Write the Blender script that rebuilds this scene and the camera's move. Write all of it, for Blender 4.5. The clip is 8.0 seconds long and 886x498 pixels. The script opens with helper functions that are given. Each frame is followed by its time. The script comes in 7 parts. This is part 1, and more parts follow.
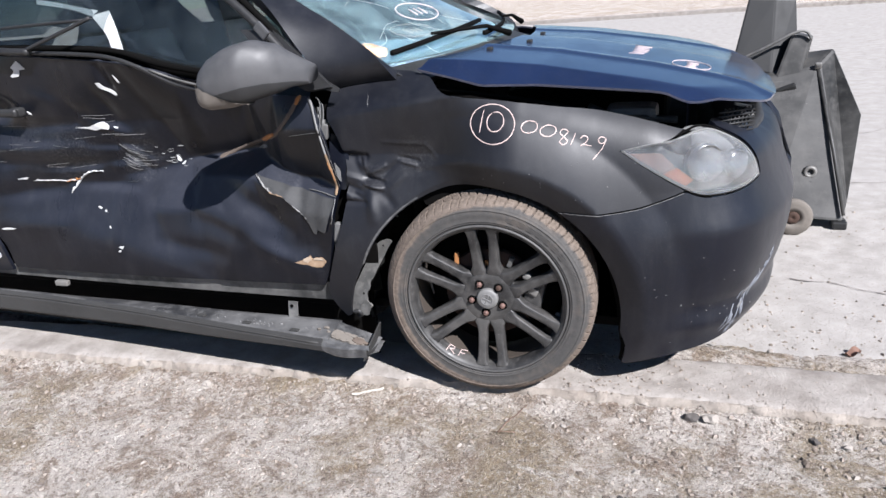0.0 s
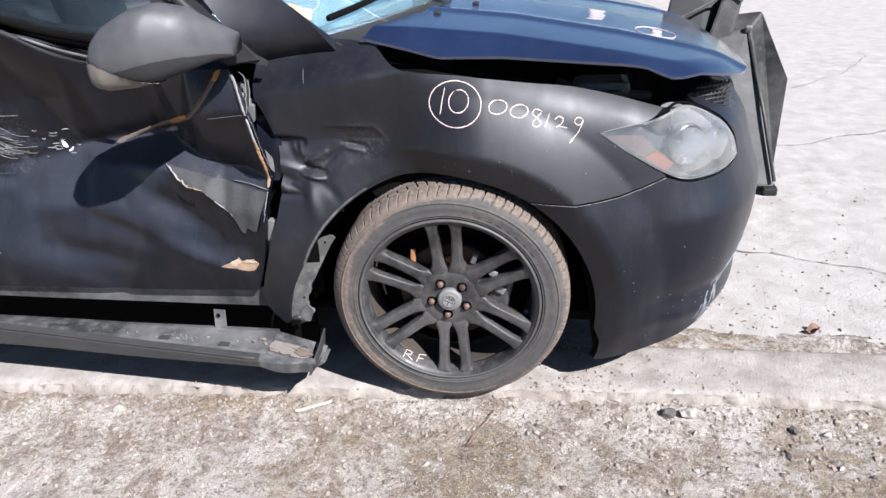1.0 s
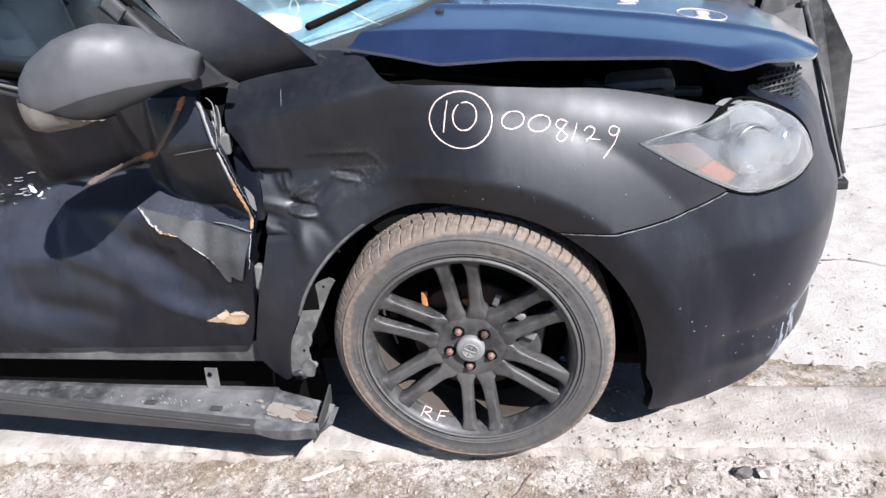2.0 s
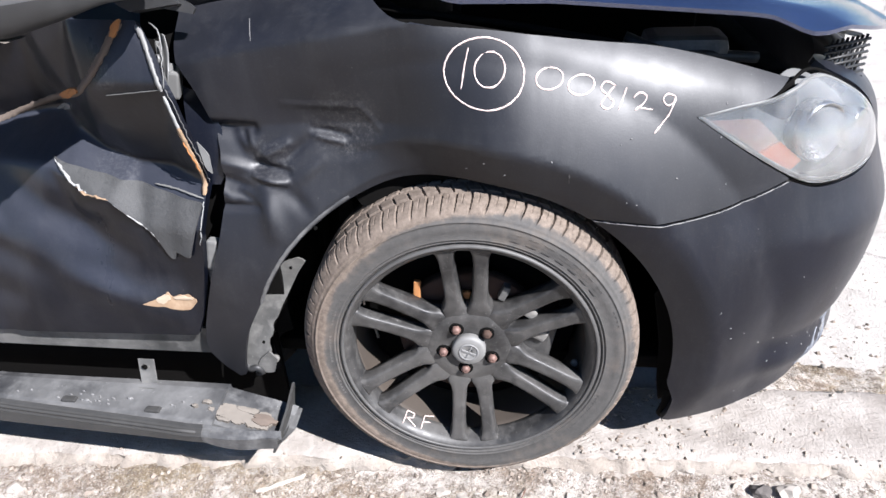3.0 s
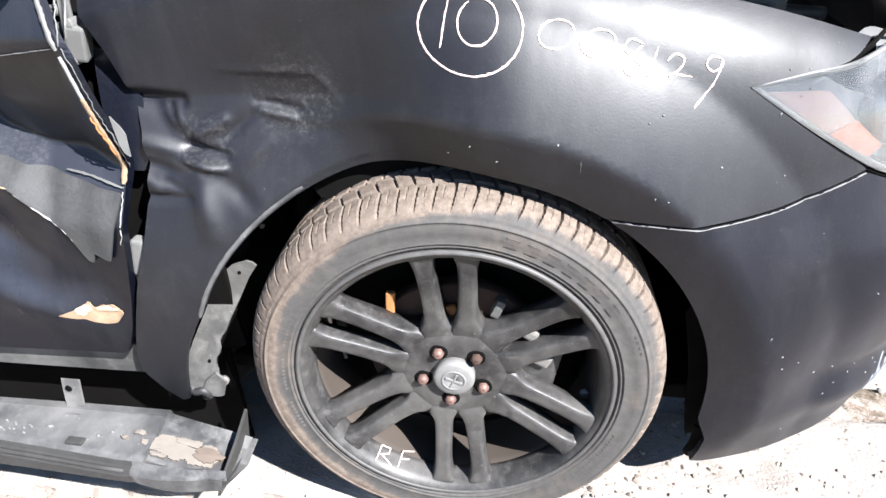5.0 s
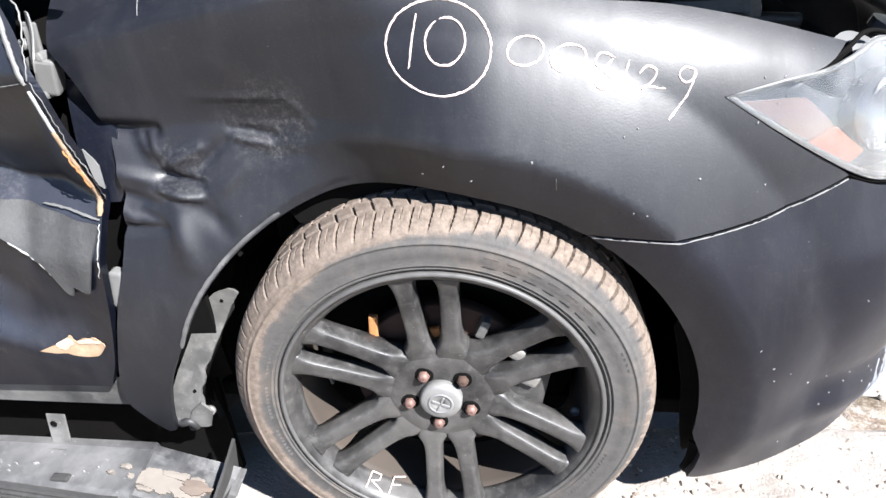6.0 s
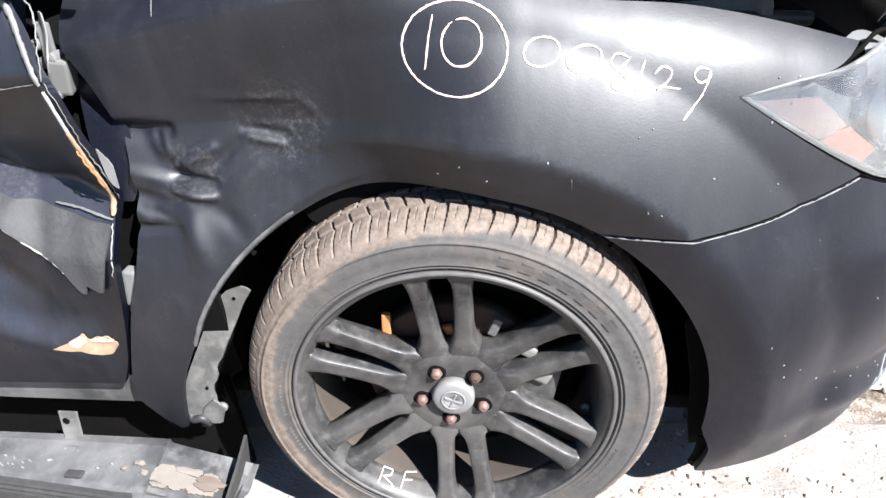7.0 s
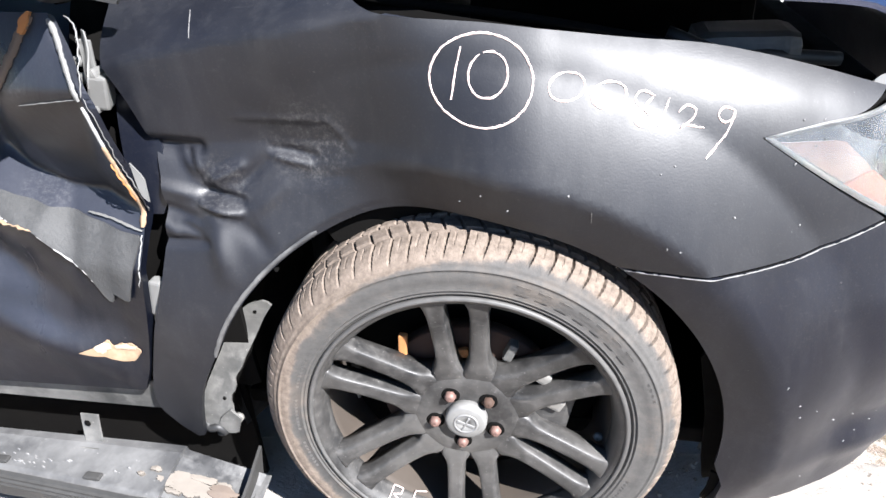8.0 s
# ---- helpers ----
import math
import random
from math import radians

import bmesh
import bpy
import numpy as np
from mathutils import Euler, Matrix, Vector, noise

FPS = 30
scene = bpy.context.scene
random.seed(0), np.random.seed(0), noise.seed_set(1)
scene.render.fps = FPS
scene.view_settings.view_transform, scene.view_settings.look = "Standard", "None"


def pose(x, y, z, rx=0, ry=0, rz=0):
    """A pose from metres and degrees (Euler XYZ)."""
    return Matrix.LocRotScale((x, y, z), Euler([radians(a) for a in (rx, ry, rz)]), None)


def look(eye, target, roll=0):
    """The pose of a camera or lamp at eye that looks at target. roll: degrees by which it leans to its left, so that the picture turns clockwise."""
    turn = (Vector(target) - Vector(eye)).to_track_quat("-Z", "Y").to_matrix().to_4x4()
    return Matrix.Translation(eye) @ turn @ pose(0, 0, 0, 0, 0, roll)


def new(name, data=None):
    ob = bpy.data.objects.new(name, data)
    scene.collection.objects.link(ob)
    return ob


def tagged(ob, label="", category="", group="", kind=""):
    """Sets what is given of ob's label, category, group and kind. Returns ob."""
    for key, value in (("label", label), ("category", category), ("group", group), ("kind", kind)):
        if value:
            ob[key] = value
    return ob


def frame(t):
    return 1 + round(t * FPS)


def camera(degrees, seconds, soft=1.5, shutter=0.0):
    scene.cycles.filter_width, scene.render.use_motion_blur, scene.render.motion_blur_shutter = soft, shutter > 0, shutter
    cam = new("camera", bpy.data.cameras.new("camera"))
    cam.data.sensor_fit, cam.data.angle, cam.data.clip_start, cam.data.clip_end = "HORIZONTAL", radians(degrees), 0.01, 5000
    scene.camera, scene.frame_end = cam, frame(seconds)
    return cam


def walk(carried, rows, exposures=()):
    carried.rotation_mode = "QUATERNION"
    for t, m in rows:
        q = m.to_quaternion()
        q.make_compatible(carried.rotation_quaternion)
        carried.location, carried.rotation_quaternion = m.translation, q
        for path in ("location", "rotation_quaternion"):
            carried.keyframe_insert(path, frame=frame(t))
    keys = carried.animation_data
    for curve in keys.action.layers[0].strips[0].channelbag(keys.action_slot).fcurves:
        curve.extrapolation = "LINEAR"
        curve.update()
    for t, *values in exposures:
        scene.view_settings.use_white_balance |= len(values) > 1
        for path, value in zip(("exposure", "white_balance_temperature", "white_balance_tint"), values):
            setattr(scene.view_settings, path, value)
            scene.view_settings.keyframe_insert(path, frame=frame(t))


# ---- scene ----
from mathutils import geometry

cam = camera(66.7, 8.0)
PATH = [
    (0, (0.513, -1.624, 1.128), (-0.159, 0.115, 0.402), -5.0),
    (0.2, (0.463, -1.598, 1.088), (-0.355, 0.09, 0.394), -6.0),
    (0.5, (0.387, -1.511, 1.135), (-0.157, 0.216, 0.287), -4.0),
    (1, (0.297, -1.428, 1.147), (-0.077, 0.336, 0.283), -3.7),
    (1.5, (0.313, -1.253, 1.115), (-0.169, 0.502, 0.285), -6.7),
    (2, (0.304, -1.144, 1.108), (-0.193, 0.594, 0.253), -8.5),
    (2.2, (0.279, -1.116, 1.098), (-0.209, 0.63, 0.254), -6.9),
    (3.3, (0.105, -0.849, 1.024), (-0.163, 0.849, 0.001), -2.9),
    (3.5, (0.136, -0.799, 1.002), (-0.225, 0.933, 0.069), -4.6),
    (4, (0.149, -0.732, 0.997), (-0.238, 0.976, 0.031), -6.8),
    (4.5, (0.123, -0.699, 0.978), (-0.204, 0.969, -0.076), -4.9),
    (4.7, (0.128, -0.717, 0.966), (-0.194, 0.963, -0.071), -2.9),
    (5.8, (0.159, -0.694, 0.959), (-0.191, 0.995, -0.055), -5.7),
    (6, (0.166, -0.694, 0.959), (-0.177, 1.012, -0.028), -5.5),
    (6.5, (0.159, -0.69, 0.972), (-0.189, 1.015, -0.014), -5.5),
    (7, (0.144, -0.695, 0.974), (-0.187, 0.996, -0.041), -5.5),
    (7.5, (0.148, -0.703, 0.953), (-0.177, 0.98, -0.078), -5.4),
    (8, (0.149, -0.694, 0.996), (-0.247, 1.001, 0.012), -4.1),
]
walk(cam, [(t, look(eye, target, roll)) for t, eye, target, roll in PATH],
     [(0, 1.08, 6000, 13), (0.5, 1.28, 6000, 13), (1, 1.27, 6000, 13), (2, 1.45, 6000, 13), (3.5, 1.80, 6050, 12), (4, 2.10, 6100, 11), (4.5, 2.08, 6100, 11), (7, 2.02, 6100, 11), (7.5, 2.00, 6100, 11), (8, 2.16, 6100, 11)])


# ---- world, sun ----
SUN_TO = Vector((0.60, -0.43, 0.67)).normalized()
world = bpy.data.worlds.new("sky")
scene.world = world
world.use_nodes = True
wn = world.node_tree.nodes
sky = wn.new("ShaderNodeTexSky")
sky.sky_type, sky.sun_disc = "NISHITA", False
sky.sun_elevation = math.asin(SUN_TO.z)
sky.sun_rotation = math.atan2(SUN_TO.x, SUN_TO.y)
sky.air_density, sky.dust_density, sky.ozone_density, sky.altitude = 1.0, 0.0, 3.0, 1500
wn["Background"].inputs["Strength"].default_value = 0.040
world.node_tree.links.new(sky.outputs[0], wn["Background"].inputs["Color"])
sun = new("sun", bpy.data.lights.new("sun", "SUN"))
sun.data.energy, sun.data.angle, sun.data.color = 5.0, radians(0.53), (1.0, 0.96, 0.91)
sun.matrix_world = look(SUN_TO * 30, (0, 0, 0))


# ---- materials ----
class Mat:
    """A small builder for procedural node materials."""

    def __init__(self, name):
        self.m = bpy.data.materials.new(name)
        self.m.use_nodes = True
        self.t = self.m.node_tree
        self.b = self.t.nodes["Principled BSDF"]
        self.co = self.t.nodes.new("ShaderNodeTexCoord").outputs["Object"]

    def node(self, kind, **kw):
        n = self.t.nodes.new(kind)
        for k, v in kw.items():
            n.inputs[k].default_value = v
        return n

    def link(self, a, b):
        self.t.links.new(a, b)

    def noise(self, scale, detail=4.0, rough=0.55, stretch=None, distort=0.0):
        n = self.node("ShaderNodeTexNoise", Scale=scale, Detail=detail, Roughness=rough, Distortion=distort)
        if stretch:
            mp = self.node("ShaderNodeMapping")
            mp.inputs["Scale"].default_value = stretch
            self.link(self.co, mp.inputs["Vector"])
            self.link(mp.outputs[0], n.inputs["Vector"])
        else:
            self.link(self.co, n.inputs["Vector"])
        return n.outputs["Fac"]

    def ramp(self, fac, stops):
        r = self.t.nodes.new("ShaderNodeValToRGB")
        e = r.color_ramp.elements
        while len(e) < len(stops):
            e.new(0.5)
        for el, (p, c) in zip(e, stops):
            el.position = p
            el.color = (*c, 1) if isinstance(c, tuple) else (c, c, c, 1)
        self.link(fac, r.inputs[0])
        return r.outputs[0]

    def mix(self, fac, a, b):
        x = self.t.nodes.new("ShaderNodeMix")
        x.data_type = "RGBA"
        for sock, v in ((x.inputs[0], fac), (x.inputs[6], a), (x.inputs[7], b)):
            if isinstance(v, (int, float)):
                sock.default_value = v
            elif isinstance(v, tuple):
                sock.default_value = (*v, 1)
            else:
                self.link(v, sock)
        return x.outputs[2]

    def bump(self, height, strength=0.3, dist=0.002):
        n = self.node("ShaderNodeBump", Strength=strength, Distance=dist)
        self.link(height, n.inputs["Height"])
        prev = self.b.inputs["Normal"].links
        if prev:
            self.link(prev[0].from_socket, n.inputs["Normal"])
        self.link(n.outputs[0], self.b.inputs["Normal"])
        return self

    def set(self, **kw):
        names = dict(color="Base Color", rough="Roughness", metal="Metallic", spec="Specular IOR Level", coat="Coat Weight",
                     coat_rough="Coat Roughness", trans="Transmission Weight", ior="IOR", sheen="Sheen Weight")
        for k, v in kw.items():
            s = self.b.inputs[names[k]]
            if isinstance(v, (int, float)):
                s.default_value = v
            elif isinstance(v, tuple):
                s.default_value = (*v, 1)
            else:
                self.link(v, s)
        return self


def simple(name, c1, c2, scale=30.0, rough=0.6, metal=0.0, bump=0.2, dist=0.001, spec=0.5):
    k = Mat(name)
    f = k.noise(scale, 6.0, 0.6)
    g = k.noise(scale * 0.12, 3.0)
    k.set(color=k.mix(k.ramp(g, [(0.35, 0.0), (0.68, 1.0)]), k.mix(f, c1, c2), tuple(0.5 * (a + b) * 0.8 for a, b in zip(c1, c2))), metal=metal, spec=spec,
          rough=k.ramp(f, [(0.3, max(rough - 0.08, 0.02)), (0.7, min(rough + 0.08, 1.0))]))
    k.bump(f, bump, dist)
    return k.m


def worn(name, base, dust, chip, amount=0.5, rough=0.5, scale=18.0, chips=0.70, spec=0.45, bump=0.25):
    """A dark coat with blotchy dust lying on it, fine scratches and small pale chips."""
    k = Mat(name)
    big, mid, fine = k.noise(scale * 0.35, 6.0, 0.65), k.noise(scale * 2.0, 6.0, 0.7), k.noise(scale * 14.0, 3.0, 0.6)
    scratch = k.noise(scale * 3.0, 4.0, 0.6, stretch=(0.25, 1.0, 2.6), distort=0.6)
    col = k.mix(k.ramp(big, [(0.36, 0.0), (0.66, amount)]), base, dust)
    col = k.mix(k.ramp(mid, [(0.48, 0.0), (0.72, amount * 0.8)]), col, dust)
    col = k.mix(k.ramp(scratch, [(0.62, 0.0), (0.74, 0.35)]), col, dust)
    col = k.mix(k.ramp(fine, [(chips, 0.0), (chips + 0.04, 0.7)]), col, chip)
    k.set(color=col, rough=k.ramp(mid, [(0.3, rough - 0.12), (0.7, min(rough + 0.15, 1.0))]), spec=spec)
    k.bump(mid, bump, 0.0012)
    return k.m


def paint_black(name, dust=0.5, lo=0.35, tone=(0.0052, 0.0064, 0.0115), scuffs=(), spec=0.45, sheen=0.3, up_sheen=0.02, coat_r=0.56, wavy=0.04):
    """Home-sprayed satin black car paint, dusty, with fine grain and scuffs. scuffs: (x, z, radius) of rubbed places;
    a given share of pale blue-grey is painted where the metal faces upwards, for dust and sky sheen."""
    k = Mat(name)
    big = k.noise(3.5, 5.0, 0.6)
    grain = k.noise(900.0, 2.0)
    streak = k.noise(26.0, 6.0, 0.7, stretch=(1.0, 1.0, 0.16))
    smear = k.noise(9.0, 7.0, 0.72, distort=0.6)
    fleck = k.noise(110.0, 3.0, 0.5)
    base = k.mix(k.ramp(big, [(0.35, 0.0), (0.75, 1.0)]), tuple(0.75 * v for v in tone), tuple(1.35 * v for v in tone))
    base = k.mix(k.ramp(streak, [(0.50, 0.0), (0.80, 0.15 * dust)]), base, (0.15, 0.15, 0.15))
    base = k.mix(k.ramp(smear, [(0.52, 0.0), (0.72, 0.14 * dust)]), base, (0.12, 0.12, 0.125))
    base = k.mix(k.ramp(fleck, [(0.76, 0.0), (0.785, 0.35 * dust)]), base, (0.30, 0.29, 0.28))
    base = k.mix(k.ramp(k.noise(330.0, 4.0, 0.7), [(0.56, 0.0), (0.72, 0.10 * dust)]), base, (0.30, 0.29, 0.28))
    base = k.mix(k.ramp(k.noise(70.0, 6.0, 0.75, stretch=(0.3, 1.0, 1.0)), [(0.62, 0.0), (0.72, 0.12 * dust)]), base, (0.22, 0.22, 0.22))
    rough = k.ramp(k.noise(4.5, 5.0, 0.62, stretch=(1.6, 1.0, 0.6)), [(0.32, lo + 0.12), (0.70, lo - 0.06)])
    if scuffs:
        flat = k.node("ShaderNodeVectorMath")
        flat.operation = "MULTIPLY"
        k.link(k.co, flat.inputs[0])
        flat.inputs[1].default_value = (1, 0, 1)
        scratch = k.noise(170.0, 8.0, 0.82, stretch=(0.8, 1.0, 0.7))
        for x, z, r in scuffs:
            far = k.node("ShaderNodeVectorMath")
            far.operation = "DISTANCE"
            k.link(flat.outputs[0], far.inputs[0])
            far.inputs[1].default_value = (x, 0, z)
            wob = k.node("ShaderNodeMath")
            wob.operation = "MULTIPLY_ADD"
            k.link(smear, wob.inputs[0])
            wob.inputs[1].default_value = 0.9 * r
            k.link(far.outputs["Value"], wob.inputs[2])
            zone = k.ramp(wob.outputs[0], [(0.0, 1.0), (r * 1.05, 0.9), (r * 1.45, 0.0)])
            base = k.mix(zone, base, k.mix(k.ramp(scratch, [(0.48, 0.0), (0.60, 0.25), (0.72, 0.9)]), base, (0.11, 0.108, 0.106)))
    # Pale blue-grey on upward-facing paint: dust plus sky sheen put into the colour.
    if up_sheen:
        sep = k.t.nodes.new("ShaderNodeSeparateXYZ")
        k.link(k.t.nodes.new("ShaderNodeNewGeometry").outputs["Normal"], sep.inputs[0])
        sheen_mask = k.ramp(sep.outputs[2], [(0.06, 0.0), (0.55, up_sheen)])
        base = k.mix(sheen_mask, base, k.mix(smear, (0.14, 0.150, 0.19), (0.26, 0.275, 0.33)))
    k.set(color=base, rough=rough, spec=spec, coat=sheen, coat_rough=coat_r)
    k.bump(grain, 0.05, 0.0004).bump(k.noise(420.0, 2.0), 0.18, 0.0006).bump(k.noise(13.0, 4.0, 0.6, distort=0.5), wavy, 0.006)
    return k.m


def dirt_material():
    """Dry dusty earth: pale crust worn through to browner patches, with dark hollows and fine grit."""
    k = Mat("dirt")
    a, b, c = k.noise(1.6, 10.0, 0.68, distort=0.5), k.noise(7.0, 11.0, 0.76, distort=0.7), k.noise(60.0, 9.0, 0.82)
    drag = k.noise(8.0, 9.0, 0.74, stretch=(0.7, 1.3, 1.0), distort=0.4)
    fine = k.noise(260.0, 4.0, 0.65)
    col = k.mix(k.ramp(b, [(0.44, 0.0), (0.54, 1.0)]), (0.300, 0.232, 0.178), (0.64, 0.575, 0.515))
    col = k.mix(k.ramp(a, [(0.48, 0.0), (0.57, 0.80)]), col, (0.290, 0.225, 0.140))
    col = k.mix(k.ramp(drag, [(0.53, 0.0), (0.60, 0.75)]), col, (0.62, 0.570, 0.520))
    col = k.mix(k.ramp(k.noise(22.0, 9.0, 0.78, distort=0.6), [(0.53, 0.0), (0.58, 0.55)]), col, (0.20, 0.158, 0.122))
    col = k.mix(k.ramp(c, [(0.42, 0.8), (0.48, 0.0)]), col, (0.16, 0.125, 0.10))
    col = k.mix(k.ramp(c, [(0.54, 0.0), (0.60, 0.6)]), col, (0.60, 0.56, 0.52))
    col = k.mix(k.ramp(fine, [(0.56, 0.0), (0.64, 0.7)]), col, (0.64, 0.60, 0.56))
    col = k.mix(k.ramp(fine, [(0.38, 0.5), (0.44, 0.0)]), col, (0.13, 0.105, 0.088))
    k.set(color=col, rough=0.95, spec=0.2)
    k.bump(b, 0.7, 0.016).bump(c, 1.0, 0.014).bump(fine, 1.0, 0.006)
    return k.m


def concrete_material(name, light, dark, speck=0.5):
    k = Mat(name)
    a, b, c = k.noise(0.9, 8.0, 0.6), k.noise(9.0, 8.0, 0.65), k.noise(150.0, 5.0, 0.65)
    col = k.mix(k.ramp(b, [(0.35, 0.0), (0.65, 1.0)]), dark, light)
    col = k.mix(k.ramp(a, [(0.42, 0.0), (0.70, 0.6)]), col, tuple(0.86 * v for v in light))
    col = k.mix(k.ramp(c, [(0.30, 0.8 * speck), (0.42, 0.0)]), col, (0.18, 0.155, 0.135))
    k.set(color=col, rough=0.92, spec=0.25)
    k.bump(b, 0.35, 0.008).bump(c, 0.9, 0.003).bump(k.noise(38.0, 6.0, 0.7), 0.6, 0.006)
    return k.m


def tyre_material():
    """Rubber with tan dried mud on tread and shoulder."""
    k = Mat("tyre_rubber")
    sep = k.t.nodes.new("ShaderNodeSeparateXYZ")
    k.link(k.co, sep.inputs[0])
    pw = k.t.nodes.new("ShaderNodeVectorMath")
    pw.operation = "LENGTH"
    comb = k.t.nodes.new("ShaderNodeCombineXYZ")
    k.link(sep.outputs[0], comb.inputs[0])
    k.link(sep.outputs[2], comb.inputs[2])
    k.link(comb.outputs[0], pw.inputs[0])
    n1, n2 = k.noise(11.0, 9.0, 0.74), k.noise(90.0, 8.0, 0.72)
    add = k.t.nodes.new("ShaderNodeMath")
    add.operation = "MULTIPLY_ADD"
    k.link(n1, add.inputs[0])
    add.inputs[1].default_value = 0.035
    k.link(pw.outputs["Value"], add.inputs[2])
    lean = k.node("ShaderNodeMapRange")
    for i, v in zip((1, 2, 3, 4), (-0.25, 0.10, 0.030, 0.0)):
        lean.inputs[i].default_value = v
    k.link(sep.outputs[0], lean.inputs[0])
    drop = k.node("ShaderNodeMapRange")
    for i, v in zip((1, 2, 3, 4), (-0.26, 0.05, 0.015, 0.0)):
        drop.inputs[i].default_value = v
    k.link(sep.outputs[2], drop.inputs[0])
    both = k.node("ShaderNodeMath")
    k.link(lean.outputs[0], both.inputs[0])
    k.link(drop.outputs[0], both.inputs[1])
    total = k.node("ShaderNodeMath")
    k.link(add.outputs[0], total.inputs[0])
    k.link(both.outputs[0], total.inputs[1])
    mask = k.ramp(total.outputs[0], [(0.3040, 0.0), (0.3090, 1.0)])
    rub = k.mix(n2, (0.034, 0.0333, 0.0325), (0.098, 0.093, 0.088))
    rub = k.mix(k.ramp(n1, [(0.50, 0.0), (0.64, 0.35)]), rub, (0.15, 0.12, 0.095))
    mud = k.mix(k.ramp(n2, [(0.35, 0.0), (0.68, 1.0)]), (0.095, 0.075, 0.060), (0.190, 0.153, 0.125))
    k.set(color=k.mix(mask, rub, mud), rough=0.82, spec=0.3)
    k.bump(n2, 0.35, 0.0015)
    return k.m


def glass_material(name, tint=(0.85, 0.95, 0.95), rough=0.02, dirt=0.25):
    k = Mat(name)
    n = k.noise(6.0, 6.0, 0.65)
    k.set(color=tint, trans=k.ramp(n, [(0.3, 1.0), (0.8, 1.0 - dirt)]), rough=rough, ior=1.45)
    return k.m


PAINT = paint_black("satin_black_paint", 0.42, tone=(0.0036, 0.0048, 0.0098), spec=0.40, sheen=0.15, coat_r=0.24)
PAINT_FENDER = paint_black("dusty_satin_black_paint", 0.42, 0.48, (0.0032, 0.0038, 0.0068), spec=0.52, up_sheen=0.014, sheen=0.05, coat_r=0.30, scuffs=[(-0.20, 0.70, 0.070), (-0.33, 0.64, 0.05)])
PAINT_DOOR = paint_black("scraped_satin_black_paint", 0.34, 0.30, (0.0024, 0.0032, 0.0066), spec=0.24, sheen=0.16, coat_r=0.16, up_sheen=0.135, wavy=0.22, scuffs=[(-1.20, 0.68, 0.10), (-1.47, 0.70, 0.12), (-1.65, 0.80, 0.10), (-0.62, 0.62, 0.05), (-0.57, 0.79, 0.03), (-0.72, 0.71, 0.03)])
# Hood is black; the blue in this base stands in for reflected sky.
PAINT_HOOD = paint_black("sky_tinted_hood_paint", 0.2, 0.14, (0.009, 0.016, 0.044), spec=1.0, sheen=0.7, up_sheen=0.0, coat_r=0.14)
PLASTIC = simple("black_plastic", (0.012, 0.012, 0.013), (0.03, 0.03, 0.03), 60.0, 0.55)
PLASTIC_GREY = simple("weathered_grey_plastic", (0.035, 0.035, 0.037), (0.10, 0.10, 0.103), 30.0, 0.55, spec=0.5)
# Near-black for rubber and seals; in gaps, wells and holes it stands for shade.
DARK = simple("black_and_shade", (0.0025, 0.0025, 0.0025), (0.006, 0.0055, 0.005), 25.0, 0.85, spec=0.06)
SKIRT = worn("dusty_black_plastic", (0.024, 0.0245, 0.0265), (0.165, 0.163, 0.160), (0.34, 0.33, 0.32), 0.78, 0.46, 10.0, 0.71)
SKIRT_RIB = simple("ribbed_black_plastic", (0.02, 0.02, 0.02), (0.055, 0.053, 0.05), 60.0, 0.7)
DUSTY_METAL = worn("dusty_grey_metal", (0.040, 0.040, 0.039), (0.19, 0.185, 0.175), (0.33, 0.32, 0.30), 0.75, 0.6, 14.0, 0.70)
FELT = worn("dusty_liner_felt", (0.008, 0.008, 0.008), (0.05, 0.047, 0.044), (0.12, 0.115, 0.11), 0.6, 0.85, 30.0, 0.66, 0.2)
FILLER_PALE = simple("pale_body_filler", (0.30, 0.215, 0.14), (0.46, 0.385, 0.30), 60.0, 0.85, bump=0.5)
PRIMER = simple("pale_primer", (0.20, 0.20, 0.196), (0.36, 0.36, 0.35), 40.0, 0.6)
PRIMER_GREY = simple("torn_grey_undercoat", (0.018, 0.019, 0.020), (0.070, 0.070, 0.070), 130.0, 0.75, bump=0.6, dist=0.002)
RUST = simple("orange_rust", (0.25, 0.09, 0.025), (0.44, 0.21, 0.075), 55.0, 0.9, bump=0.5)
FILLER = simple("tan_body_filler", (0.15, 0.080, 0.038), (0.37, 0.275, 0.185), 70.0, 0.85, bump=0.6)
RUST_DARK = simple("dark_rust", (0.03, 0.018, 0.014), (0.08, 0.042, 0.027), 40.0, 0.9)
RIM = worn("worn_black_wheel_paint", (0.0120, 0.0120, 0.0125), (0.125, 0.119, 0.112), (0.30, 0.29, 0.28), 0.48, 0.50, 24.0, 0.69, 0.5)
BARREL = simple("muddy_rim_barrel", (0.020, 0.016, 0.013), (0.085, 0.066, 0.051), 16.0, 0.8, bump=0.3)
RIM_EDGE = simple("scuffed_rim_edge", (0.025, 0.025, 0.025), (0.13, 0.125, 0.12), 60.0, 0.55)
CAST = simple("grey_cast_metal", (0.13, 0.127, 0.12), (0.27, 0.258, 0.24), 40.0, 0.6, 0.3)
BARE = simple("bare_crumpled_sheet", (0.10, 0.10, 0.098), (0.24, 0.238, 0.230), 35.0, 0.55, 0.2, 0.3, 0.002)
CAP = simple("worn_silver_cap", (0.13, 0.13, 0.127), (0.26, 0.255, 0.245), 70.0, 0.65, 0.2)
LUG = simple("rusty_lug_steel", (0.10, 0.045, 0.035), (0.25, 0.165, 0.14), 160.0, 0.6, 0.3)
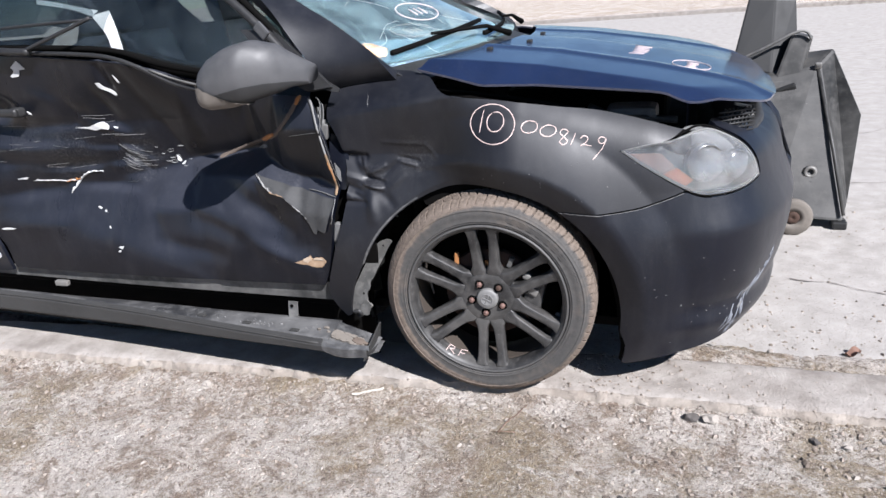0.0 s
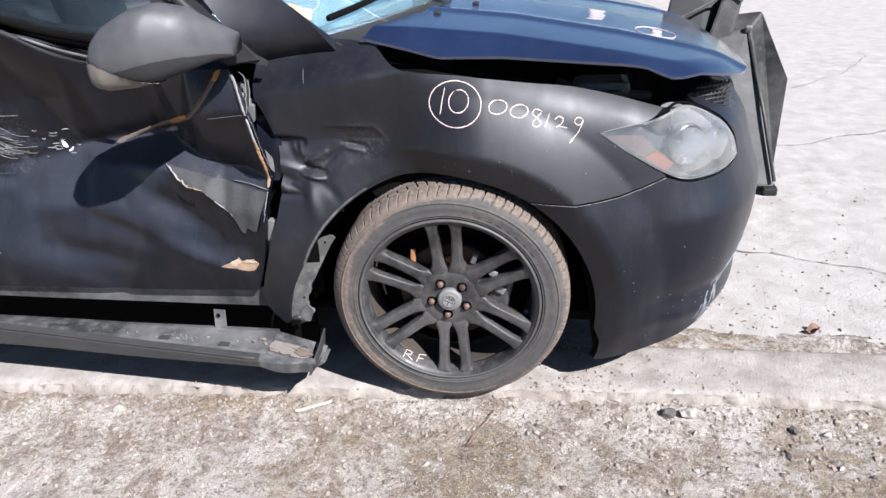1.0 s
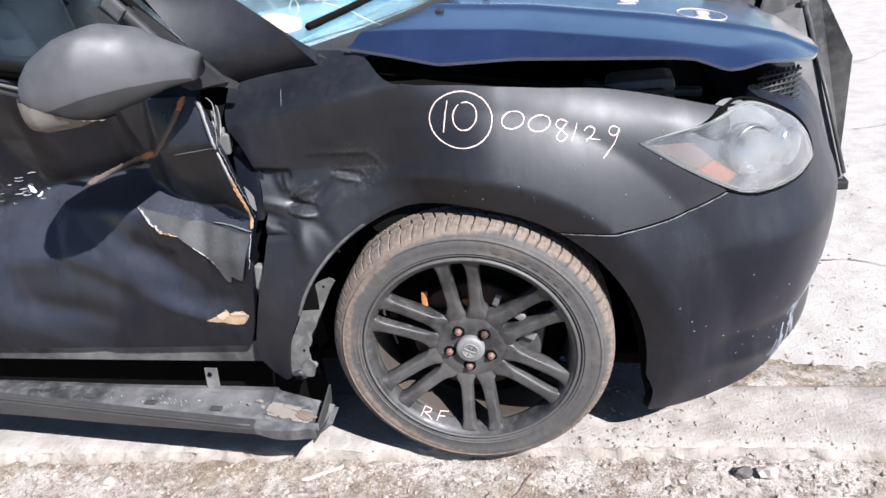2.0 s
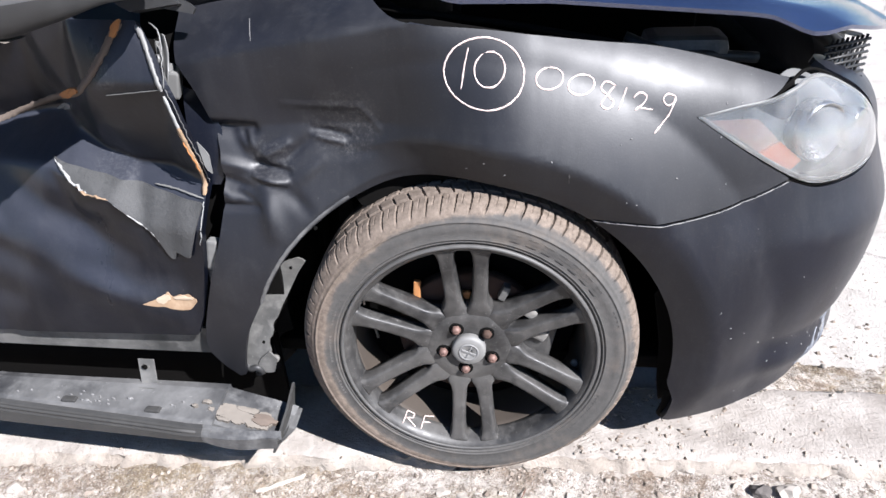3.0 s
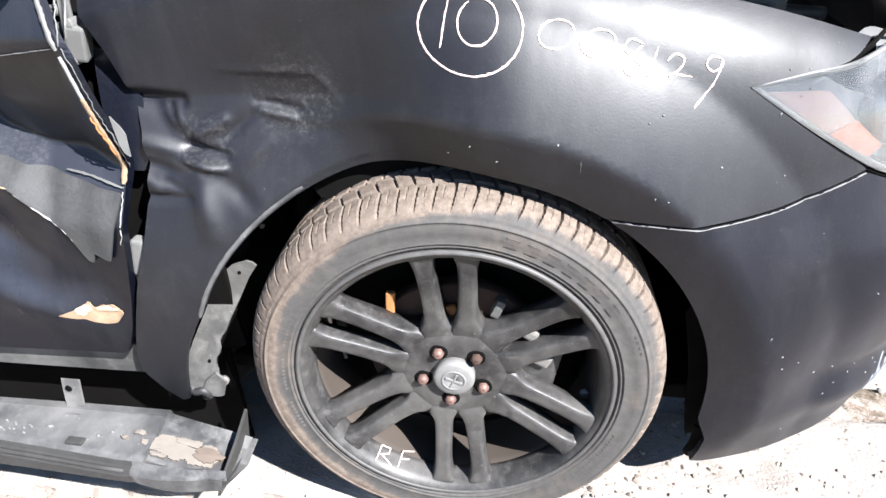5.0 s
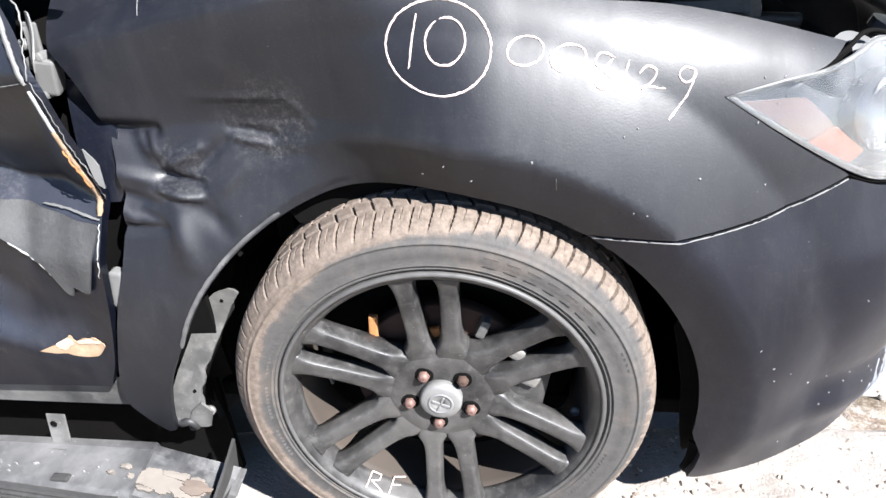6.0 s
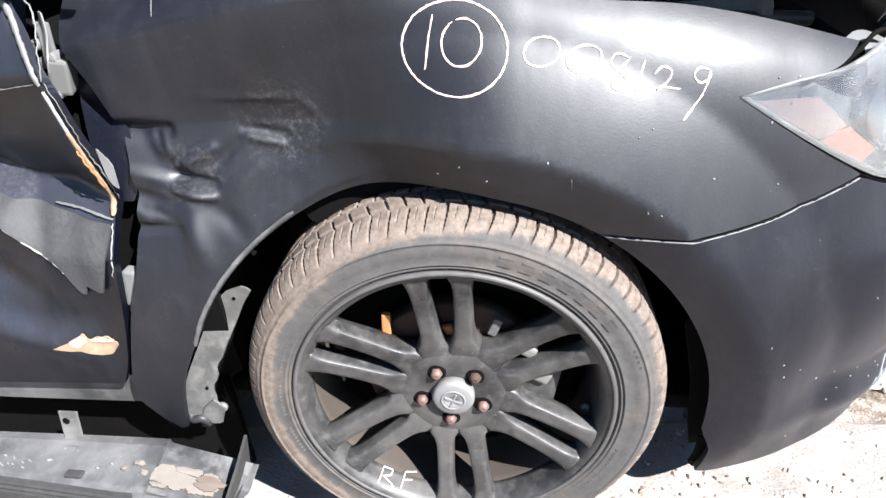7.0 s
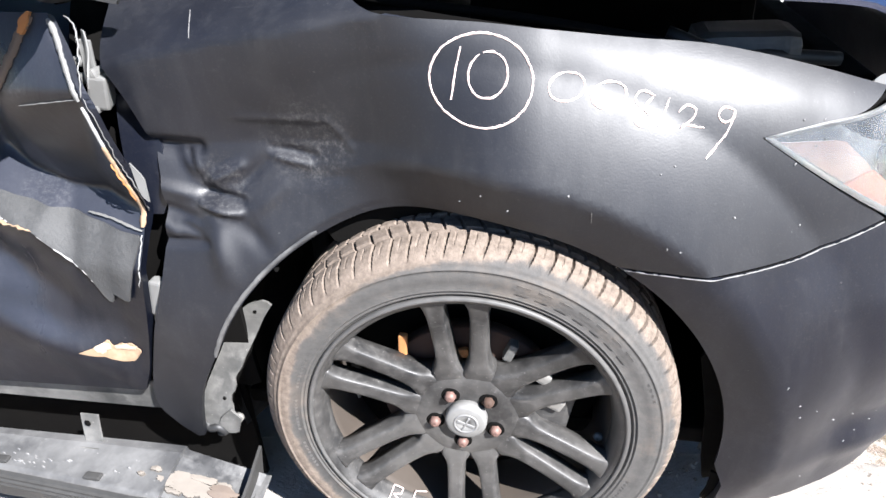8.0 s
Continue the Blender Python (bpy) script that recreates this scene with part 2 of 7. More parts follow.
BOWL = simple("dulled_reflector", (0.34, 0.345, 0.35), (0.52, 0.525, 0.53), 30.0, 0.22, 0.85, 0.05)
MARKER = simple("pale_paint_marker", (0.56, 0.41, 0.375), (0.70, 0.58, 0.54), 200.0, 0.7, bump=0.1)
MARKER_DIM = simple("thin_paint_marker", (0.50, 0.40, 0.40), (0.70, 0.60, 0.60), 200.0, 0.7, bump=0.1)
WHITE = simple("white_scrape", (0.46, 0.46, 0.455), (0.68, 0.68, 0.67), 90.0, 0.7)
SCUFF = simple("grey_scuff", (0.10, 0.10, 0.10), (0.24, 0.235, 0.23), 120.0, 0.7)
SCRAPE = simple("blue_grey_scrape", (0.075, 0.085, 0.11), (0.26, 0.27, 0.29), 160.0, 0.6)
CREAM = simple("cream_scuff", (0.10, 0.086, 0.073), (0.225, 0.20, 0.172), 60.0, 0.85)
WORN_BROWN = simple("worn_brown_patch", (0.06, 0.045, 0.037), (0.16, 0.125, 0.10), 60.0, 0.85)
AMBER_PALE = simple("faded_amber", (0.30, 0.185, 0.155), (0.44, 0.31, 0.27), 25.0, 0.35)
AMBER = simple("amber_reflector", (0.50, 0.125, 0.060), (0.62, 0.26, 0.17), 25.0, 0.3)
LAMP_INSIDE = simple("hazed_lamp_reflector", (0.10, 0.102, 0.104), (0.23, 0.233, 0.233), 12.0, 0.45, 0.3, 0.05)
BIN = worn("scuffed_black_bin_plastic", (0.018, 0.018, 0.0175), (0.115, 0.111, 0.105), (0.22, 0.21, 0.20), 0.6, 0.5, 7.0, 0.73, 0.35)
# Darker copy of the bin plastic, with shade put into its colour.
BIN_DARK = simple("shaded_black_bin_plastic", (0.008, 0.008, 0.008), (0.022, 0.022, 0.022), 16.0, 0.6)
TYRE = tyre_material()
GLASS = glass_material("window_glass", (0.22, 0.27, 0.29), 0.02, 0.08)
WINDSCREEN = glass_material("windscreen_glass", (0.62, 0.82, 0.85), 0.03, 0.15)
LENS = glass_material("hazed_lens", (0.74, 0.75, 0.75), 0.05, 0.26)
CLOTH = simple("dark_seat_cloth", (0.012, 0.014, 0.018), (0.03, 0.032, 0.04), 90.0, 0.9)
DASH = simple("faded_dashboard", (0.06, 0.09, 0.12), (0.12, 0.16, 0.20), 30.0, 0.7)
ORANGE = simple("orange_reflection_tone", (0.70, 0.26, 0.10), (0.80, 0.36, 0.18), 40.0, 0.9)
DIRT = dirt_material()
KERB = concrete_material("kerb_concrete", (0.375, 0.345, 0.315), (0.225, 0.200, 0.178), 1.0)
KERB_FACE = concrete_material("dirty_broken_concrete", (0.35, 0.312, 0.272), (0.20, 0.170, 0.142), 1.0)
LOT = concrete_material("lot_concrete", (0.405, 0.380, 0.355), (0.295, 0.275, 0.252), 0.9)
STONE = simple("pale_limestone", (0.25, 0.222, 0.196), (0.39, 0.355, 0.315), 30.0, 0.9)
STONE_DARK = simple("dark_stone", (0.05, 0.045, 0.042), (0.13, 0.115, 0.105), 40.0, 0.9)
WOOD = simple("bleached_wood", (0.42, 0.375, 0.315), (0.56, 0.51, 0.45), 40.0, 0.9)
LEAF = simple("dry_leaf", (0.11, 0.055, 0.040), (0.26, 0.15, 0.11), 60.0, 0.8)


# ---- mesh helpers ----
def as_mesh(name, verts, faces, material, smooth=True, flat_from=None):
    me = bpy.data.meshes.new(name)
    me.from_pydata([tuple(map(float, v)) for v in verts], [], [tuple(map(int, f)) for f in faces])
    sm = np.full(len(faces), smooth)
    if flat_from is not None:
        sm[flat_from:] = False
    me.polygons.foreach_set("use_smooth", sm)
    me.materials.append(material)
    me.update()
    return me


def part(name, shape, material, parent, label=""):
    """shape: a bmesh, or (verts, faces). One mesh under a thing or a part."""
    if isinstance(shape, tuple):
        me = as_mesh(name, *shape[:2], material, *shape[2:])
    else:
        me = bpy.data.meshes.new(name)
        shape.to_mesh(me)
        shape.free()
        me.materials.append(material)
    ob = new(name, me)
    ob.parent = parent
    return tagged(ob, label=label)


def thing(name, shape, material, label, category, group="", kind=""):
    return tagged(part(name, shape, material, None), label, category, group, kind)


def empty_thing(name, place, label, category, group="", kind=""):
    ob = new(name)
    ob.location = place
    ob.empty_display_size = 0.1
    return tagged(ob, label, category, group, kind)


def box(cx, cy, cz, sx, sy, sz, bevel=0.004, rot=None, smooth=False):
    bm = bmesh.new()
    bmesh.ops.create_cube(bm, size=1.0, matrix=Matrix.Diagonal((sx, sy, sz, 1)))
    if bevel:
        bmesh.ops.bevel(bm, geom=bm.edges[:], offset=min(bevel, 0.45 * min(sx, sy, sz)), segments=2, affect="EDGES", profile=0.6)
    bmesh.ops.transform(bm, matrix=(rot if rot else pose(cx, cy, cz)), verts=bm.verts[:])
    for f in bm.faces:
        f.smooth = smooth
    return bm


def tube(points, radius, sides=8, closed=False):
    """(verts, faces) of a round bar along points; radius a number or one for each point."""
    p = [Vector(q) for q in points]
    n = len(p)
    rad = radius if hasattr(radius, "__len__") else [radius] * n
    verts, faces, ref = [], [], Vector((0.13, 0.21, 0.97))
    for i in range(n):
        d = (p[(i + 1) % n] - p[i - 1]) if closed else (p[min(i + 1, n - 1)] - p[max(i - 1, 0)])
        d.normalize()
        a = d.cross(ref).normalized()
        b = d.cross(a)
        for k in range(sides):
            w = 2 * math.pi * k / sides
            verts.append(p[i] + rad[i] * (math.cos(w) * a + math.sin(w) * b))
    for i in range(n if closed else n - 1):
        for k in range(sides):
            j = (i + 1) % n
            faces.append((i * sides + k, i * sides + (k + 1) % sides, j * sides + (k + 1) % sides, j * sides + k))
    if not closed:
        faces += [tuple(range(sides))[::-1], tuple((n - 1) * sides + k for k in range(sides))]
    return verts, faces


def lathe(profile, sides=96, centre=(0, 0, 0), closed=True):
    """profile of (radius, y) turned round the y axis."""
    verts, faces, m = [], [], len(profile)
    for i in range(sides):
        a = 2 * math.pi * i / sides
        for r, y in profile:
            verts.append((centre[0] + r * math.cos(a), centre[1] + y, centre[2] + r * math.sin(a)))
    for i in range(sides):
        for k in range(m if closed else m - 1):
            a, b = i * m + k, i * m + (k + 1) % m
            c, d = ((i + 1) % sides) * m + (k + 1) % m, ((i + 1) % sides) * m + k
            faces.append((a, b, c, d))
    return verts, faces


def spline(pts, n=10):
    """Points on a smooth line through pts."""
    p = np.array(pts, float)
    q = np.vstack([2 * p[0] - p[1], p, 2 * p[-1] - p[-2]])
    out = []
    for i in range(1, len(q) - 2):
        a, b, c, d = q[i - 1:i + 3]
        for t in np.arange(n) / n:
            out.append(0.5 * (2 * b + (c - a) * t + (2 * a - 5 * b + 4 * c - d) * t ** 2 + (3 * b - a - 3 * c + d) * t ** 3))
    out.append(q[-2])
    return np.array(out)


def resample(line, step):
    line = np.array(line, float)
    s = np.concatenate([[0], np.cumsum(np.linalg.norm(np.diff(line, axis=0), axis=1))])
    n = max(int(round(s[-1] / step)), 1)
    k = np.linspace(0, s[-1], n + 1)
    return np.stack([np.interp(k, s, line[:, j]) for j in range(line.shape[1])], -1)


def inside(poly, pts):
    x, y = pts[:, 0], pts[:, 1]
    hit = np.zeros(len(pts), bool)
    for (x1, y1), (x2, y2) in zip(poly, np.roll(poly, -1, 0)):
        if y1 != y2:
            hit ^= ((y1 > y) != (y2 > y)) & (x < (x2 - x1) * (y - y1) / (y2 - y1) + x1)
    return hit


def edge_distance(poly, pts):
    best = np.full(len(pts), 9.0)
    for a, b in zip(poly, np.roll(poly, -1, 0)):
        ab = b - a
        t = np.clip(((pts - a) @ ab) / max(ab @ ab, 1e-12), 0, 1)
        best = np.minimum(best, np.linalg.norm(pts - a - t[:, None] * ab, axis=1))
    return best


def panel(outline, surface, step=0.02, thick=0.012, fine=None):
    """A sheet of pressed metal: the outline in (u, z) filled with triangles, laid on surface(u, z), with turned edges.
    fine: (step, u0, u1, z0, z1), a stretch with smaller triangles."""
    rim = resample(np.vstack([outline, outline[:1]]), fine[0] if fine else step)[:-1]
    lo, hi = rim.min(0), rim.max(0)

    def grid(s, lo, hi):
        gu, gz = np.meshgrid(np.arange(lo[0], hi[0], s), np.arange(lo[1], hi[1], s * 0.87), indexing="ij")
        gu = gu + (np.arange(gu.shape[1]) % 2) * s * 0.5
        return np.stack([gu.ravel(), gz.ravel()], -1)

    pts = grid(step, lo, hi)
    if fine:
        s, u0, u1, z0, z1 = fine
        box_in = lambda q: (q[:, 0] > u0) & (q[:, 0] < u1) & (q[:, 1] > z0) & (q[:, 1] < z1)
        extra = grid(s, np.array((u0, z0)), np.array((u1, z1)))
        pts = np.vstack([pts[~box_in(pts)], extra])
    pts = pts[inside(rim, pts)]
    pts = pts[edge_distance(rim, pts) > 0.45 * (fine[0] if fine else step)]
    n = len(rim)
    flat = [Vector(map(float, p)) for p in np.vstack([rim, pts])]
    v2, _, tri, *_ = geometry.delaunay_2d_cdt(flat, [], [list(range(n))], 1, 1e-7)
    uv = np.array([tuple(v) for v in v2])
    P = surface(uv[:, 0], uv[:, 1])
    tri = np.array([t for t in tri if len(t) == 3])
    nor = np.zeros_like(P)
    fn = np.cross(P[tri[:, 1]] - P[tri[:, 0]], P[tri[:, 2]] - P[tri[:, 0]])
    for k in range(3):
        np.add.at(nor, tri[:, k], fn)
    nor /= np.maximum(np.linalg.norm(nor, axis=1), 1e-12)[:, None]
    if nor[:, 1].mean() > 0:
        nor, tri = -nor, tri[:, ::-1]
    m = len(P)
    back = P - nor * thick
    count = {}
    for t in tri:
        for a, b in ((t[0], t[1]), (t[1], t[2]), (t[2], t[0])):
            count[(a, b)] = 1
    edge = [(a, b) for a, b in count if (b, a) not in count]
    verts = np.vstack([P, back, P, back])
    faces = [tuple(t) for t in tri] + [tuple(m + t[::-1]) for t in tri]
    flat_from = len(faces)
    faces += [(2 * m + b, 2 * m + a, 3 * m + a, 3 * m + b) for a, b in edge]
    return verts, faces, True, flat_from


def ribbon(line, surface, width, proud=0.0012, seed=0, ragged=0.0, dots=0.0):
    """A thin raised stroke along a line in (u, z) on a surface."""
    rnd = np.random.RandomState(seed)
    L = resample(line, 0.004)
    T = np.gradient(L, axis=0)
    T /= np.maximum(np.linalg.norm(T, axis=1), 1e-9)[:, None]
    N = np.stack([-T[:, 1], T[:, 0]], -1)
    w = width * (1 + ragged * rnd.uniform(-1, 1, (2, len(L)))) * 0.5
    w *= np.minimum(1, 0.45 + np.minimum(np.arange(len(L)), np.arange(len(L))[::-1]) * 0.4)
    A, B = L + N * w[0][:, None], L - N * w[1][:, None]
    pa, pb, pc = surface(*A.T), surface(*B.T), surface(*L.T)
    nor = np.cross(np.gradient(pc, axis=0), pa - pb)
    nor /= np.maximum(np.linalg.norm(nor, axis=1), 1e-12)[:, None]
    nor[nor[:, 1] > 0] *= -1
    n = len(L)
    verts = np.vstack([pa + nor * 0.0006, pc + nor * proud, pb + nor * 0.0006, pa - nor * 0.002, pb - nor * 0.002])
    faces = []
    for i in range(n - 1):
        for a, b in ((0, 1), (1, 2), (3, 0), (2, 4)):
            faces.append((a * n + i, a * n + i + 1, b * n + i + 1, b * n + i))
    return verts, faces


def flake(u, z, ru, rz, surface, seed=0, turn=0.0, proud=0.0012, points=14, jag=0.35):
    """A ragged chip of bared paint or metal at (u, z) on a surface."""
    rnd = np.random.RandomState(seed)
    a = np.linspace(0, 2 * math.pi, points, endpoint=False)
    r = 1 + 0.3 * jag * rnd.uniform(-1, 1, points)
    for h in range(2, 8):
        r = r + jag * rnd.uniform(0.2, 0.6) * np.cos(h * a + rnd.uniform(0, 6.28)) / h ** 0.5 * 0.8
    x, y = ru * r * np.cos(a), rz * r * np.sin(a)
    c, s = math.cos(radians(turn)), math.sin(radians(turn))
    q = np.stack([u + c * x - s * y, z + s * x + c * y], -1)
    ring, mid = surface(*q.T), surface(np.array([u]), np.array([z]))
    n0 = np.cross(ring[points // 4] - mid[0], ring[0] - mid[0])
    n0 /= max(np.linalg.norm(n0), 1e-12)
    if n0[1] > 0:
        n0 = -n0
    verts = np.vstack([mid + n0 * proud * 1.3, ring + n0 * proud, ring - n0 * 0.004])
    k = points
    faces = [(0, 1 + i, 1 + (i + 1) % k) for i in range(k)] + [(1 + i, 1 + k + i, 1 + k + (i + 1) % k, 1 + (i + 1) % k) for i in range(k)]
    return verts, faces, False


def merged(shapes):
    verts, faces, base = [], [], 0
    for s in shapes:
        verts.append(np.array([tuple(v) for v in s[0]], float))
        faces += [tuple(i + base for i in f) for f in s[1]]
        base += len(s[0])
    return np.vstack(verts), faces


def smooth01(x, a, b):
    t = np.clip((np.asarray(x, float) - a) / (b - a), 0, 1)
    return t * t * (3 - 2 * t)


def noise_at(P, scale, octaves=3):
    return np.array([noise.fractal(Vector(map(float, p)) * scale, 1.0, 2.0, octaves) for p in P])

# ---- the car: its outer form ----
# plan line of the car's right side, from the tail to the middle of the nose
PLAN = [(-3.0, 0.04), (-1.6, 0.005), (-0.8, 0.0), (-0.3, 0.005), (0.1, 0.02), (0.35, 0.05), (0.52, 0.10),
        (0.65, 0.20), (0.735, 0.36), (0.785, 0.58), (0.80, 0.88)]

_L = spline(PLAN, 24)
_U = np.concatenate([[0], np.cumsum(np.hypot(*np.diff(_L, axis=0).T))])
_U -= np.interp(0.0, _L[:, 0][:len(_L) * 3 // 4], _U[:len(_L) * 3 // 4])
_T = np.gradient(_L, axis=0)
_T /= np.hypot(*_T.T)[:, None]

def crest(u):
    """Height at which the side turns over into the top."""
    return np.interp(u, [-3, -1.2, -0.45, -0.1, 0.1, 0.3, 0.5, 0.7, 1.0, 1.4], [0.93, 0.92, 0.90, 0.89, 0.868, 0.820, 0.775, 0.735, 0.70, 0.70])

def inward(u, z):
    s = np.clip((z - 0.5) / (crest(u) - 0.5), 0, 1.6)
    low = np.clip((0.42 - z) / 0.25, 0, 2)
    f = smooth01(u, -0.14, 0.12)
    return (0.122 - 0.045 * f) * s ** (2.4 + 3.2 * f) + 0.03 * low ** 2

def body(u, z):
    u, z = np.asarray(u, float), np.asarray(z, float)
    x, y = np.interp(u, _U, _L[:, 0]), np.interp(u, _U, _L[:, 1])
    tx, ty = np.interp(u, _U, _T[:, 0]), np.interp(u, _U, _T[:, 1])
    d = inward(u, z)
    return np.stack([x - ty * d, y + tx * d, z + 0 * u], -1)


MID = 0.88


def mirrored(surface):
    """The same form on the car's other side."""
    def other(u, z):
        p = surface(u, z)
        p[..., 1] = 2 * MID - p[..., 1]
        return p
    return other


def on_body(u, z, extra):
    u, z = np.asarray(u, float), np.asarray(z, float)
    x, y = np.interp(u, _U, _L[:, 0]), np.interp(u, _U, _L[:, 1])
    tx, ty = np.interp(u, _U, _T[:, 0]), np.interp(u, _U, _T[:, 1])
    d = inward(u, z) + extra
    return np.stack([x - ty * d, y + tx * d, z + 0 * u], -1)


def bump2(u, z, cu, cz, ru, rz, amount, turn=0.0):
    c, s = math.cos(radians(turn)), math.sin(radians(turn))
    a, b = (u - cu) * c + (z - cz) * s, -(u - cu) * s + (z - cz) * c
    return amount * np.exp(-(a / ru) ** 2 - (b / rz) ** 2)


def flare(u, z):
    """The raised brim round the wheel arch."""
    r = np.hypot(u + 0.015, z - 0.24) - 0.382
    t = r - 0.062
    ramp = 0.31 * np.clip(0.5 * (t + np.sqrt(t * t + 0.000006)), 0, 0.12) - 0.42 * np.clip(r - 0.008, 0, 0.054)
    lip = 0.005 * np.clip(1 - r / 0.012, 0, 1)
    return ramp * smooth01(u, -0.22, -0.06) * (1 - smooth01(u, 0.5, 0.75)) * smooth01(z, 0.05, 0.25) + lip


def nose(u, z):
    """The bumper's shoulder: a shelf under the lamp that turns down sharply, and the lip at its foot."""
    w = smooth01(u, 0.36, 0.66)
    out = -0.034 * w * np.clip((0.60 - z) / 0.115, 0, 1) ** 1.3 * (1 - 0.7 * smooth01(0.46 - z, 0.0, 0.26))
    out = out - 0.012 * np.exp(-((z - 0.205) / 0.028) ** 2) * smooth01(u, 0.38, 0.65)
    out = out - 0.015 * smooth01(0.30 - z, 0.0, 0.2) * smooth01(u, 0.25, 0.35) * (1 - smooth01(u, 0.5, 0.8))
    return out + 0.006 * np.exp(-((z - 0.262) / 0.018) ** 2) * smooth01(u, 0.45, 0.7)


def taper(u, z):
    """The fender's shoulder draws in towards the lamp."""
    return 0.026 * smooth01(u, 0.02, 0.34) * smooth01(z, 0.48, 0.88)


def skin(u, z):
    return flare(u, z) + nose(u, z) + taper(u, z)


def crumple(u, z):
    """A long fold under the fender's top and the pushed-in metal below it."""
    fold = np.interp(u, [-0.5, -0.434, -0.30, -0.105, 0.0], [0.79, 0.81, 0.832, 0.857, 0.862])
    gain = 0.92 * (1 - smooth01(u, -0.15, 0.10))
    d = gain * np.clip(inward(u, fold) - inward(u, np.maximum(z, 0.70)), 0, 1)
    d = d * (1 - smooth01(z, fold - 0.004, fold + 0.02)) * smooth01(z, 0.42, 0.68)
    d = d + 0.35 * np.clip(z - fold, 0, 0.08) * (1 - smooth01(u, -0.13, 0.0))
    d = d - 0.004 * np.exp(-((z - fold) / 0.012) ** 2) * np.exp(-((u + 0.095) / 0.05) ** 2)
    du, dz = u + 0.095, z - fold
    ridge = np.exp(-(du / np.where(du < 0, 0.24, 0.12)) ** 2) * np.exp(-(dz / np.where(dz > 0, 0.05, 0.12)) ** 2)
    d = d - 0.058 * ridge
    return d + bump2(u, z, -0.43, 0.46, 0.03, 0.10, -0.003, 0) + bump2(u, z, -0.375, 0.40, 0.02, 0.12, 0.003, -14)


# creases of the buckled patch behind the wheel arch: from (along, height) to (along, height), half width, depth (minus: standing out)
BUCKLE = [(-0.445, 0.700, -0.352, 0.694, 0.011, 0.011), (-0.375, 0.686, -0.352, 0.650, 0.010, -0.006), (-0.350, 0.655, -0.338, 0.632, 0.009, 0.007), (-0.352, 0.620, -0.303, 0.606, 0.0075, -0.009),
          (-0.350, 0.634, -0.300, 0.622, 0.008, 0.006), (-0.334, 0.590, -0.327, 0.525, 0.019, -0.008), (-0.440, 0.572, -0.352, 0.567, 0.007, 0.005), (-0.425, 0.622, -0.362, 0.598, 0.010, 0.004),
          (-0.415, 0.646, -0.360, 0.628, 0.009, -0.004), (-0.300, 0.640, -0.262, 0.672, 0.010, 0.004), (-0.346, 0.645, -0.296, 0.668, 0.009, -0.005), (-0.243, 0.679, -0.204, 0.668, 0.006, -0.004),
          (-0.250, 0.690, -0.196, 0.678, 0.007, 0.004), (-0.292, 0.735, -0.170, 0.728, 0.007, -0.0016), (-0.168, 0.727, -0.140, 0.690, 0.006, -0.0014), (-0.300, 0.590, -0.270, 0.560, 0.014, 0.004),
          (-0.420, 0.604, -0.395, 0.580, 0.008, -0.003), (-0.385, 0.592, -0.360, 0.578, 0.007, 0.003), (-0.278, 0.610, -0.240, 0.640, 0.012, -0.003), (-0.205, 0.648, -0.150, 0.655, 0.012, 0.002)]


def crease(u, z, u0, z0, u1, z1, wide, deep):
    """A fold along a straight stretch, fading out at its ends."""
    du, dz = u1 - u0, z1 - z0
    t = np.clip(((u - u0) * du + (z - z0) * dz) / (du * du + dz * dz), 0, 1)
    far = (u - u0 - t * du) ** 2 + (z - z0 - t * dz) ** 2
    return deep * np.exp(-far / wide ** 2) * (0.55 + 0.45 * np.sin(math.pi * np.clip(t, 0.02, 0.98)))


def fold_net(corners, rim, runs):
    """A sheet folded along straight creases: triangles between corners of known depth."""
    flat = [Vector(p[:2]) for p in (*corners, *rim)]
    deep = np.array([p[2] if len(p) > 2 else 0.0 for p in (*corners, *rim)])
    v, _, tri, was, *_ = geometry.delaunay_2d_cdt(flat, runs, [], 0, 1e-7)
    return np.array([tuple(p) for p in v]), tri, np.array([deep[o[0]] if o else 0.0 for o in was])


def folded(net, u, z):
    """Depth of a folded sheet at (u, z)."""
    uv, tri, deep = net
    out = np.zeros(np.shape(u))
    for t in tri:
        a, b, c = uv[list(t)]
        det = (b[1] - c[1]) * (a[0] - c[0]) + (c[0] - b[0]) * (a[1] - c[1])
        if abs(det) < 1e-12:
            continue
        p = ((b[1] - c[1]) * (u - c[0]) + (c[0] - b[0]) * (z - c[1])) / det
        q = ((c[1] - a[1]) * (u - c[0]) + (a[0] - c[0]) * (z - c[1])) / det
        d = deep[list(t)]
        out = np.where((p >= -1e-9) & (q >= -1e-9) & (p + q <= 1 + 1e-9), p * d[0] + q * d[1] + (1 - p - q) * d[2], out)
    return out


def rounded(net, u, z, soft):
    """The folded sheet with its creases rounded over a radius."""
    ring = ((0, 0), (1, 0), (-1, 0), (0, 1), (0, -1), (0.6, 0.6), (-0.6, 0.6), (0.6, -0.6), (-0.6, -0.6))
    return sum(folded(net, u + a * soft, z + b * soft) for a, b in ring) / 9


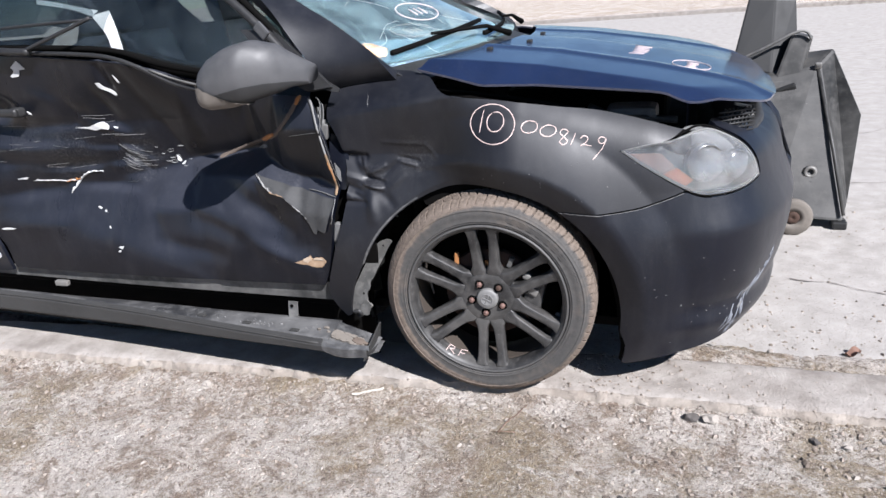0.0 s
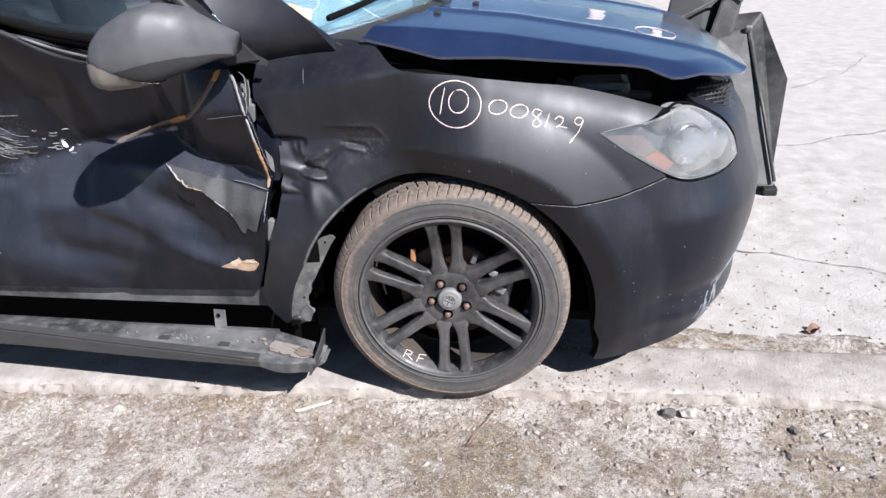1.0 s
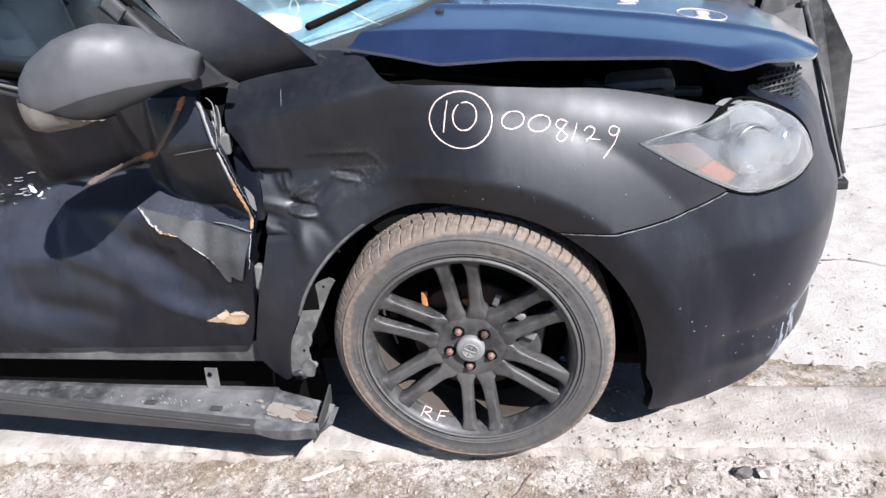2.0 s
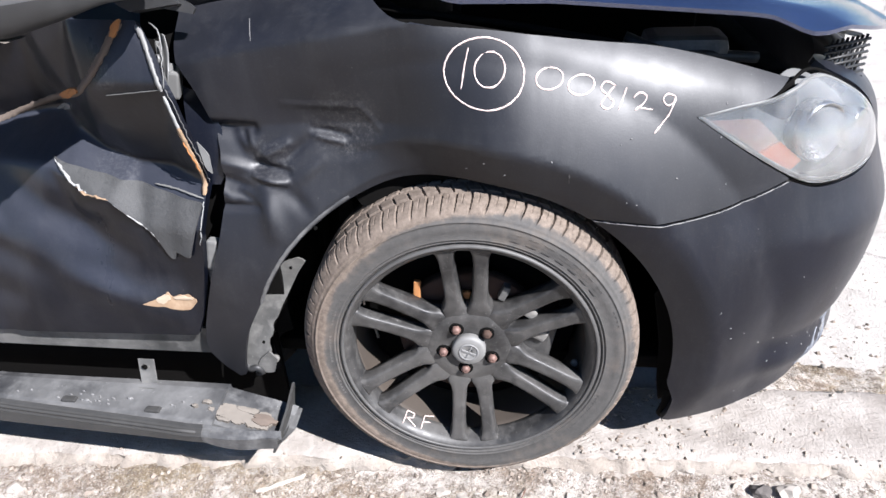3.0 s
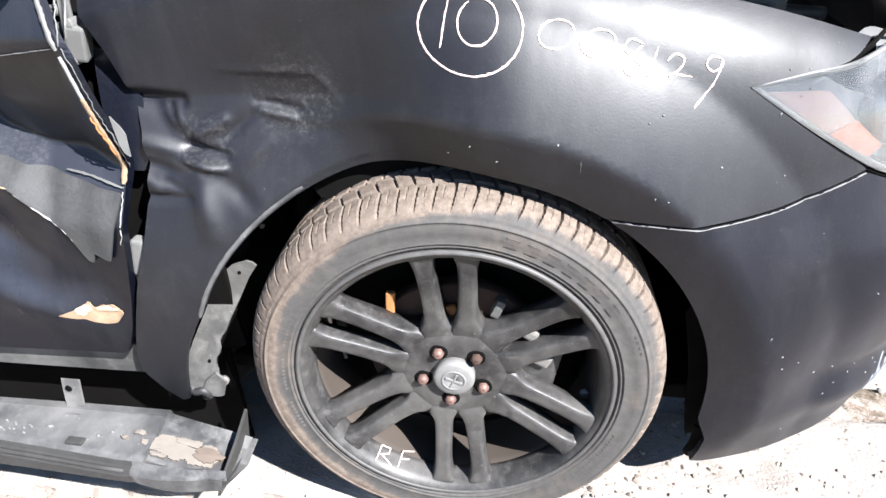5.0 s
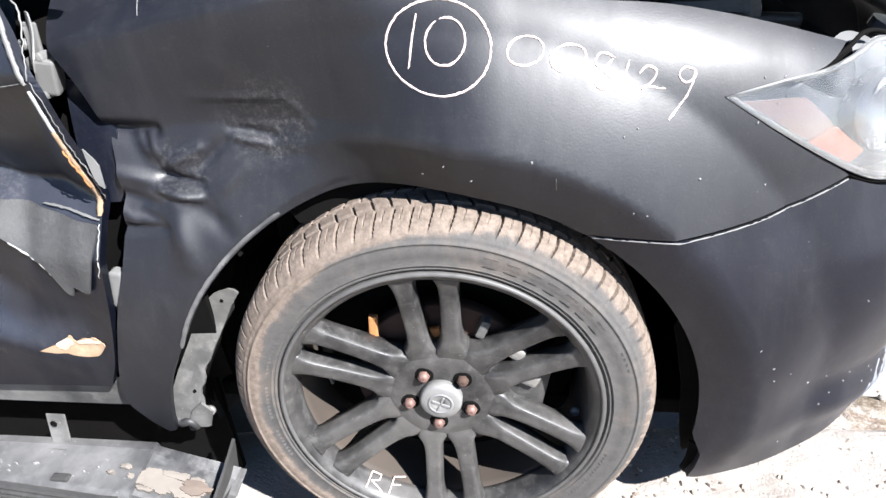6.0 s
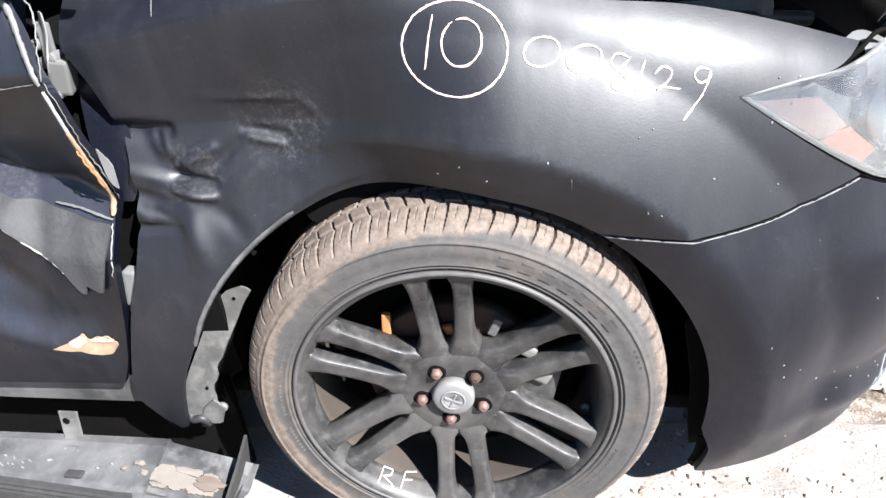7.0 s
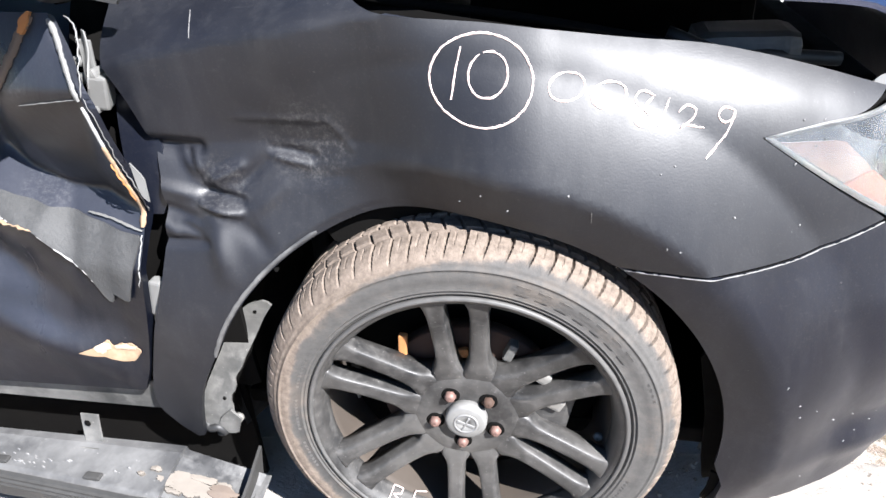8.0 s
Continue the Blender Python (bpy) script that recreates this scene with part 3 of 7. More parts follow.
def crinkle(u, z):
    """Small dents, folds and a pushed-out pillow behind the wheel arch."""
    d = 1.45 * sum(crease(u, z, *c[:4], 0.88 * c[4], c[5]) for c in BUCKLE)
    plate = smooth01(z, 0.612, 0.634) * (1 - smooth01(z, 0.682, 0.696)) * (1 - smooth01(u + 0.35 * (z - 0.66), -0.362, -0.348))
    d = d + plate * (0.20 * np.clip(u + 0.445, 0, 0.09) + 0.20 * np.clip(z - 0.625, 0, 0.07) - 0.012)
    return d + bump2(u, z, -0.400, 0.664, 0.046, 0.030, -0.004, -20) + bump2(u, z, -0.225, 0.700, 0.085, 0.035, 0.006, -12)


def fender_surface(u, z):
    return on_body(u, z, skin(u, z) + crumple(u, z) + crinkle(u, z))


def bumper_surface(u, z):
    return on_body(u, z, skin(u, z))


def lamp_surface(depth):
    return lambda u, z: on_body(u, z, skin(u, z) + depth + 0.003 - 0.004 * smooth01(u, 0.34, 0.5))


# corners of the crushed door
FOLDS = [(-1.165, 0.990, -0.035), (-1.105, 0.805, 0.075), (-1.045, 0.664, 0.158), (-0.80, 0.692, 0.165), (-0.757, 0.700, 0.150), (-0.68, 0.738, 0.065), (-0.610, 0.772, -0.008),
         (-0.560, 0.812, -0.030), (-0.509, 0.868, -0.050), (-0.451, 0.785, -0.052), (-0.520, 0.782, -0.036), (-0.705, 0.675, 0.108), (-0.655, 0.648, 0.094), (-0.585, 0.630, 0.080),
         (-0.510, 0.628, 0.066), (-0.443, 0.590, 0.028), (-0.690, 0.612, 0.032), (-0.617, 0.582, 0.016), (-0.560, 0.535, 0.016), (-0.525, 0.475, 0.018), (-0.440, 0.530, 0.006),
         (-0.960, 0.620, 0.105), (-0.980, 0.520, 0.055), (-0.80, 0.470, 0.014), (-0.745, 0.630, 0.055), (-1.250, 0.640, 0.105), (-1.20, 0.500, 0.055), (-1.38, 0.602, 0.090),
         (-1.66, 0.586, 0.055), (-1.50, 0.720, 0.030), (-1.45, 0.850, 0.0), (-1.28, 0.800, 0.050), (-1.62, 0.450, 0.025), (-0.62, 0.395, 0.004), (-0.95, 0.955, -0.06), (-0.62, 0.90, -0.055),
         (-0.70, 0.535, 0.036), (-0.40, 0.80, -0.05), (-0.39, 0.60, 0.015), (-0.46, 0.89, -0.05), (-1.30, 0.40, 0.02)]
DOOR_RIM = [(-2.1, 1.15), (-1.5, 1.10, -0.04), (-1.1, 1.06, -0.060), (-0.75, 0.985, -0.07), (-0.50, 0.95, -0.06), (-0.42, 0.45), (-0.49, 0.28), (-0.9, 0.27), (-1.4, 0.26), (-2.1, 0.25), (-1.93, 0.45), (-1.93, 0.62), (-1.93, 0.80)]
CREASE_RUNS = [(0, 1), (1, 2), (2, 3), (3, 4), (4, 5), (5, 6), (6, 7), (7, 8), (9, 10), (10, 6), (11, 12), (12, 13), (13, 14), (14, 15), (3, 11), (25, 27), (27, 28), (2, 25), (12, 16), (16, 17), (21, 23), (23, 33), (17, 18), (18, 19)]
DOOR_NET = fold_net(FOLDS, DOOR_RIM, CREASE_RUNS)


# lesser creases of the door: from (along, height) to (along, height), half width, depth
DENTS = [(-1.749, 0.783, -1.425, 0.808, 0.020, 0.009), (-1.806, 0.718, -1.407, 0.717, 0.022, -0.010), (-1.770, 0.670, -1.378, 0.659, 0.018, 0.008), (-1.375, 0.807, -1.235, 0.759, 0.016, -0.008),
         (-1.467, 0.893, -1.365, 0.835, 0.025, 0.008), (-1.378, 0.731, -1.166, 0.717, 0.016, 0.008), (-1.309, 0.644, -1.066, 0.665, 0.018, -0.008), (-1.501, 0.601, -1.230, 0.586, 0.018, 0.008),
         (-1.879, 0.552, -1.562, 0.580, 0.028, 0.010), (-1.761, 0.423, -1.494, 0.477, 0.040, -0.008), (-1.300, 0.560, -1.330, 0.380, 0.022, -0.006), (-1.180, 0.600, -1.150, 0.420, 0.030, 0.006),
         (-1.139, 0.407, -0.869, 0.380, 0.025, 0.006), (-0.976, 0.494, -0.566, 0.415, 0.030, 0.008), (-1.225, 0.985, -1.215, 0.905, 0.018, 0.014), (-1.560, 0.900, -1.380, 0.860, 0.020, -0.006),
         (-1.275, 0.724, -1.175, 0.668, 0.010, -0.006), (-1.255, 0.690, -1.182, 0.636, 0.010, 0.006)]


def door_dents(u, z):
    """The caved-in door, its creases a little rounded, with shallow ripples between them."""
    u, z = np.asarray(u, float), np.asarray(z, float)
    soft = 0.007 + 0.018 * smooth01(-u, 1.0, 1.3)
    d = rounded(DOOR_NET, u, z, soft)
    d = d + bump2(u, z, -1.28, 0.86, 0.03, 0.06, 0.014, 20) + bump2(u, z, -0.70, 0.520, 0.17, 0.034, 0.014, -27) - bump2(u, z, -0.72, 0.432, 0.17, 0.030, 0.010, -27)
    d = d + sum(crease(u, z, *c) for c in DENTS) + bump2(u, z, -1.745, 0.856, 0.070, 0.040, 0.034)
    return d + bump2(u, z, -1.62, 0.75, 0.12, 0.05, 0.012, 0) + bump2(u, z, -1.15, 0.45, 0.10, 0.10, 0.008, 30) + bump2(u, z, -1.45, 0.66, 0.20, 0.018, 0.008, 6)


def upright(u, z):
    """How far the door's upper part stands out from the body's inward curve."""
    return -0.85 * np.clip(inward(u, z) - 0.055, 0, 1) * smooth01(-np.asarray(u, float), 0.85, 1.15)


def door_surface(u, z):
    return on_body(u, z, door_dents(u, z) + upright(u, z))


def plain_surface(u, z):
    return on_body(u, z, 0.0)


def sunk(surface, depth):
    """The same surface set further into the car."""
    def deeper(u, z):
        p = surface(u, z)
        p[..., 1] += depth
        return p
    return deeper


def arch_line(a0, a1, n=26, r=0.382):
    a = np.radians(np.linspace(a0, a1, n))
    return np.stack([-0.015 + r * np.cos(a), 0.24 + r * np.sin(a)], -1)

# ---- ground, kerb, lot ----
def kerb_near(x):
    return 0.035 + 0.085 * np.asarray(x, float) - 0.03 * smooth01(x, 0.3, 1.2)


def kerb_far(x):
    return kerb_near(x) + 0.235


def axis(fine0, fine1, step, far):
    """Grid lines: close together in the middle stretch, ever wider apart towards the horizon."""
    mid = np.arange(fine0, fine1 + step / 2, step)
    out, s, x = [], step, fine1
    while x < far:
        s *= 1.35
        x += s
        out.append(x)
    lo, s, x = [], step, fine0
    while x > -far:
        s *= 1.35
        x -= s
        lo.append(x)
    return np.concatenate([lo[::-1], mid, out])


def sheet(gx, gy, height):
    X, Y = np.meshgrid(gx, gy, indexing="ij")
    Z = height(X, Y)
    n, m = X.shape
    verts = np.stack([X.ravel(), Y.ravel(), Z.ravel()], -1)
    i = np.arange((n - 1) * m).reshape(n - 1, m)[:, :-1].ravel()
    faces = np.stack([i, i + m, i + m + 1, i + 1], -1)
    return verts, faces


def wave(X, Y, k, seed):
    """Cheap smooth bumps: a sum of sines in scattered directions."""
    r = np.random.RandomState(seed)
    out = 0
    for _ in range(7):
        a, p, f = r.uniform(0, 6.28), r.uniform(0, 6.28), k * r.uniform(0.6, 1.7)
        out = out + np.sin(f * (X * np.cos(a) + Y * np.sin(a)) + p)
    return out / 7


def dirt_height(X, Y):
    z = -0.045 + 0.012 * wave(X, Y, 9, 1) + 0.006 * wave(X, Y, 31, 2) + 0.004 * wave(X, Y, 75, 3) + 0.004 * np.abs(wave(X, Y, 140, 4)) + 0.0025 * wave(X, Y, 260, 8)
    under = smooth01(Y, kerb_near(X) + 0.02, kerb_near(X) + 0.10)
    near_edge = np.exp(-((Y - kerb_near(X)) / 0.05) ** 2)
    return z * (1 - under) - 0.09 * under + 0.017 * near_edge * (1 - under)


thing("ground", sheet(axis(-2.4, 1.7, 0.0085, 400), axis(-0.95, 0.20, 0.0085, 400), dirt_height), DIRT,
      "dry trodden dirt with gravel beside a worn kerb", "ground", kind="structure")


def kerb_shape(first, last):
    """A flush kerb of old concrete: broken near edge, worn top. first, last: which lines of its section."""
    xs = np.concatenate([np.arange(-30, -2.4, 0.5), np.arange(-2.4, 1.9, 0.011), np.arange(1.9, 30, 0.5)])
    near, far = kerb_near(xs), kerb_far(xs)
    ledge = 0.009 * np.abs(noise_at(np.stack([xs, near, 0 * xs], -1), 9.0, 5))
    prof = []
    rows = [(-0.010, -0.10), (-0.008, -0.050), (-0.004, -0.034), (0.000, -0.022), (0.006, -0.012), (0.012, -0.006), (0.022, -0.002), (0.045, 0.0), (0.07, 0.001), (0.10, 0.0), (0.14, 0.001), (0.17, 0.0), (0.20, -0.001), (0.222, -0.004), (0.235, -0.010), (0.245, -0.08)]
    for k, (dy, z) in enumerate(rows):
        edge = math.exp(-((dy - 0.0) / 0.018) ** 2)
        chip = ledge + 0.007 * noise_at(np.stack([xs, near, 0 * xs + 9 * z], -1), 34.0, 4) + 0.006 * noise_at(np.stack([xs, near, 0 * xs + 15 * z], -1), 85.0, 4)
        wob = (0.0010 + 0.0050 * edge) * noise_at(np.stack([xs, near + dy, 0 * xs], -1), 60.0, 4)
        far_wob = 0.012 * noise_at(np.stack([xs, near + dy, 0 * xs + 9], -1), 5.0, 3) * smooth01(dy, 0.17, 0.235)
        prof.append(np.stack([xs, near + dy + chip * (1.6 * edge) + far_wob, z + wob - 0.35 * chip * edge], -1))
    n, m = len(xs), len(rows)
    verts = np.stack(prof, 1).reshape(-1, 3)
    faces = [(i * m + k, (i + 1) * m + k, (i + 1) * m + k + 1, i * m + k + 1) for i in range(n - 1) for k in range(first, last)]
    return verts, faces


kerb = thing("kerb", kerb_shape(5, 15), KERB, "low worn concrete kerb strip with a crumbling edge", "kerb", kind="structure")
part("broken_face", kerb_shape(0, 5), KERB_FACE, kerb, "dirty broken face of the kerb")


def lot_height(X, Y):
    z = -0.016 + 0.004 * wave(X, Y, 6, 5) + 0.0015 * wave(X, Y, 45, 6)
    return np.where(Y < kerb_far(X) - 0.03, -0.085, z)


def lot_shape():
    gx, gy = axis(-1.0, 1.8, 0.05, 90), np.concatenate([np.arange(0.16, 1.6, 0.04), 1.6 + 0.05 * np.arange(1, 60) ** 1.46])
    gy = gy[gy < 17.0]
    return sheet(gx, gy, lot_height)


thing("pavement", lot_shape(), LOT, "sun-bleached concrete lot with fine cracks", "pavement", kind="structure")
thing("far_kerb", box(0, 17.1, -0.02, 120, 0.22, 0.16, 0.01), KERB, "distant kerb along the far side of the lot", "kerb", kind="structure")


def crack_shape(start, heading, length, seed):
    """A narrow crack in the lot, dark fill set a hair above the slab."""
    r = np.random.RandomState(seed)
    p, a, pts = np.array(start, float), radians(heading), []
    for _ in range(int(length / 0.03)):
        pts.append(p.copy())
        a += r.uniform(-0.32, 0.32)
        a += 0.15 * (radians(heading) - a)
        p += 0.03 * np.array((math.cos(a), math.sin(a)))
    pts = np.array(pts)
    T = np.gradient(pts, axis=0)
    N = np.stack([-T[:, 1], T[:, 0]], -1) / np.linalg.norm(T, axis=1)[:, None]
    w = 0.0022 + 0.0018 * r.uniform(-1, 1, len(pts))
    A, B = pts + N * w[:, None], pts - N * w[:, None]
    za, zb = lot_height(*A.T) + 0.004, lot_height(*B.T) + 0.004
    n = len(pts)
    verts = np.vstack([np.column_stack([A, za]), np.column_stack([B, zb])])
    return verts, [(i, i + 1, n + i + 1, n + i) for i in range(n - 1)]


CRACK = simple("crack_shadow", (0.12, 0.10, 0.09), (0.22, 0.20, 0.18), 60.0, 0.95)
for k, (s, h, ln) in enumerate([((1.25, 2.3), 15, 2.6), ((1.5, 3.4), 60, 2.2), ((0.9, 1.0), -18, 1.0), ((2.1, 4.5), 8, 3.0), ((-0.5, 5.5), 20, 4.0)]):
    thing("crack", crack_shape(s, h, ln, 40 + k), CRACK, "thin dark crack running across the concrete lot", "crack", "cracks in the lot", "structure")


# ---- gravel and stones ----
def pebble(r, cx, cy, cz, size, flat=0.6):
    """A small angular stone of 8 or so corners."""
    base = np.array([(1, 0, 0), (0.3, 0.9, 0.1), (-0.7, 0.6, 0), (-0.9, -0.5, 0), (0.1, -1, 0), (0.5, -0.1, 0.9), (-0.4, 0.2, 1.0), (0, 0, -0.8)], float)
    base = base * (1 + 0.35 * r.uniform(-1, 1, (8, 3)))
    a = r.uniform(0, 6.28)
    c, s = math.cos(a), math.sin(a)
    q = base * (size, size * r.uniform(0.6, 1), size * flat)
    q = np.stack([c * q[:, 0] - s * q[:, 1] + cx, s * q[:, 0] + c * q[:, 1] + cy, q[:, 2] + cz], -1)
    return q, [(0, 1, 5), (1, 6, 5), (1, 2, 6), (2, 3, 6), (3, 4, 6), (4, 5, 6), (4, 0, 5), (1, 0, 7), (2, 1, 7), (3, 2, 7), (4, 3, 7), (0, 4, 7)]


GRAVEL = Mat("gravel_mix")
gi = GRAVEL.t.nodes.new("ShaderNodeNewGeometry")
GRAVEL.set(color=GRAVEL.ramp(gi.outputs["Random Per Island"], [(0.0, (0.10, 0.08, 0.066)), (0.35, (0.24, 0.20, 0.165)), (0.85, (0.285, 0.243, 0.207)), (1.0, (0.34, 0.305, 0.27))]), rough=0.92, spec=0.2)
GRAVEL = GRAVEL.bump(GRAVEL.noise(200.0, 4.0), 0.4, 0.001).m


def scatter(count, seed, x0, x1, y0, y1, height, smin, smax, bias=None):
    r = np.random.RandomState(seed)
    shapes = []
    X, Y = r.uniform(x0, x1, count), r.uniform(y0, y1, count)
    S = smin + (smax - smin) * r.uniform(0, 1, count) ** 4
    keep = bias(X, Y, r) if bias else np.ones(count, bool)
    Z = height(X, Y)
    for x, y, z, s in zip(X[keep], Y[keep], Z[keep], S[keep]):
        shapes.append(pebble(r, x, y, z + 0.15 * s, s))
    return merged(shapes)


def dirt_bias(X, Y, r):
    clump = wave(X, Y, 7, 11)
    near = np.exp(-np.abs(Y - kerb_near(X) + 0.05) / 0.12)
    return (Y < kerb_near(X) - 0.006) & (r.uniform(0, 1, len(X)) < 0.30 + 0.6 * near + 0.35 * clump)


thing("gravel", scatter(24000, 5, -2.3, 1.7, -0.95, 0.14, dirt_height, 0.0014, 0.0095, dirt_bias) + (False,), GRAVEL,
      "loose pale and brown gravel scattered over the dirt", "gravel", kind="stuff")


def lot_bias(X, Y, r):
    d = Y - kerb_far(X)
    return (d > 0.02) & (r.uniform(0, 1, len(X)) < np.exp(-d / 0.35)) | ((d > 0.02) & (r.uniform(0, 1, len(X)) < 0.10))


thing("lot_grit", scatter(9000, 6, -0.4, 2.0, 0.25, 1.9, lot_height, 0.0014, 0.008, lot_bias) + (False,), GRAVEL,
      "grit and small stones washed against the kerb on the lot", "grit", kind="stuff")


def kerb_top(X, Y):
    return np.where(Y < kerb_near(X) + 0.02, -0.006, 0.0) + 0 * X


thing("kerb_crumbs", scatter(1500, 8, -2.3, 1.7, -0.2, 0.42, kerb_top, 0.001, 0.006,
      lambda X, Y, r: (Y > kerb_near(X) + 0.008) & (Y < kerb_far(X) - 0.01) & (r.uniform(0, 1, len(X)) < 0.55)) + (False,), GRAVEL,
      "crumbs of concrete lying on the kerb top", "crumbs", kind="stuff")


thing("wheel_crumbs", scatter(2600, 9, 0.12, 0.80, 0.02, 0.45, kerb_top, 0.0010, 0.0065,
      lambda X, Y, r: (Y > kerb_near(X) + 0.01) & (Y < kerb_far(X) - 0.01) & (r.uniform(0, 1, len(X)) < 0.35 + 0.5 * np.exp(-((X - 0.30) / 0.12) ** 2))) + (False,), GRAVEL,
      "dark and pale crumbs of asphalt gathered beside the tyre", "crumbs", kind="stuff")


def soil_bank():
    """Earth drifted against the back of the kerb in front of the car."""
    gx, gy = np.arange(0.30, 1.5, 0.008), np.arange(0.20, 0.62, 0.008)
    def h(X, Y):
        d = Y - kerb_far(X)
        hump = 0.028 * np.exp(-((d - 0.03) / 0.075) ** 2) * smooth01(X, 0.34, 0.50) * (1 - smooth01(X, 0.95, 1.4)) * (0.75 + 0.5 * wave(X, Y, 16, 21))
        return -0.024 + hump + 0.005 * wave(X, Y, 70, 22) + 0.006 * np.abs(wave(X, Y, 130, 23)) * (hump > 0.006) + 0.0025 * wave(X, Y, 240, 24)
    return sheet(gx, gy, h)


thing("soil", soil_bank(), DIRT, "low drift of brown soil along the back of the kerb", "soil", kind="structure")


def stone_shape(size, seed, flat=0.7):
    bm = bmesh.new()
    bmesh.ops.create_icosphere(bm, subdivisions=2, radius=1.0)
    off = Vector((seed * 3.1, seed * 1.7, 0))
    for v in bm.verts:
        n = noise.fractal(v.co * 1.1 + off, 1.0, 2.0, 3)
        v.co = Vector((v.co.x * size, v.co.y * size * 0.8, v.co.z * size * flat)) * (1 + 0.62 * n)
        if v.co.z < -0.35 * size * flat:
            v.co.z = -0.35 * size * flat
    for f in bm.faces:
        f.smooth = False
    return bm


STONES = [(0.604, 0.040, 0.021, STONE, "pale broken limestone lump on the dirt"), (0.555, 0.035, 0.019, STONE_DARK, "dark stone lying against the pale lump"),
          (-0.955, -0.105, 0.0155, STONE, "pale rounded stone on the dirt by the kerb"), (0.221, -0.062, 0.0085, STONE, "small pale pebble on the dirt"),
          (-1.07, -0.115, 0.008, STONE, "small pale pebble on the dirt"), (0.43, -0.21, 0.009, STONE, "small pale pebble on the dirt"),
          (0.60, -0.15, 0.008, STONE, "small pale pebble on the dirt"), (0.86, 0.02, 0.013, STONE_DARK, "dark angular stone on the dirt"),
          (0.93, 0.01, 0.011, STONE, "small pale stone beside a dark one"), (1.02, 0.045, 0.012, STONE, "small pale stone beside the kerb"),
          (0.43, 0.075, 0.010, STONE, "small pale stone at the kerb edge"), (0.40, -0.30, 0.008, STONE_DARK, "small dark stone on the dirt")]
for k, (x, y, s, mat, lab) in enumerate(STONES):
    z = float(dirt_height(np.array([x]), np.array([y]))[0])
    st = thing("stone", stone_shape(s, k + 1), mat, lab, "stone", "loose stones")
    st.location = (x, y, z + 0.22 * s)
for k, (x, y, s) in enumerate([(0.535, 0.345, 0.011), (0.62, 0.42, 0.007), (0.78, 0.40, 0.008), (0.36, 0.40, 0.007)]):
    st = thing("stone", stone_shape(s, k + 31), STONE, "small pale stone on the concrete lot", "stone", "loose stones")
    st.location = (x, y, -0.004 + 0.1 * s)
for k, (x, y) in enumerate([(0.43, 0.040), (-0.06, 0.012), (0.06, 0.02), (-0.02, 0.0)]):
    st = thing("stone", stone_shape(0.010 + 0.002 * (k % 2), k + 51, 0.5), STONE, "flat chip of kerb concrete at the kerb edge", "stone", "loose stones")
    st.location = (x, y - 0.03, -0.038)


def stick_shape():
    p0, p1 = Vector((-0.437, -0.062, 0)), Vector((-0.347, -0.014, 0))
    d, n = (p1 - p0), Vector((0.47, -0.88, 0))
    verts, faces = [], []
    for i in range(9):
        c = p0 + d * i / 8
        w = 0.0048 * (0.75 + 0.25 * math.sin(i * 1.9)) * (0.55 if i in (0, 8) else 1)
        z = float(dirt_height(np.array([c.x]), np.array([c.y]))[0])
        for s, dz in ((-1, 0.003), (-0.6, 0.008), (0.6, 0.009), (1, 0.003)):
            verts.append((c.x + n.x * w * s, c.y + n.y * w * s, z + dz + 0.002))
    for i in range(8):
        for k in range(4):
            faces.append((i * 4 + k, i * 4 + (k + 1) % 4, i * 4 + 4 + (k + 1) % 4, i * 4 + 4 + k))
    faces += [(0, 1, 2, 3), (35, 34, 33, 32)]
    return verts, faces, False


thing("stick", stick_shape(), WOOD, "bleached sliver of wood lying on the dirt", "stick")


def leaf_shape():
    xs = np.linspace(-1, 1, 13)
    verts = []
    for x in xs:
        w = 0.55 * (1 - x * x) ** 0.7
        for k in (-1, -0.5, 0, 0.5, 1):
            verts.append((0.045 * x, 0.045 * w * k, 0.016 * k * k * (1 + 0.6 * math.sin(3 * x)) + 0.008 * math.sin(4 * x) + 0.004))
    faces = [(i * 5 + k, i * 5 + 5 + k, i * 5 + 6 + k, i * 5 + 1 + k) for i in range(12) for k in range(4)]
    return verts, faces


lf = thing("leaf", leaf_shape(), LEAF, "curled dry brown leaf on the concrete lot", "leaf")
lf.location, lf.rotation_euler, lf.scale = (1.012, 0.442, -0.012), (0, 0, 0.5), (0.6, 0.6, 0.6)
thing("twig", tube([(0.052, -0.13, -0.038), (0.075, -0.09, -0.022), (0.088, -0.05, -0.030), (0.10, -0.02, -0.026), (0.105, 0.0, -0.03)], 0.0013, 5), LEAF,
           "thin dry reddish twig lying on the dirt", "twig")
thing("twig", tube([(0.04, -0.135, -0.036), (0.07, -0.14, -0.026), (0.10, -0.128, -0.034)], 0.0011, 5), LEAF, "thin dry reddish twig lying on the dirt", "twig")


# ---- the bin behind the car ----
def hexa(v, faces, bevel=0.012):
    bm = bmesh.new()
    vs = [bm.verts.new(p) for p in v]
    for f in faces:
        bm.faces.new([vs[i] for i in f])
    bmesh.ops.recalc_face_normals(bm, faces=bm.faces[:])
    bmesh.ops.bevel(bm, geom=bm.edges[:], offset=bevel, segments=2, affect="EDGES", profile=0.6)
    return bm


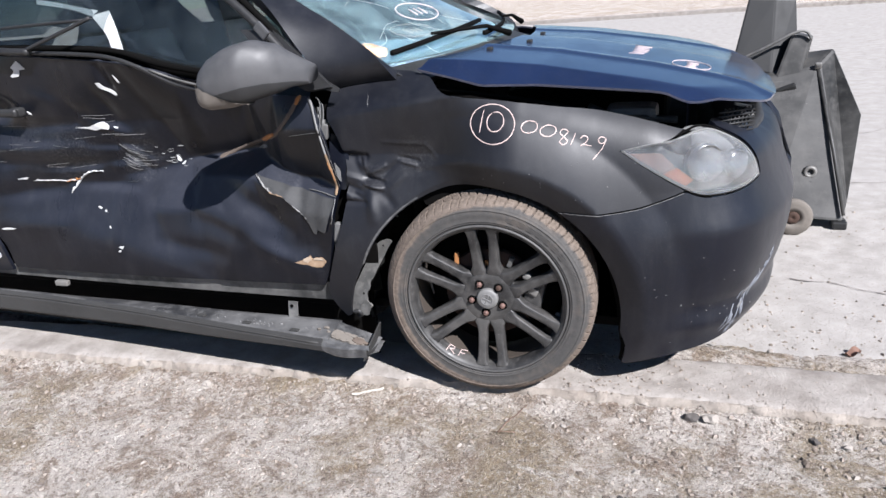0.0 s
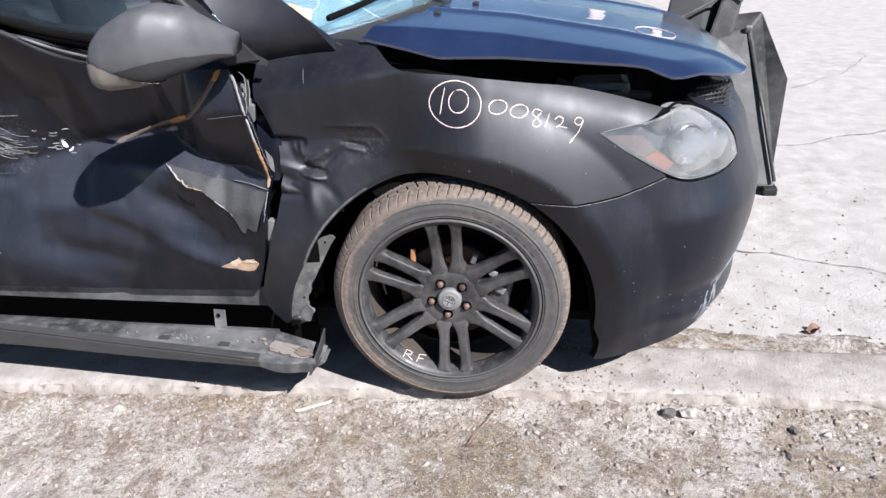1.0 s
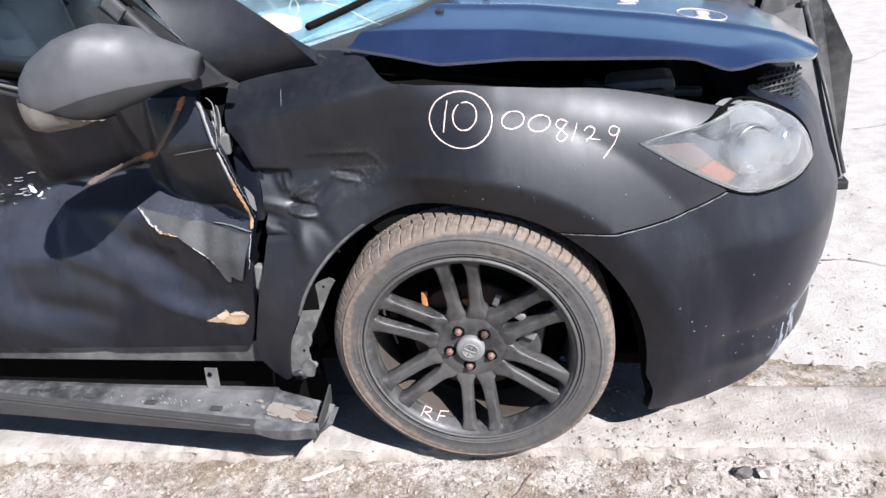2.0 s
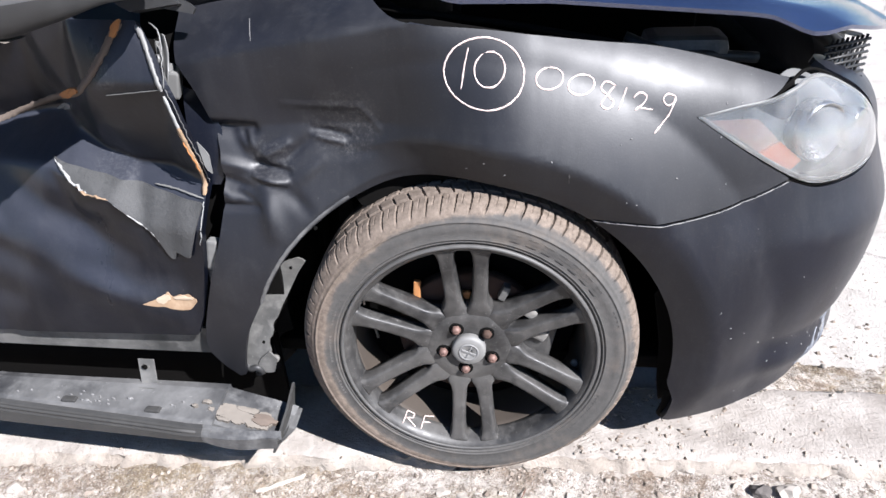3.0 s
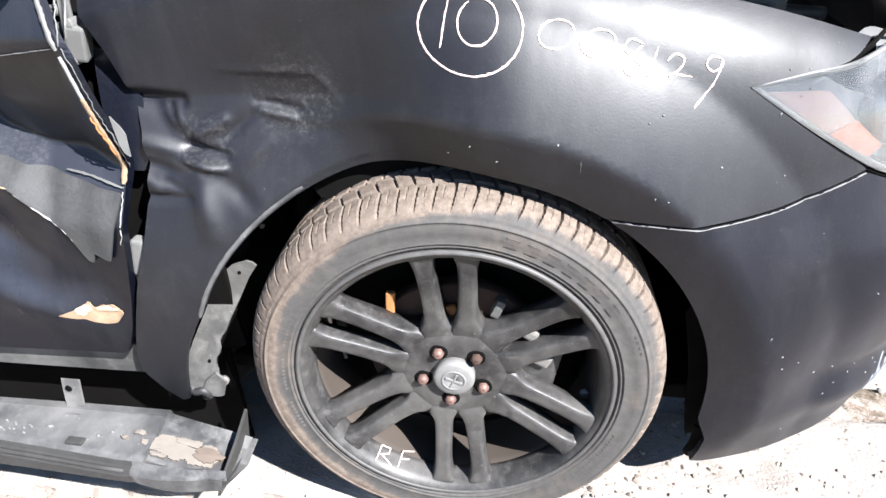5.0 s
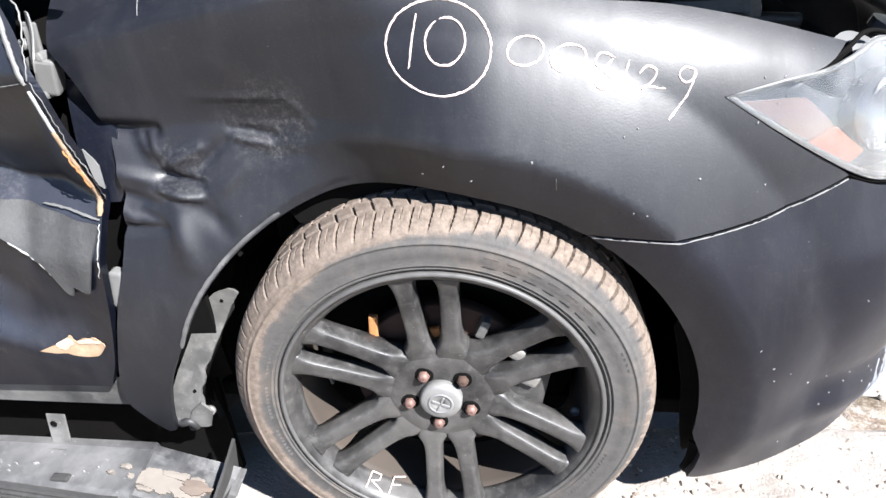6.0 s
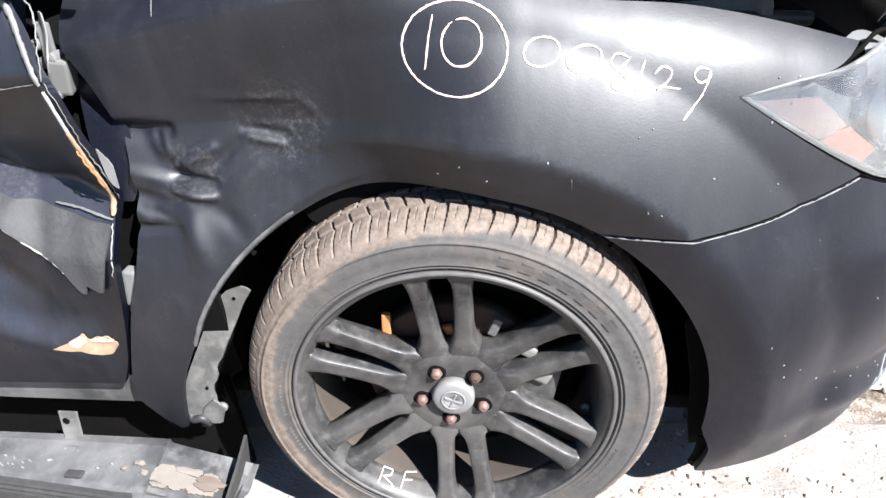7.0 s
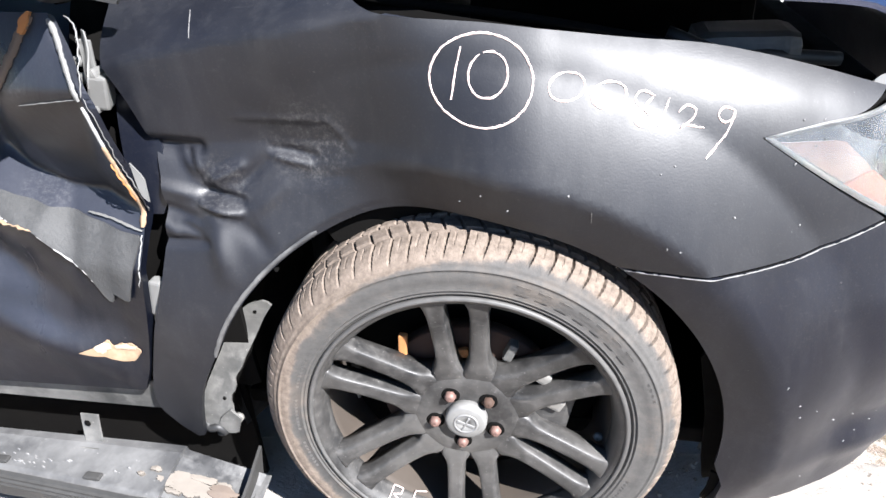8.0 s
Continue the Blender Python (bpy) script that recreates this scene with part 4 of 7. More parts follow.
def wheeled_bin():
    root = empty_thing("wheeled_bin", (1.1, 1.7, -0.016), "battered black plastic wheeled bin standing on the concrete lot", "bin")
    loc = Vector((1.1, 1.7, -0.016))
    rel = lambda p: tuple(Vector(p) - loc)
    v = [rel(p) for p in [(0.86, 1.56, 0.04), (1.17, 1.58, 0.02), (1.05, 1.90, 0.66), (0.78, 1.86, 0.60),
                          (1.00, 2.02, 0.04), (1.23, 1.86, 0.02), (1.12, 1.99, 0.72), (0.84, 2.10, 0.68), (1.26, 1.90, 0.43)]]
    shell = part("body", hexa(v, [(0, 1, 2, 3), (1, 5, 8, 6, 2), (0, 4, 5, 1), (3, 2, 6, 7), (4, 7, 6, 8, 5), (0, 3, 7, 4)], 0.014), BIN, root)
    ridge = part("ridge", tube([rel((1.166, 1.576, 0.05)), rel((1.12, 1.70, 0.30)), rel((1.048, 1.893, 0.64))], 0.008, 8), BIN, shell)
    part("bolt", box(0, 0, 0, 0.03, 0.02, 0.03, 0.008, pose(*rel((1.046, 1.885, 0.655)), 25)), CAST, shell, "pale bolt head")
    lid = [rel(p) for p in [(0.68, 1.90, 0.66), (0.86, 1.90, 0.62), (0.86, 1.99, 0.95), (0.74, 1.99, 0.96), (0.70, 1.96, 0.66), (0.98, 1.97, 0.62), (0.95, 2.03, 0.94), (0.76, 2.03, 0.97)]]
    lid_part = part("lid", hexa(lid, [(0, 1, 2, 3), (1, 5, 6, 2), (4, 7, 6, 5), (0, 3, 7, 4), (3, 2, 6, 7), (0, 4, 5, 1)], 0.01), BIN_DARK, root)
    bracket = [rel(p) for p in [(0.86, 1.86, 0.58), (0.98, 1.88, 0.62), (1.01, 1.92, 0.78), (0.93, 1.92, 0.80), (0.88, 1.93, 0.60), (1.0, 1.95, 0.63), (1.03, 1.99, 0.78), (0.95, 1.99, 0.80)]]
    part("hinge_block", hexa(bracket, [(0, 1, 2, 3), (1, 5, 6, 2), (4, 7, 6, 5), (0, 3, 7, 4), (3, 2, 6, 7), (0, 4, 5, 1)], 0.012), BIN, root)
    part("handle", tube([rel(p) for p in spline([(0.70, 1.88, 0.69), (0.82, 1.885, 0.745), (0.93, 1.90, 0.80), (0.985, 1.905, 0.805), (1.01, 1.91, 0.77)], 6)], 0.006, 8), DUSTY_METAL, root, "grey bar across the lid")
    # Solid dark block painted in for the shade of a hollow.
    part("recess", box(0, 0, 0, 0.085, 0.02, 0.07, 0.01, pose(*rel((0.925, 1.855, 0.545)), 25, -20)), BIN_DARK, shell)
    part("hole_collar", (lambda s: ([tuple(Vector(rel((1.03, 1.672, 0.22))) + Vector(p)) for p in s[0]], s[1]))(lathe([(0.013, -0.012), (0.026, -0.014), (0.03, 0.0), (0.012, 0.0)], 20)), CAST, shell, "pale worn collar round a drain hole")
    part("plug", box(0, 0, 0, 0.014, 0.012, 0.014, 0.004, pose(*rel((1.033, 1.655, 0.175)))), BIN_DARK, shell)
    c = rel((0.955, 1.50, 0.062))
    wheel = part("wheel", lathe([(0.030, -0.012), (0.052, -0.02), (0.060, -0.014), (0.078, -0.02), (0.082, 0.0), (0.078, 0.03), (0.030, 0.03)], 40, c), CREAM, root, "dusty white plastic wheel")
    part("hub", lathe([(0.0005, -0.016), (0.022, -0.018), (0.03, -0.010), (0.03, 0.03), (0.0005, 0.03)], 24, c), RUST_DARK, wheel)
    part("foot", box(0, 0, 0, 0.06, 0.07, 0.035, 0.008, pose(*rel((1.155, 1.60, 0.003)))), BIN_DARK, root)
    return root


wheeled_bin()

# ---- the car: panels ----
car = empty_thing("car", (0, MID, 0), "wrecked two-door car in satin black paint with a crushed side", "car")
CAR_OFF = np.array((0.0, MID, 0.0))


def shift(shape):
    return (np.array([tuple(v) for v in shape[0]], float) - CAR_OFF, *shape[1:])


def cpart(name, shape, material, parent=None, label="", kind=""):
    """A part of the car given in world places."""
    if isinstance(shape, tuple):
        shape = shift(shape)
    else:
        bmesh.ops.translate(shape, verts=shape.verts[:], vec=Vector(-CAR_OFF))
    return tagged(part(name, shape, material, parent or car, label), kind=kind)


SEAM = [(0.205, 0.558), (0.310, 0.557), (0.422, 0.566), (0.527, 0.595)]
LAMP_LOW = [(0.357, 0.706), (0.434, 0.653), (0.527, 0.597), (0.580, 0.578), (0.646, 0.577), (0.712, 0.584), (0.781, 0.598)]
LAMP_TOP = [(0.781, 0.598), (0.766, 0.648), (0.735, 0.692), (0.668, 0.730), (0.600, 0.741), (0.536, 0.731), (0.489, 0.722), (0.425, 0.716), (0.357, 0.706)]
FENDER_TOP = [(0.545, 0.741), (0.333, 0.796), (0.197, 0.818), (0.057, 0.841), (-0.089, 0.861), (-0.160, 0.900)]
A_ARCH = math.degrees(math.atan2(0.557 - 0.24, 0.197 + 0.015))


def fender_outline():
    rear = spline([(-0.464, 0.870), (-0.461, 0.824), (-0.432, 0.756), (-0.413, 0.687), (-0.407, 0.608), (-0.424, 0.520), (-0.456, 0.431), (-0.497, 0.31), (-0.499, 0.262)], 6)
    foot = [(-0.480, 0.225), (-0.458, 0.198), (-0.444, 0.204)]
    arch = np.vstack([spline([(-0.441, 0.225), (-0.428, 0.270), (-0.411, 0.317), (-0.392, 0.353), (-0.372, 0.388)], 4), arch_line(153, A_ARCH, 40)])
    seam = spline(SEAM, 8)
    low = spline(LAMP_LOW[:3][::-1], 6)[1:]
    top = spline([LAMP_LOW[0], LAMP_TOP[7], LAMP_TOP[6], FENDER_TOP[0]], 5)[1:]
    edge = spline(FENDER_TOP, 6)[1:]
    cowl = [(-0.220, 0.915), (-0.290, 0.920), (-0.360, 0.913), (-0.440, 0.889)]
    return np.vstack([rear, foot, arch, seam[1:], low, top, edge, cowl])


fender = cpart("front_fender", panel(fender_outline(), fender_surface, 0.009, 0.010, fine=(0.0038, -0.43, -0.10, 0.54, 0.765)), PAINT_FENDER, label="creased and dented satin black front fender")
# Flange in near-black, in place of the shade behind the arch lip.
cpart("fender_flange", panel(np.vstack([arch_line(122, A_ARCH, 30, 0.390), arch_line(A_ARCH, 122, 30, 0.377)]), sunk(fender_surface, 0.022), 0.012, 0.004), DARK, fender)


def bumper_outline():
    arch = np.vstack([[(0.372, 0.094), (0.378, 0.125), (0.3805, 0.16)], arch_line(-6, A_ARCH, 26)])
    seam = spline(SEAM, 8)[1:] - (0, 0.0045)
    low = spline(LAMP_LOW[2:], 6)[1:] - (0, 0.005)
    up = spline([(0.792, 0.597), (0.780, 0.652), (0.750, 0.699), (0.688, 0.738), (0.76, 0.741), (0.95, 0.700), (1.20, 0.690), (1.44, 0.69)], 6)
    bottom = spline([(1.44, 0.185), (1.10, 0.185), (0.86, 0.178), (0.69, 0.146), (0.51, 0.118), (0.42, 0.099), (0.385, 0.090)], 6)
    return np.vstack([arch, seam, low, up, bottom])


bumper = cpart("front_bumper", panel(bumper_outline(), bumper_surface, 0.016, 0.012), PAINT, label="scuffed satin black front bumper cover")
cpart("front_bumper_side", panel(bumper_outline(), mirrored(bumper_surface), 0.03, 0.012), PAINT)
cpart("front_fender", panel(fender_outline(), mirrored(plain_surface), 0.03, 0.010), PAINT)
rs = np.random.RandomState(11)
cpart("scuff", merged([flake(0.755 + rs.normal(0, 0.045), 0.0, rs.uniform(0.003, 0.016), rs.uniform(0.0012, 0.0045), (lambda dz: lambda u, z: bumper_surface(u, z + dz + 0.9 * (u - 0.755)))(0.262 + rs.normal(0, 0.016)), 60 + k, rs.uniform(20, 60), 0.0009, 16, 0.6) for k in range(46)]),
      SCRAPE, bumper, "cluster of blue-grey scrapes at the bumper's lip", "stuff")
for k, (u, z, s, t) in enumerate([(0.745, 0.275, 0.014, 40), (0.772, 0.268, 0.010, 50), (0.725, 0.236, 0.012, 25)]):
    cpart("scuff", flake(u, z, s, s * 0.35, bumper_surface, 90 + k, t, 0.0013, 18, 0.6), SCUFF, bumper)
rs = np.random.RandomState(12)
cpart("stone_chips", merged([flake(rs.uniform(0.42, 0.8), 0.16 + 0.26 * rs.uniform(0, 1) ** 1.6, rs.uniform(0.0008, 0.0022), rs.uniform(0.0006, 0.0018), bumper_surface, 100 + k, rs.uniform(0, 90), 0.0008, 7) for k in range(24)]),
      SCUFF, bumper, "small pale stone chips in the paint", "stuff")
cpart("stone_chips", merged([flake(rs.uniform(-0.1, 0.45), rs.uniform(0.58, 0.74), rs.uniform(0.0007, 0.0018), rs.uniform(0.0006, 0.0014), fender_surface, 170 + k, rs.uniform(0, 90), 0.001, 7) for k in range(16)]),
      SCUFF, fender, "small pale stone chips in the paint", "stuff")
for k, (line, w) in enumerate([([(-0.335, 0.862), (-0.325, 0.835)], 0.0007), ([(0.160, 0.645), (0.161, 0.628)], 0.001)] ):
    cpart("scratch", ribbon(spline(line, 4), fender_surface, w, 0.0004, k, 0.8), SCUFF, fender)
cpart("seam_gap", panel(np.vstack([spline(SEAM, 8) + (0, 0.001), spline(SEAM, 8)[::-1] - (0, 0.0055)]), sunk(bumper_surface, 0.006), 0.01, 0.004), DARK, fender)
# Thin pale line painted along the seam as its highlight.
cpart("seam_highlight", ribbon(spline(SEAM, 8) - (0, 0.0048), bumper_surface, 0.0009, 0.0004, 3, 0.6), SCUFF, bumper)


cpart("worn_lip", ribbon(arch_line(118, 158, 40, 0.3865), sunk(fender_surface, -0.0008), 0.0060, 0.0006, 3, 0.15), SKIRT, fender, "arch lip scuffed to grey")

# ---- headlight ----
def lamp_outline(grow=0.0):
    o = np.vstack([spline(LAMP_LOW, 7)[:-1], spline(LAMP_TOP, 7)[:-1]])
    c = o.mean(0)
    d = o - c
    return c + d * (1 + grow / np.maximum(np.linalg.norm(d, axis=1), 0.02))[:, None]


lamp = cpart("headlight", panel(lamp_outline(-0.004), lamp_surface(0.042), 0.02, 0.01), LAMP_INSIDE, label="hazed headlight with an amber side reflector")
cpart("lens", panel(lamp_outline(-0.003), lamp_surface(-0.002), 0.012, 0.004), LENS, lamp, "cloudy clear plastic lens")
def lamp_bowl(u, z, r, deep):
    """A round bright bowl let into the lamp, facing the way the lens does."""
    c = lamp_surface(deep)(np.array([u, u + 0.01]), np.array([z, z]))
    side = Vector(c[1] - c[0]).normalized()
    out = side.cross(Vector((0, 0, 1))).normalized()
    v, f = lathe([(r * q, -0.030 * q * q) for q in (0.02, 0.25, 0.45, 0.65, 0.82, 0.95, 1.0)] + [(r * 1.06, -0.030), (r * 1.06, 0.004), (0.001, 0.004)], 28)
    turn = Matrix((side, -out, Vector((0, 0, 1)))).transposed()
    return np.array([tuple(turn @ Vector(p) + Vector(c[0])) for p in v]), f


for u, z, r, deep in ((0.600, 0.655, 0.046, 0.040), (0.700, 0.640, 0.034, 0.038)):
    cpart("reflector_bowl", lamp_bowl(u, z, r, deep), BOWL, lamp, "dulled chrome reflector bowl")
amber = cpart("amber_reflector", panel(np.array([(0.385, 0.694), (0.465, 0.692), (0.507, 0.656), (0.470, 0.642), (0.448, 0.655)]), lamp_surface(0.012), 0.014, 0.005), AMBER_PALE, lamp, "faded amber plastic side reflector")
cpart("amber_lens", panel(np.array([(0.472, 0.640), (0.509, 0.654), (0.557, 0.617), (0.533, 0.604)]), lamp_surface(0.012), 0.014, 0.005), AMBER, amber, "orange side lamp cover")
cpart("lamp_surround", merged([tube(lamp_surface(0.002)(*resample(np.vstack([lamp_outline(-0.008), lamp_outline(-0.008)[:1]]), 0.012).T), 0.0036, 6)]), BARE, lamp, "grey edge of the lens")
cpart("gasket", merged([tube(lamp_surface(0.005)(*resample(np.vstack([lamp_outline(0.001), lamp_outline(0.001)[:1]]), 0.012).T), 0.0032, 6)]), DARK, lamp)

# ---- hood ----
HOOD_W = 0.735


def hood_point(a, b):
    """a: 0 at the screen to 1 at the nose; b: -1 near side to 1 far side."""
    y = MID + HOOD_W * b
    q = np.abs(b)
    x0 = -0.20 + 0.13 * (1 - q ** 2)
    x1 = 0.51 + 0.22 * (1 - q ** 5) + 0.02 * (1 - q ** 2)
    x = x0 + (x1 - x0) * a
    zc = np.interp(x, [-0.35, -0.1, 0.13, 0.41, 0.58, 0.66, 0.72, 0.77], [0.950, 0.932, 0.908, 0.860, 0.823, 0.800, 0.774, 0.746])
    flank = np.interp(x, [-0.22, -0.02, 0.45], [0.026, 0.062, 0.022])
    raise_near = 0.012 * (b < 0)
    drop = 0.010 * q ** 2 + (flank - 0.010) * smooth01(q, 0.925, 0.995)
    corner = 0.02 * smooth01(a, 0.9, 1.0) * smooth01(q, 0.4, 0.8)
    crease = 0.006 * np.exp(-((q - 0.50 - 0.1 * a) / 0.04) ** 2)
    return np.stack([x, y, zc - drop - corner * 0.6 + crease + raise_near], -1)


def hood_shape(thick=0.006):
    na, nb = 50, 90
    A, B = np.meshgrid(np.linspace(0, 1, na), np.linspace(-1, 1, nb), indexing="ij")
    P = hood_point(A, B).reshape(-1, 3)
    Q = P.copy()
    Q[:, 2] -= thick
    i = (np.arange(na - 1)[:, None] * nb + np.arange(nb - 1)[None]).ravel()
    top = [(a, a + nb, a + nb + 1, a + 1) for a in i]
    m = len(P)
    low = [tuple(m + v for v in f[::-1]) for f in top]
    ring = [k for k in range(nb)] + [r * nb + nb - 1 for r in range(1, na)] + [(na - 1) * nb + k for k in range(nb - 2, -1, -1)] + [r * nb for r in range(na - 2, 0, -1)]
    verts = np.vstack([P, Q, P, Q])
    side = [(2 * m + a, 2 * m + b, 3 * m + b, 3 * m + a) for a, b in zip(ring, ring[1:] + ring[:1])]
    return verts, top + low + side, True, len(top) * 2


hood = cpart("hood", hood_shape(), PAINT_HOOD, label="satin black hood popped up at the nose")


def hood_surface(u, v):
    return hood_point(np.asarray(u, float), np.asarray(v, float))


def hood_mark(line, width=0.0035):
    L = resample(line, 0.02)
    P = hood_surface(*L.T)
    return tube(P + (0, 0, 0.0005), width / 2, 5)


ell = np.linspace(0, 2 * math.pi, 30)
cpart("marker_ring", hood_mark(np.stack([0.72 + 0.065 * np.cos(ell), -0.42 + 0.115 * np.sin(ell)], -1), 0.0024), MARKER_DIM, hood, "faint ring drawn in paint marker")
for a0, a1, b0, n in ((0.705, 0.74, -0.49, 9), (0.49, 0.545, -0.34, 11)):
    cpart("marker_scribble", hood_mark([((a0, a1)[k % 2] + 0.008 * math.sin(3 * k), b0 + (0.018 if n == 9 else 0.030) * k) for k in range(n)], 0.0022), MARKER_DIM, hood, "faint scribble of paint marker")
for a, b in ((0.06, -0.62), (0.10, -0.30), (0.05, 0.25)):
    c = hood_surface(np.array([a]), np.array([b]))[0]
    cpart("washer_nozzle", box(0, 0, 0, 0.018, 0.022, 0.010, 0.004, pose(c[0], c[1], c[2] + 0.003)), PLASTIC, hood)

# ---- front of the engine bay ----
# Bay parts in near-black, with the bay's shade put into their colour.
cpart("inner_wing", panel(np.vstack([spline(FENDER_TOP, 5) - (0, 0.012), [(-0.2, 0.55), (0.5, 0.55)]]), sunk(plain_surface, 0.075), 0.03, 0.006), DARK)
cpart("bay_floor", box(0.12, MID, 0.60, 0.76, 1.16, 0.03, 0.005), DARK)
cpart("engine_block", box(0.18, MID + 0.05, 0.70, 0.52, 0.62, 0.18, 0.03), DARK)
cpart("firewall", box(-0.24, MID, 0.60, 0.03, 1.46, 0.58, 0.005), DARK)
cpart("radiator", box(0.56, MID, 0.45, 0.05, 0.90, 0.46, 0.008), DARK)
cpart("lamp_bracket", merged([tube([(0.50, 0.25, 0.690), (0.53, 0.28, 0.694), (0.56, 0.34, 0.692)], 0.006, 6)]), CAST, label="pale bent lamp bracket")
cpart("bracket_plate", box(0, 0, 0, 0.06, 0.035, 0.006, 0.003, pose(0.47, 0.255, 0.702, 8, -6, 20)), CAST)
cpart("grille_mesh", merged([tube([(0.585 + 0.010 * k, 0.30 + 0.006 * k, 0.68), (0.60 + 0.010 * k, 0.31 + 0.006 * k, 0.765)], 0.0028, 5) for k in range(8)] +
      [tube([(0.585, 0.296, 0.69 + 0.011 * k), (0.675, 0.35, 0.692 + 0.011 * k)], 0.0028, 5) for k in range(7)]), PLASTIC, label="black plastic mesh")
cpart("support_bar", merged([tube(spline([(0.62, 0.34, 0.66), (0.66, 0.38, 0.68), (0.68, 0.44, 0.695), (0.70, 0.55, 0.70), (0.71, 0.88, 0.70)], 5), 0.016, 8)]), PLASTIC)
cpart("pale_clip", box(0, 0, 0, 0.05, 0.012, 0.008, 0.003, pose(0.645, 0.36, 0.765, 0, 15, 30)), PRIMER)
cpart("pale_clip", box(0, 0, 0, 0.04, 0.012, 0.008, 0.003, pose(0.655, 0.37, 0.742, 0, 15, 30)), PRIMER)
cpart("wing_rail", tube(spline([(-0.15, 0.17, 0.86), (0.05, 0.175, 0.832), (0.25, 0.19, 0.79), (0.45, 0.22, 0.735)], 5), 0.006, 6), DARK)
cpart("harness", tube(spline([(0.25, 0.25, 0.79), (0.33, 0.24, 0.76), (0.40, 0.28, 0.75), (0.48, 0.30, 0.74)], 6), 0.010, 7), PLASTIC)
cpart("reservoir", box(0.36, 0.33, 0.72, 0.14, 0.11, 0.12, 0.02), SKIRT)

# ---- writing on the fender ----
FACE = fender_surface


def oval(cu, cz, ru, rz, a0=0, a1=360, lean=0.0):
    a = np.radians(np.linspace(a0, a1, 30))
    x, z = ru * np.cos(a), rz * np.sin(a)
    return np.stack([cu + x + lean * z, cz + z], -1)


STROKES = [oval(0.022, 0.774, 0.0615, 0.0480, 75, 440), [(-0.001, 0.808), (-0.007, 0.784), (-0.013, 0.752)], oval(0.031, 0.780, 0.0230, 0.0235, 120, 470, 0.1),
           oval(0.122, 0.768, 0.0210, 0.0140, 100, 460, 0.1), oval(0.171, 0.758, 0.0210, 0.0130, 60, 430, 0.1),
           spline([(0.226, 0.755), (0.210, 0.761), (0.202, 0.752), (0.213, 0.742), (0.222, 0.732), (0.211, 0.725), (0.201, 0.731), (0.208, 0.740), (0.224, 0.754)], 5),
           [(0.243, 0.752), (0.237, 0.737), (0.229, 0.723)], spline([(0.254, 0.737), (0.263, 0.744), (0.275, 0.740), (0.271, 0.730), (0.255, 0.720), (0.261, 0.724), (0.272, 0.722), (0.285, 0.720)], 5),
           spline([(0.322, 0.738), (0.310, 0.741), (0.302, 0.733), (0.310, 0.725), (0.321, 0.730), (0.323, 0.737), (0.313, 0.715), (0.300, 0.700), (0.287, 0.688)], 5)]
for k, line in enumerate(STROKES):
    line = np.array(line)
    line = line + np.stack([0.0125 - 0.030 * line[:, 0], 0.013 - 0.042 * line[:, 0]], -1)
    cpart("marker_stroke", ribbon(line, FACE, 0.0023, 0.0009, k, 0.45), MARKER, fender, "hand-written stroke of pale paint marker" if k == 0 else "")

# ---- door ----
DOOR_TOP = [(-0.512, 0.872), (-0.75, 0.882), (-0.88, 0.910), (-1.03, 0.962), (-1.13, 0.988), (-1.24, 1.000), (-1.45, 1.018), (-1.83, 1.045)]


def door_outline():
    front = spline([(-0.500, 0.872), (-0.472, 0.830), (-0.453, 0.782), (-0.446, 0.72), (-0.438, 0.66), (-0.441, 0.595), (-0.453, 0.53), (-0.468, 0.45), (-0.490, 0.36), (-0.512, 0.308)], 5)
    bottom = spline([(-0.512, 0.308), (-0.80, 0.299), (-1.10, 0.290), (-1.55, 0.282), (-1.84, 0.278)], 5)[1:]
    rear = [(-1.856, 0.36), (-1.922, 0.53), (-1.957, 0.775), (-1.958, 0.86), (-1.944, 0.937), (-1.903, 0.997)]
    return np.vstack([front, bottom, rear, DOOR_TOP[::-1][:-1]])


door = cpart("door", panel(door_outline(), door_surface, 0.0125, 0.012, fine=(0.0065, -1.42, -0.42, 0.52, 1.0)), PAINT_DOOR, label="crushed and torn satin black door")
cpart("door", panel(door_outline(), mirrored(lambda u, z: on_body(u, z, upright(u, z))), 0.04, 0.014), PAINT)

# torn skin, bared metal, rust and scrapes on the door
TEAR = [(-0.748, 0.644), (-0.733, 0.637), (-0.682, 0.604), (-0.653, 0.588), (-0.617, 0.582), (-0.575, 0.545), (-0.545, 0.520), (-0.528, 0.472)]
flap = np.vstack([spline(TEAR, 4), [(-0.521, 0.468), (-0.514, 0.485), (-0.500, 0.480), (-0.487, 0.476), (-0.468, 0.520), (-0.447, 0.578), (-0.51, 0.588), (-0.58, 0.602), (-0.66, 0.622)]])


def lifted(dx):
    def f(u, z):
        p = door_surface(u, z)
        p[..., 1] -= dx
        return p
    return f


def flap_surface(u, z):
    p = door_surface(u, z)
    p[..., 1] -= 0.004 + 0.003 * np.sin(55 * u) ** 2
    return p


cpart("torn_skin", panel(flap, flap_surface, 0.008, 0.003), PRIMER_GREY, door, "torn grey inner skin")


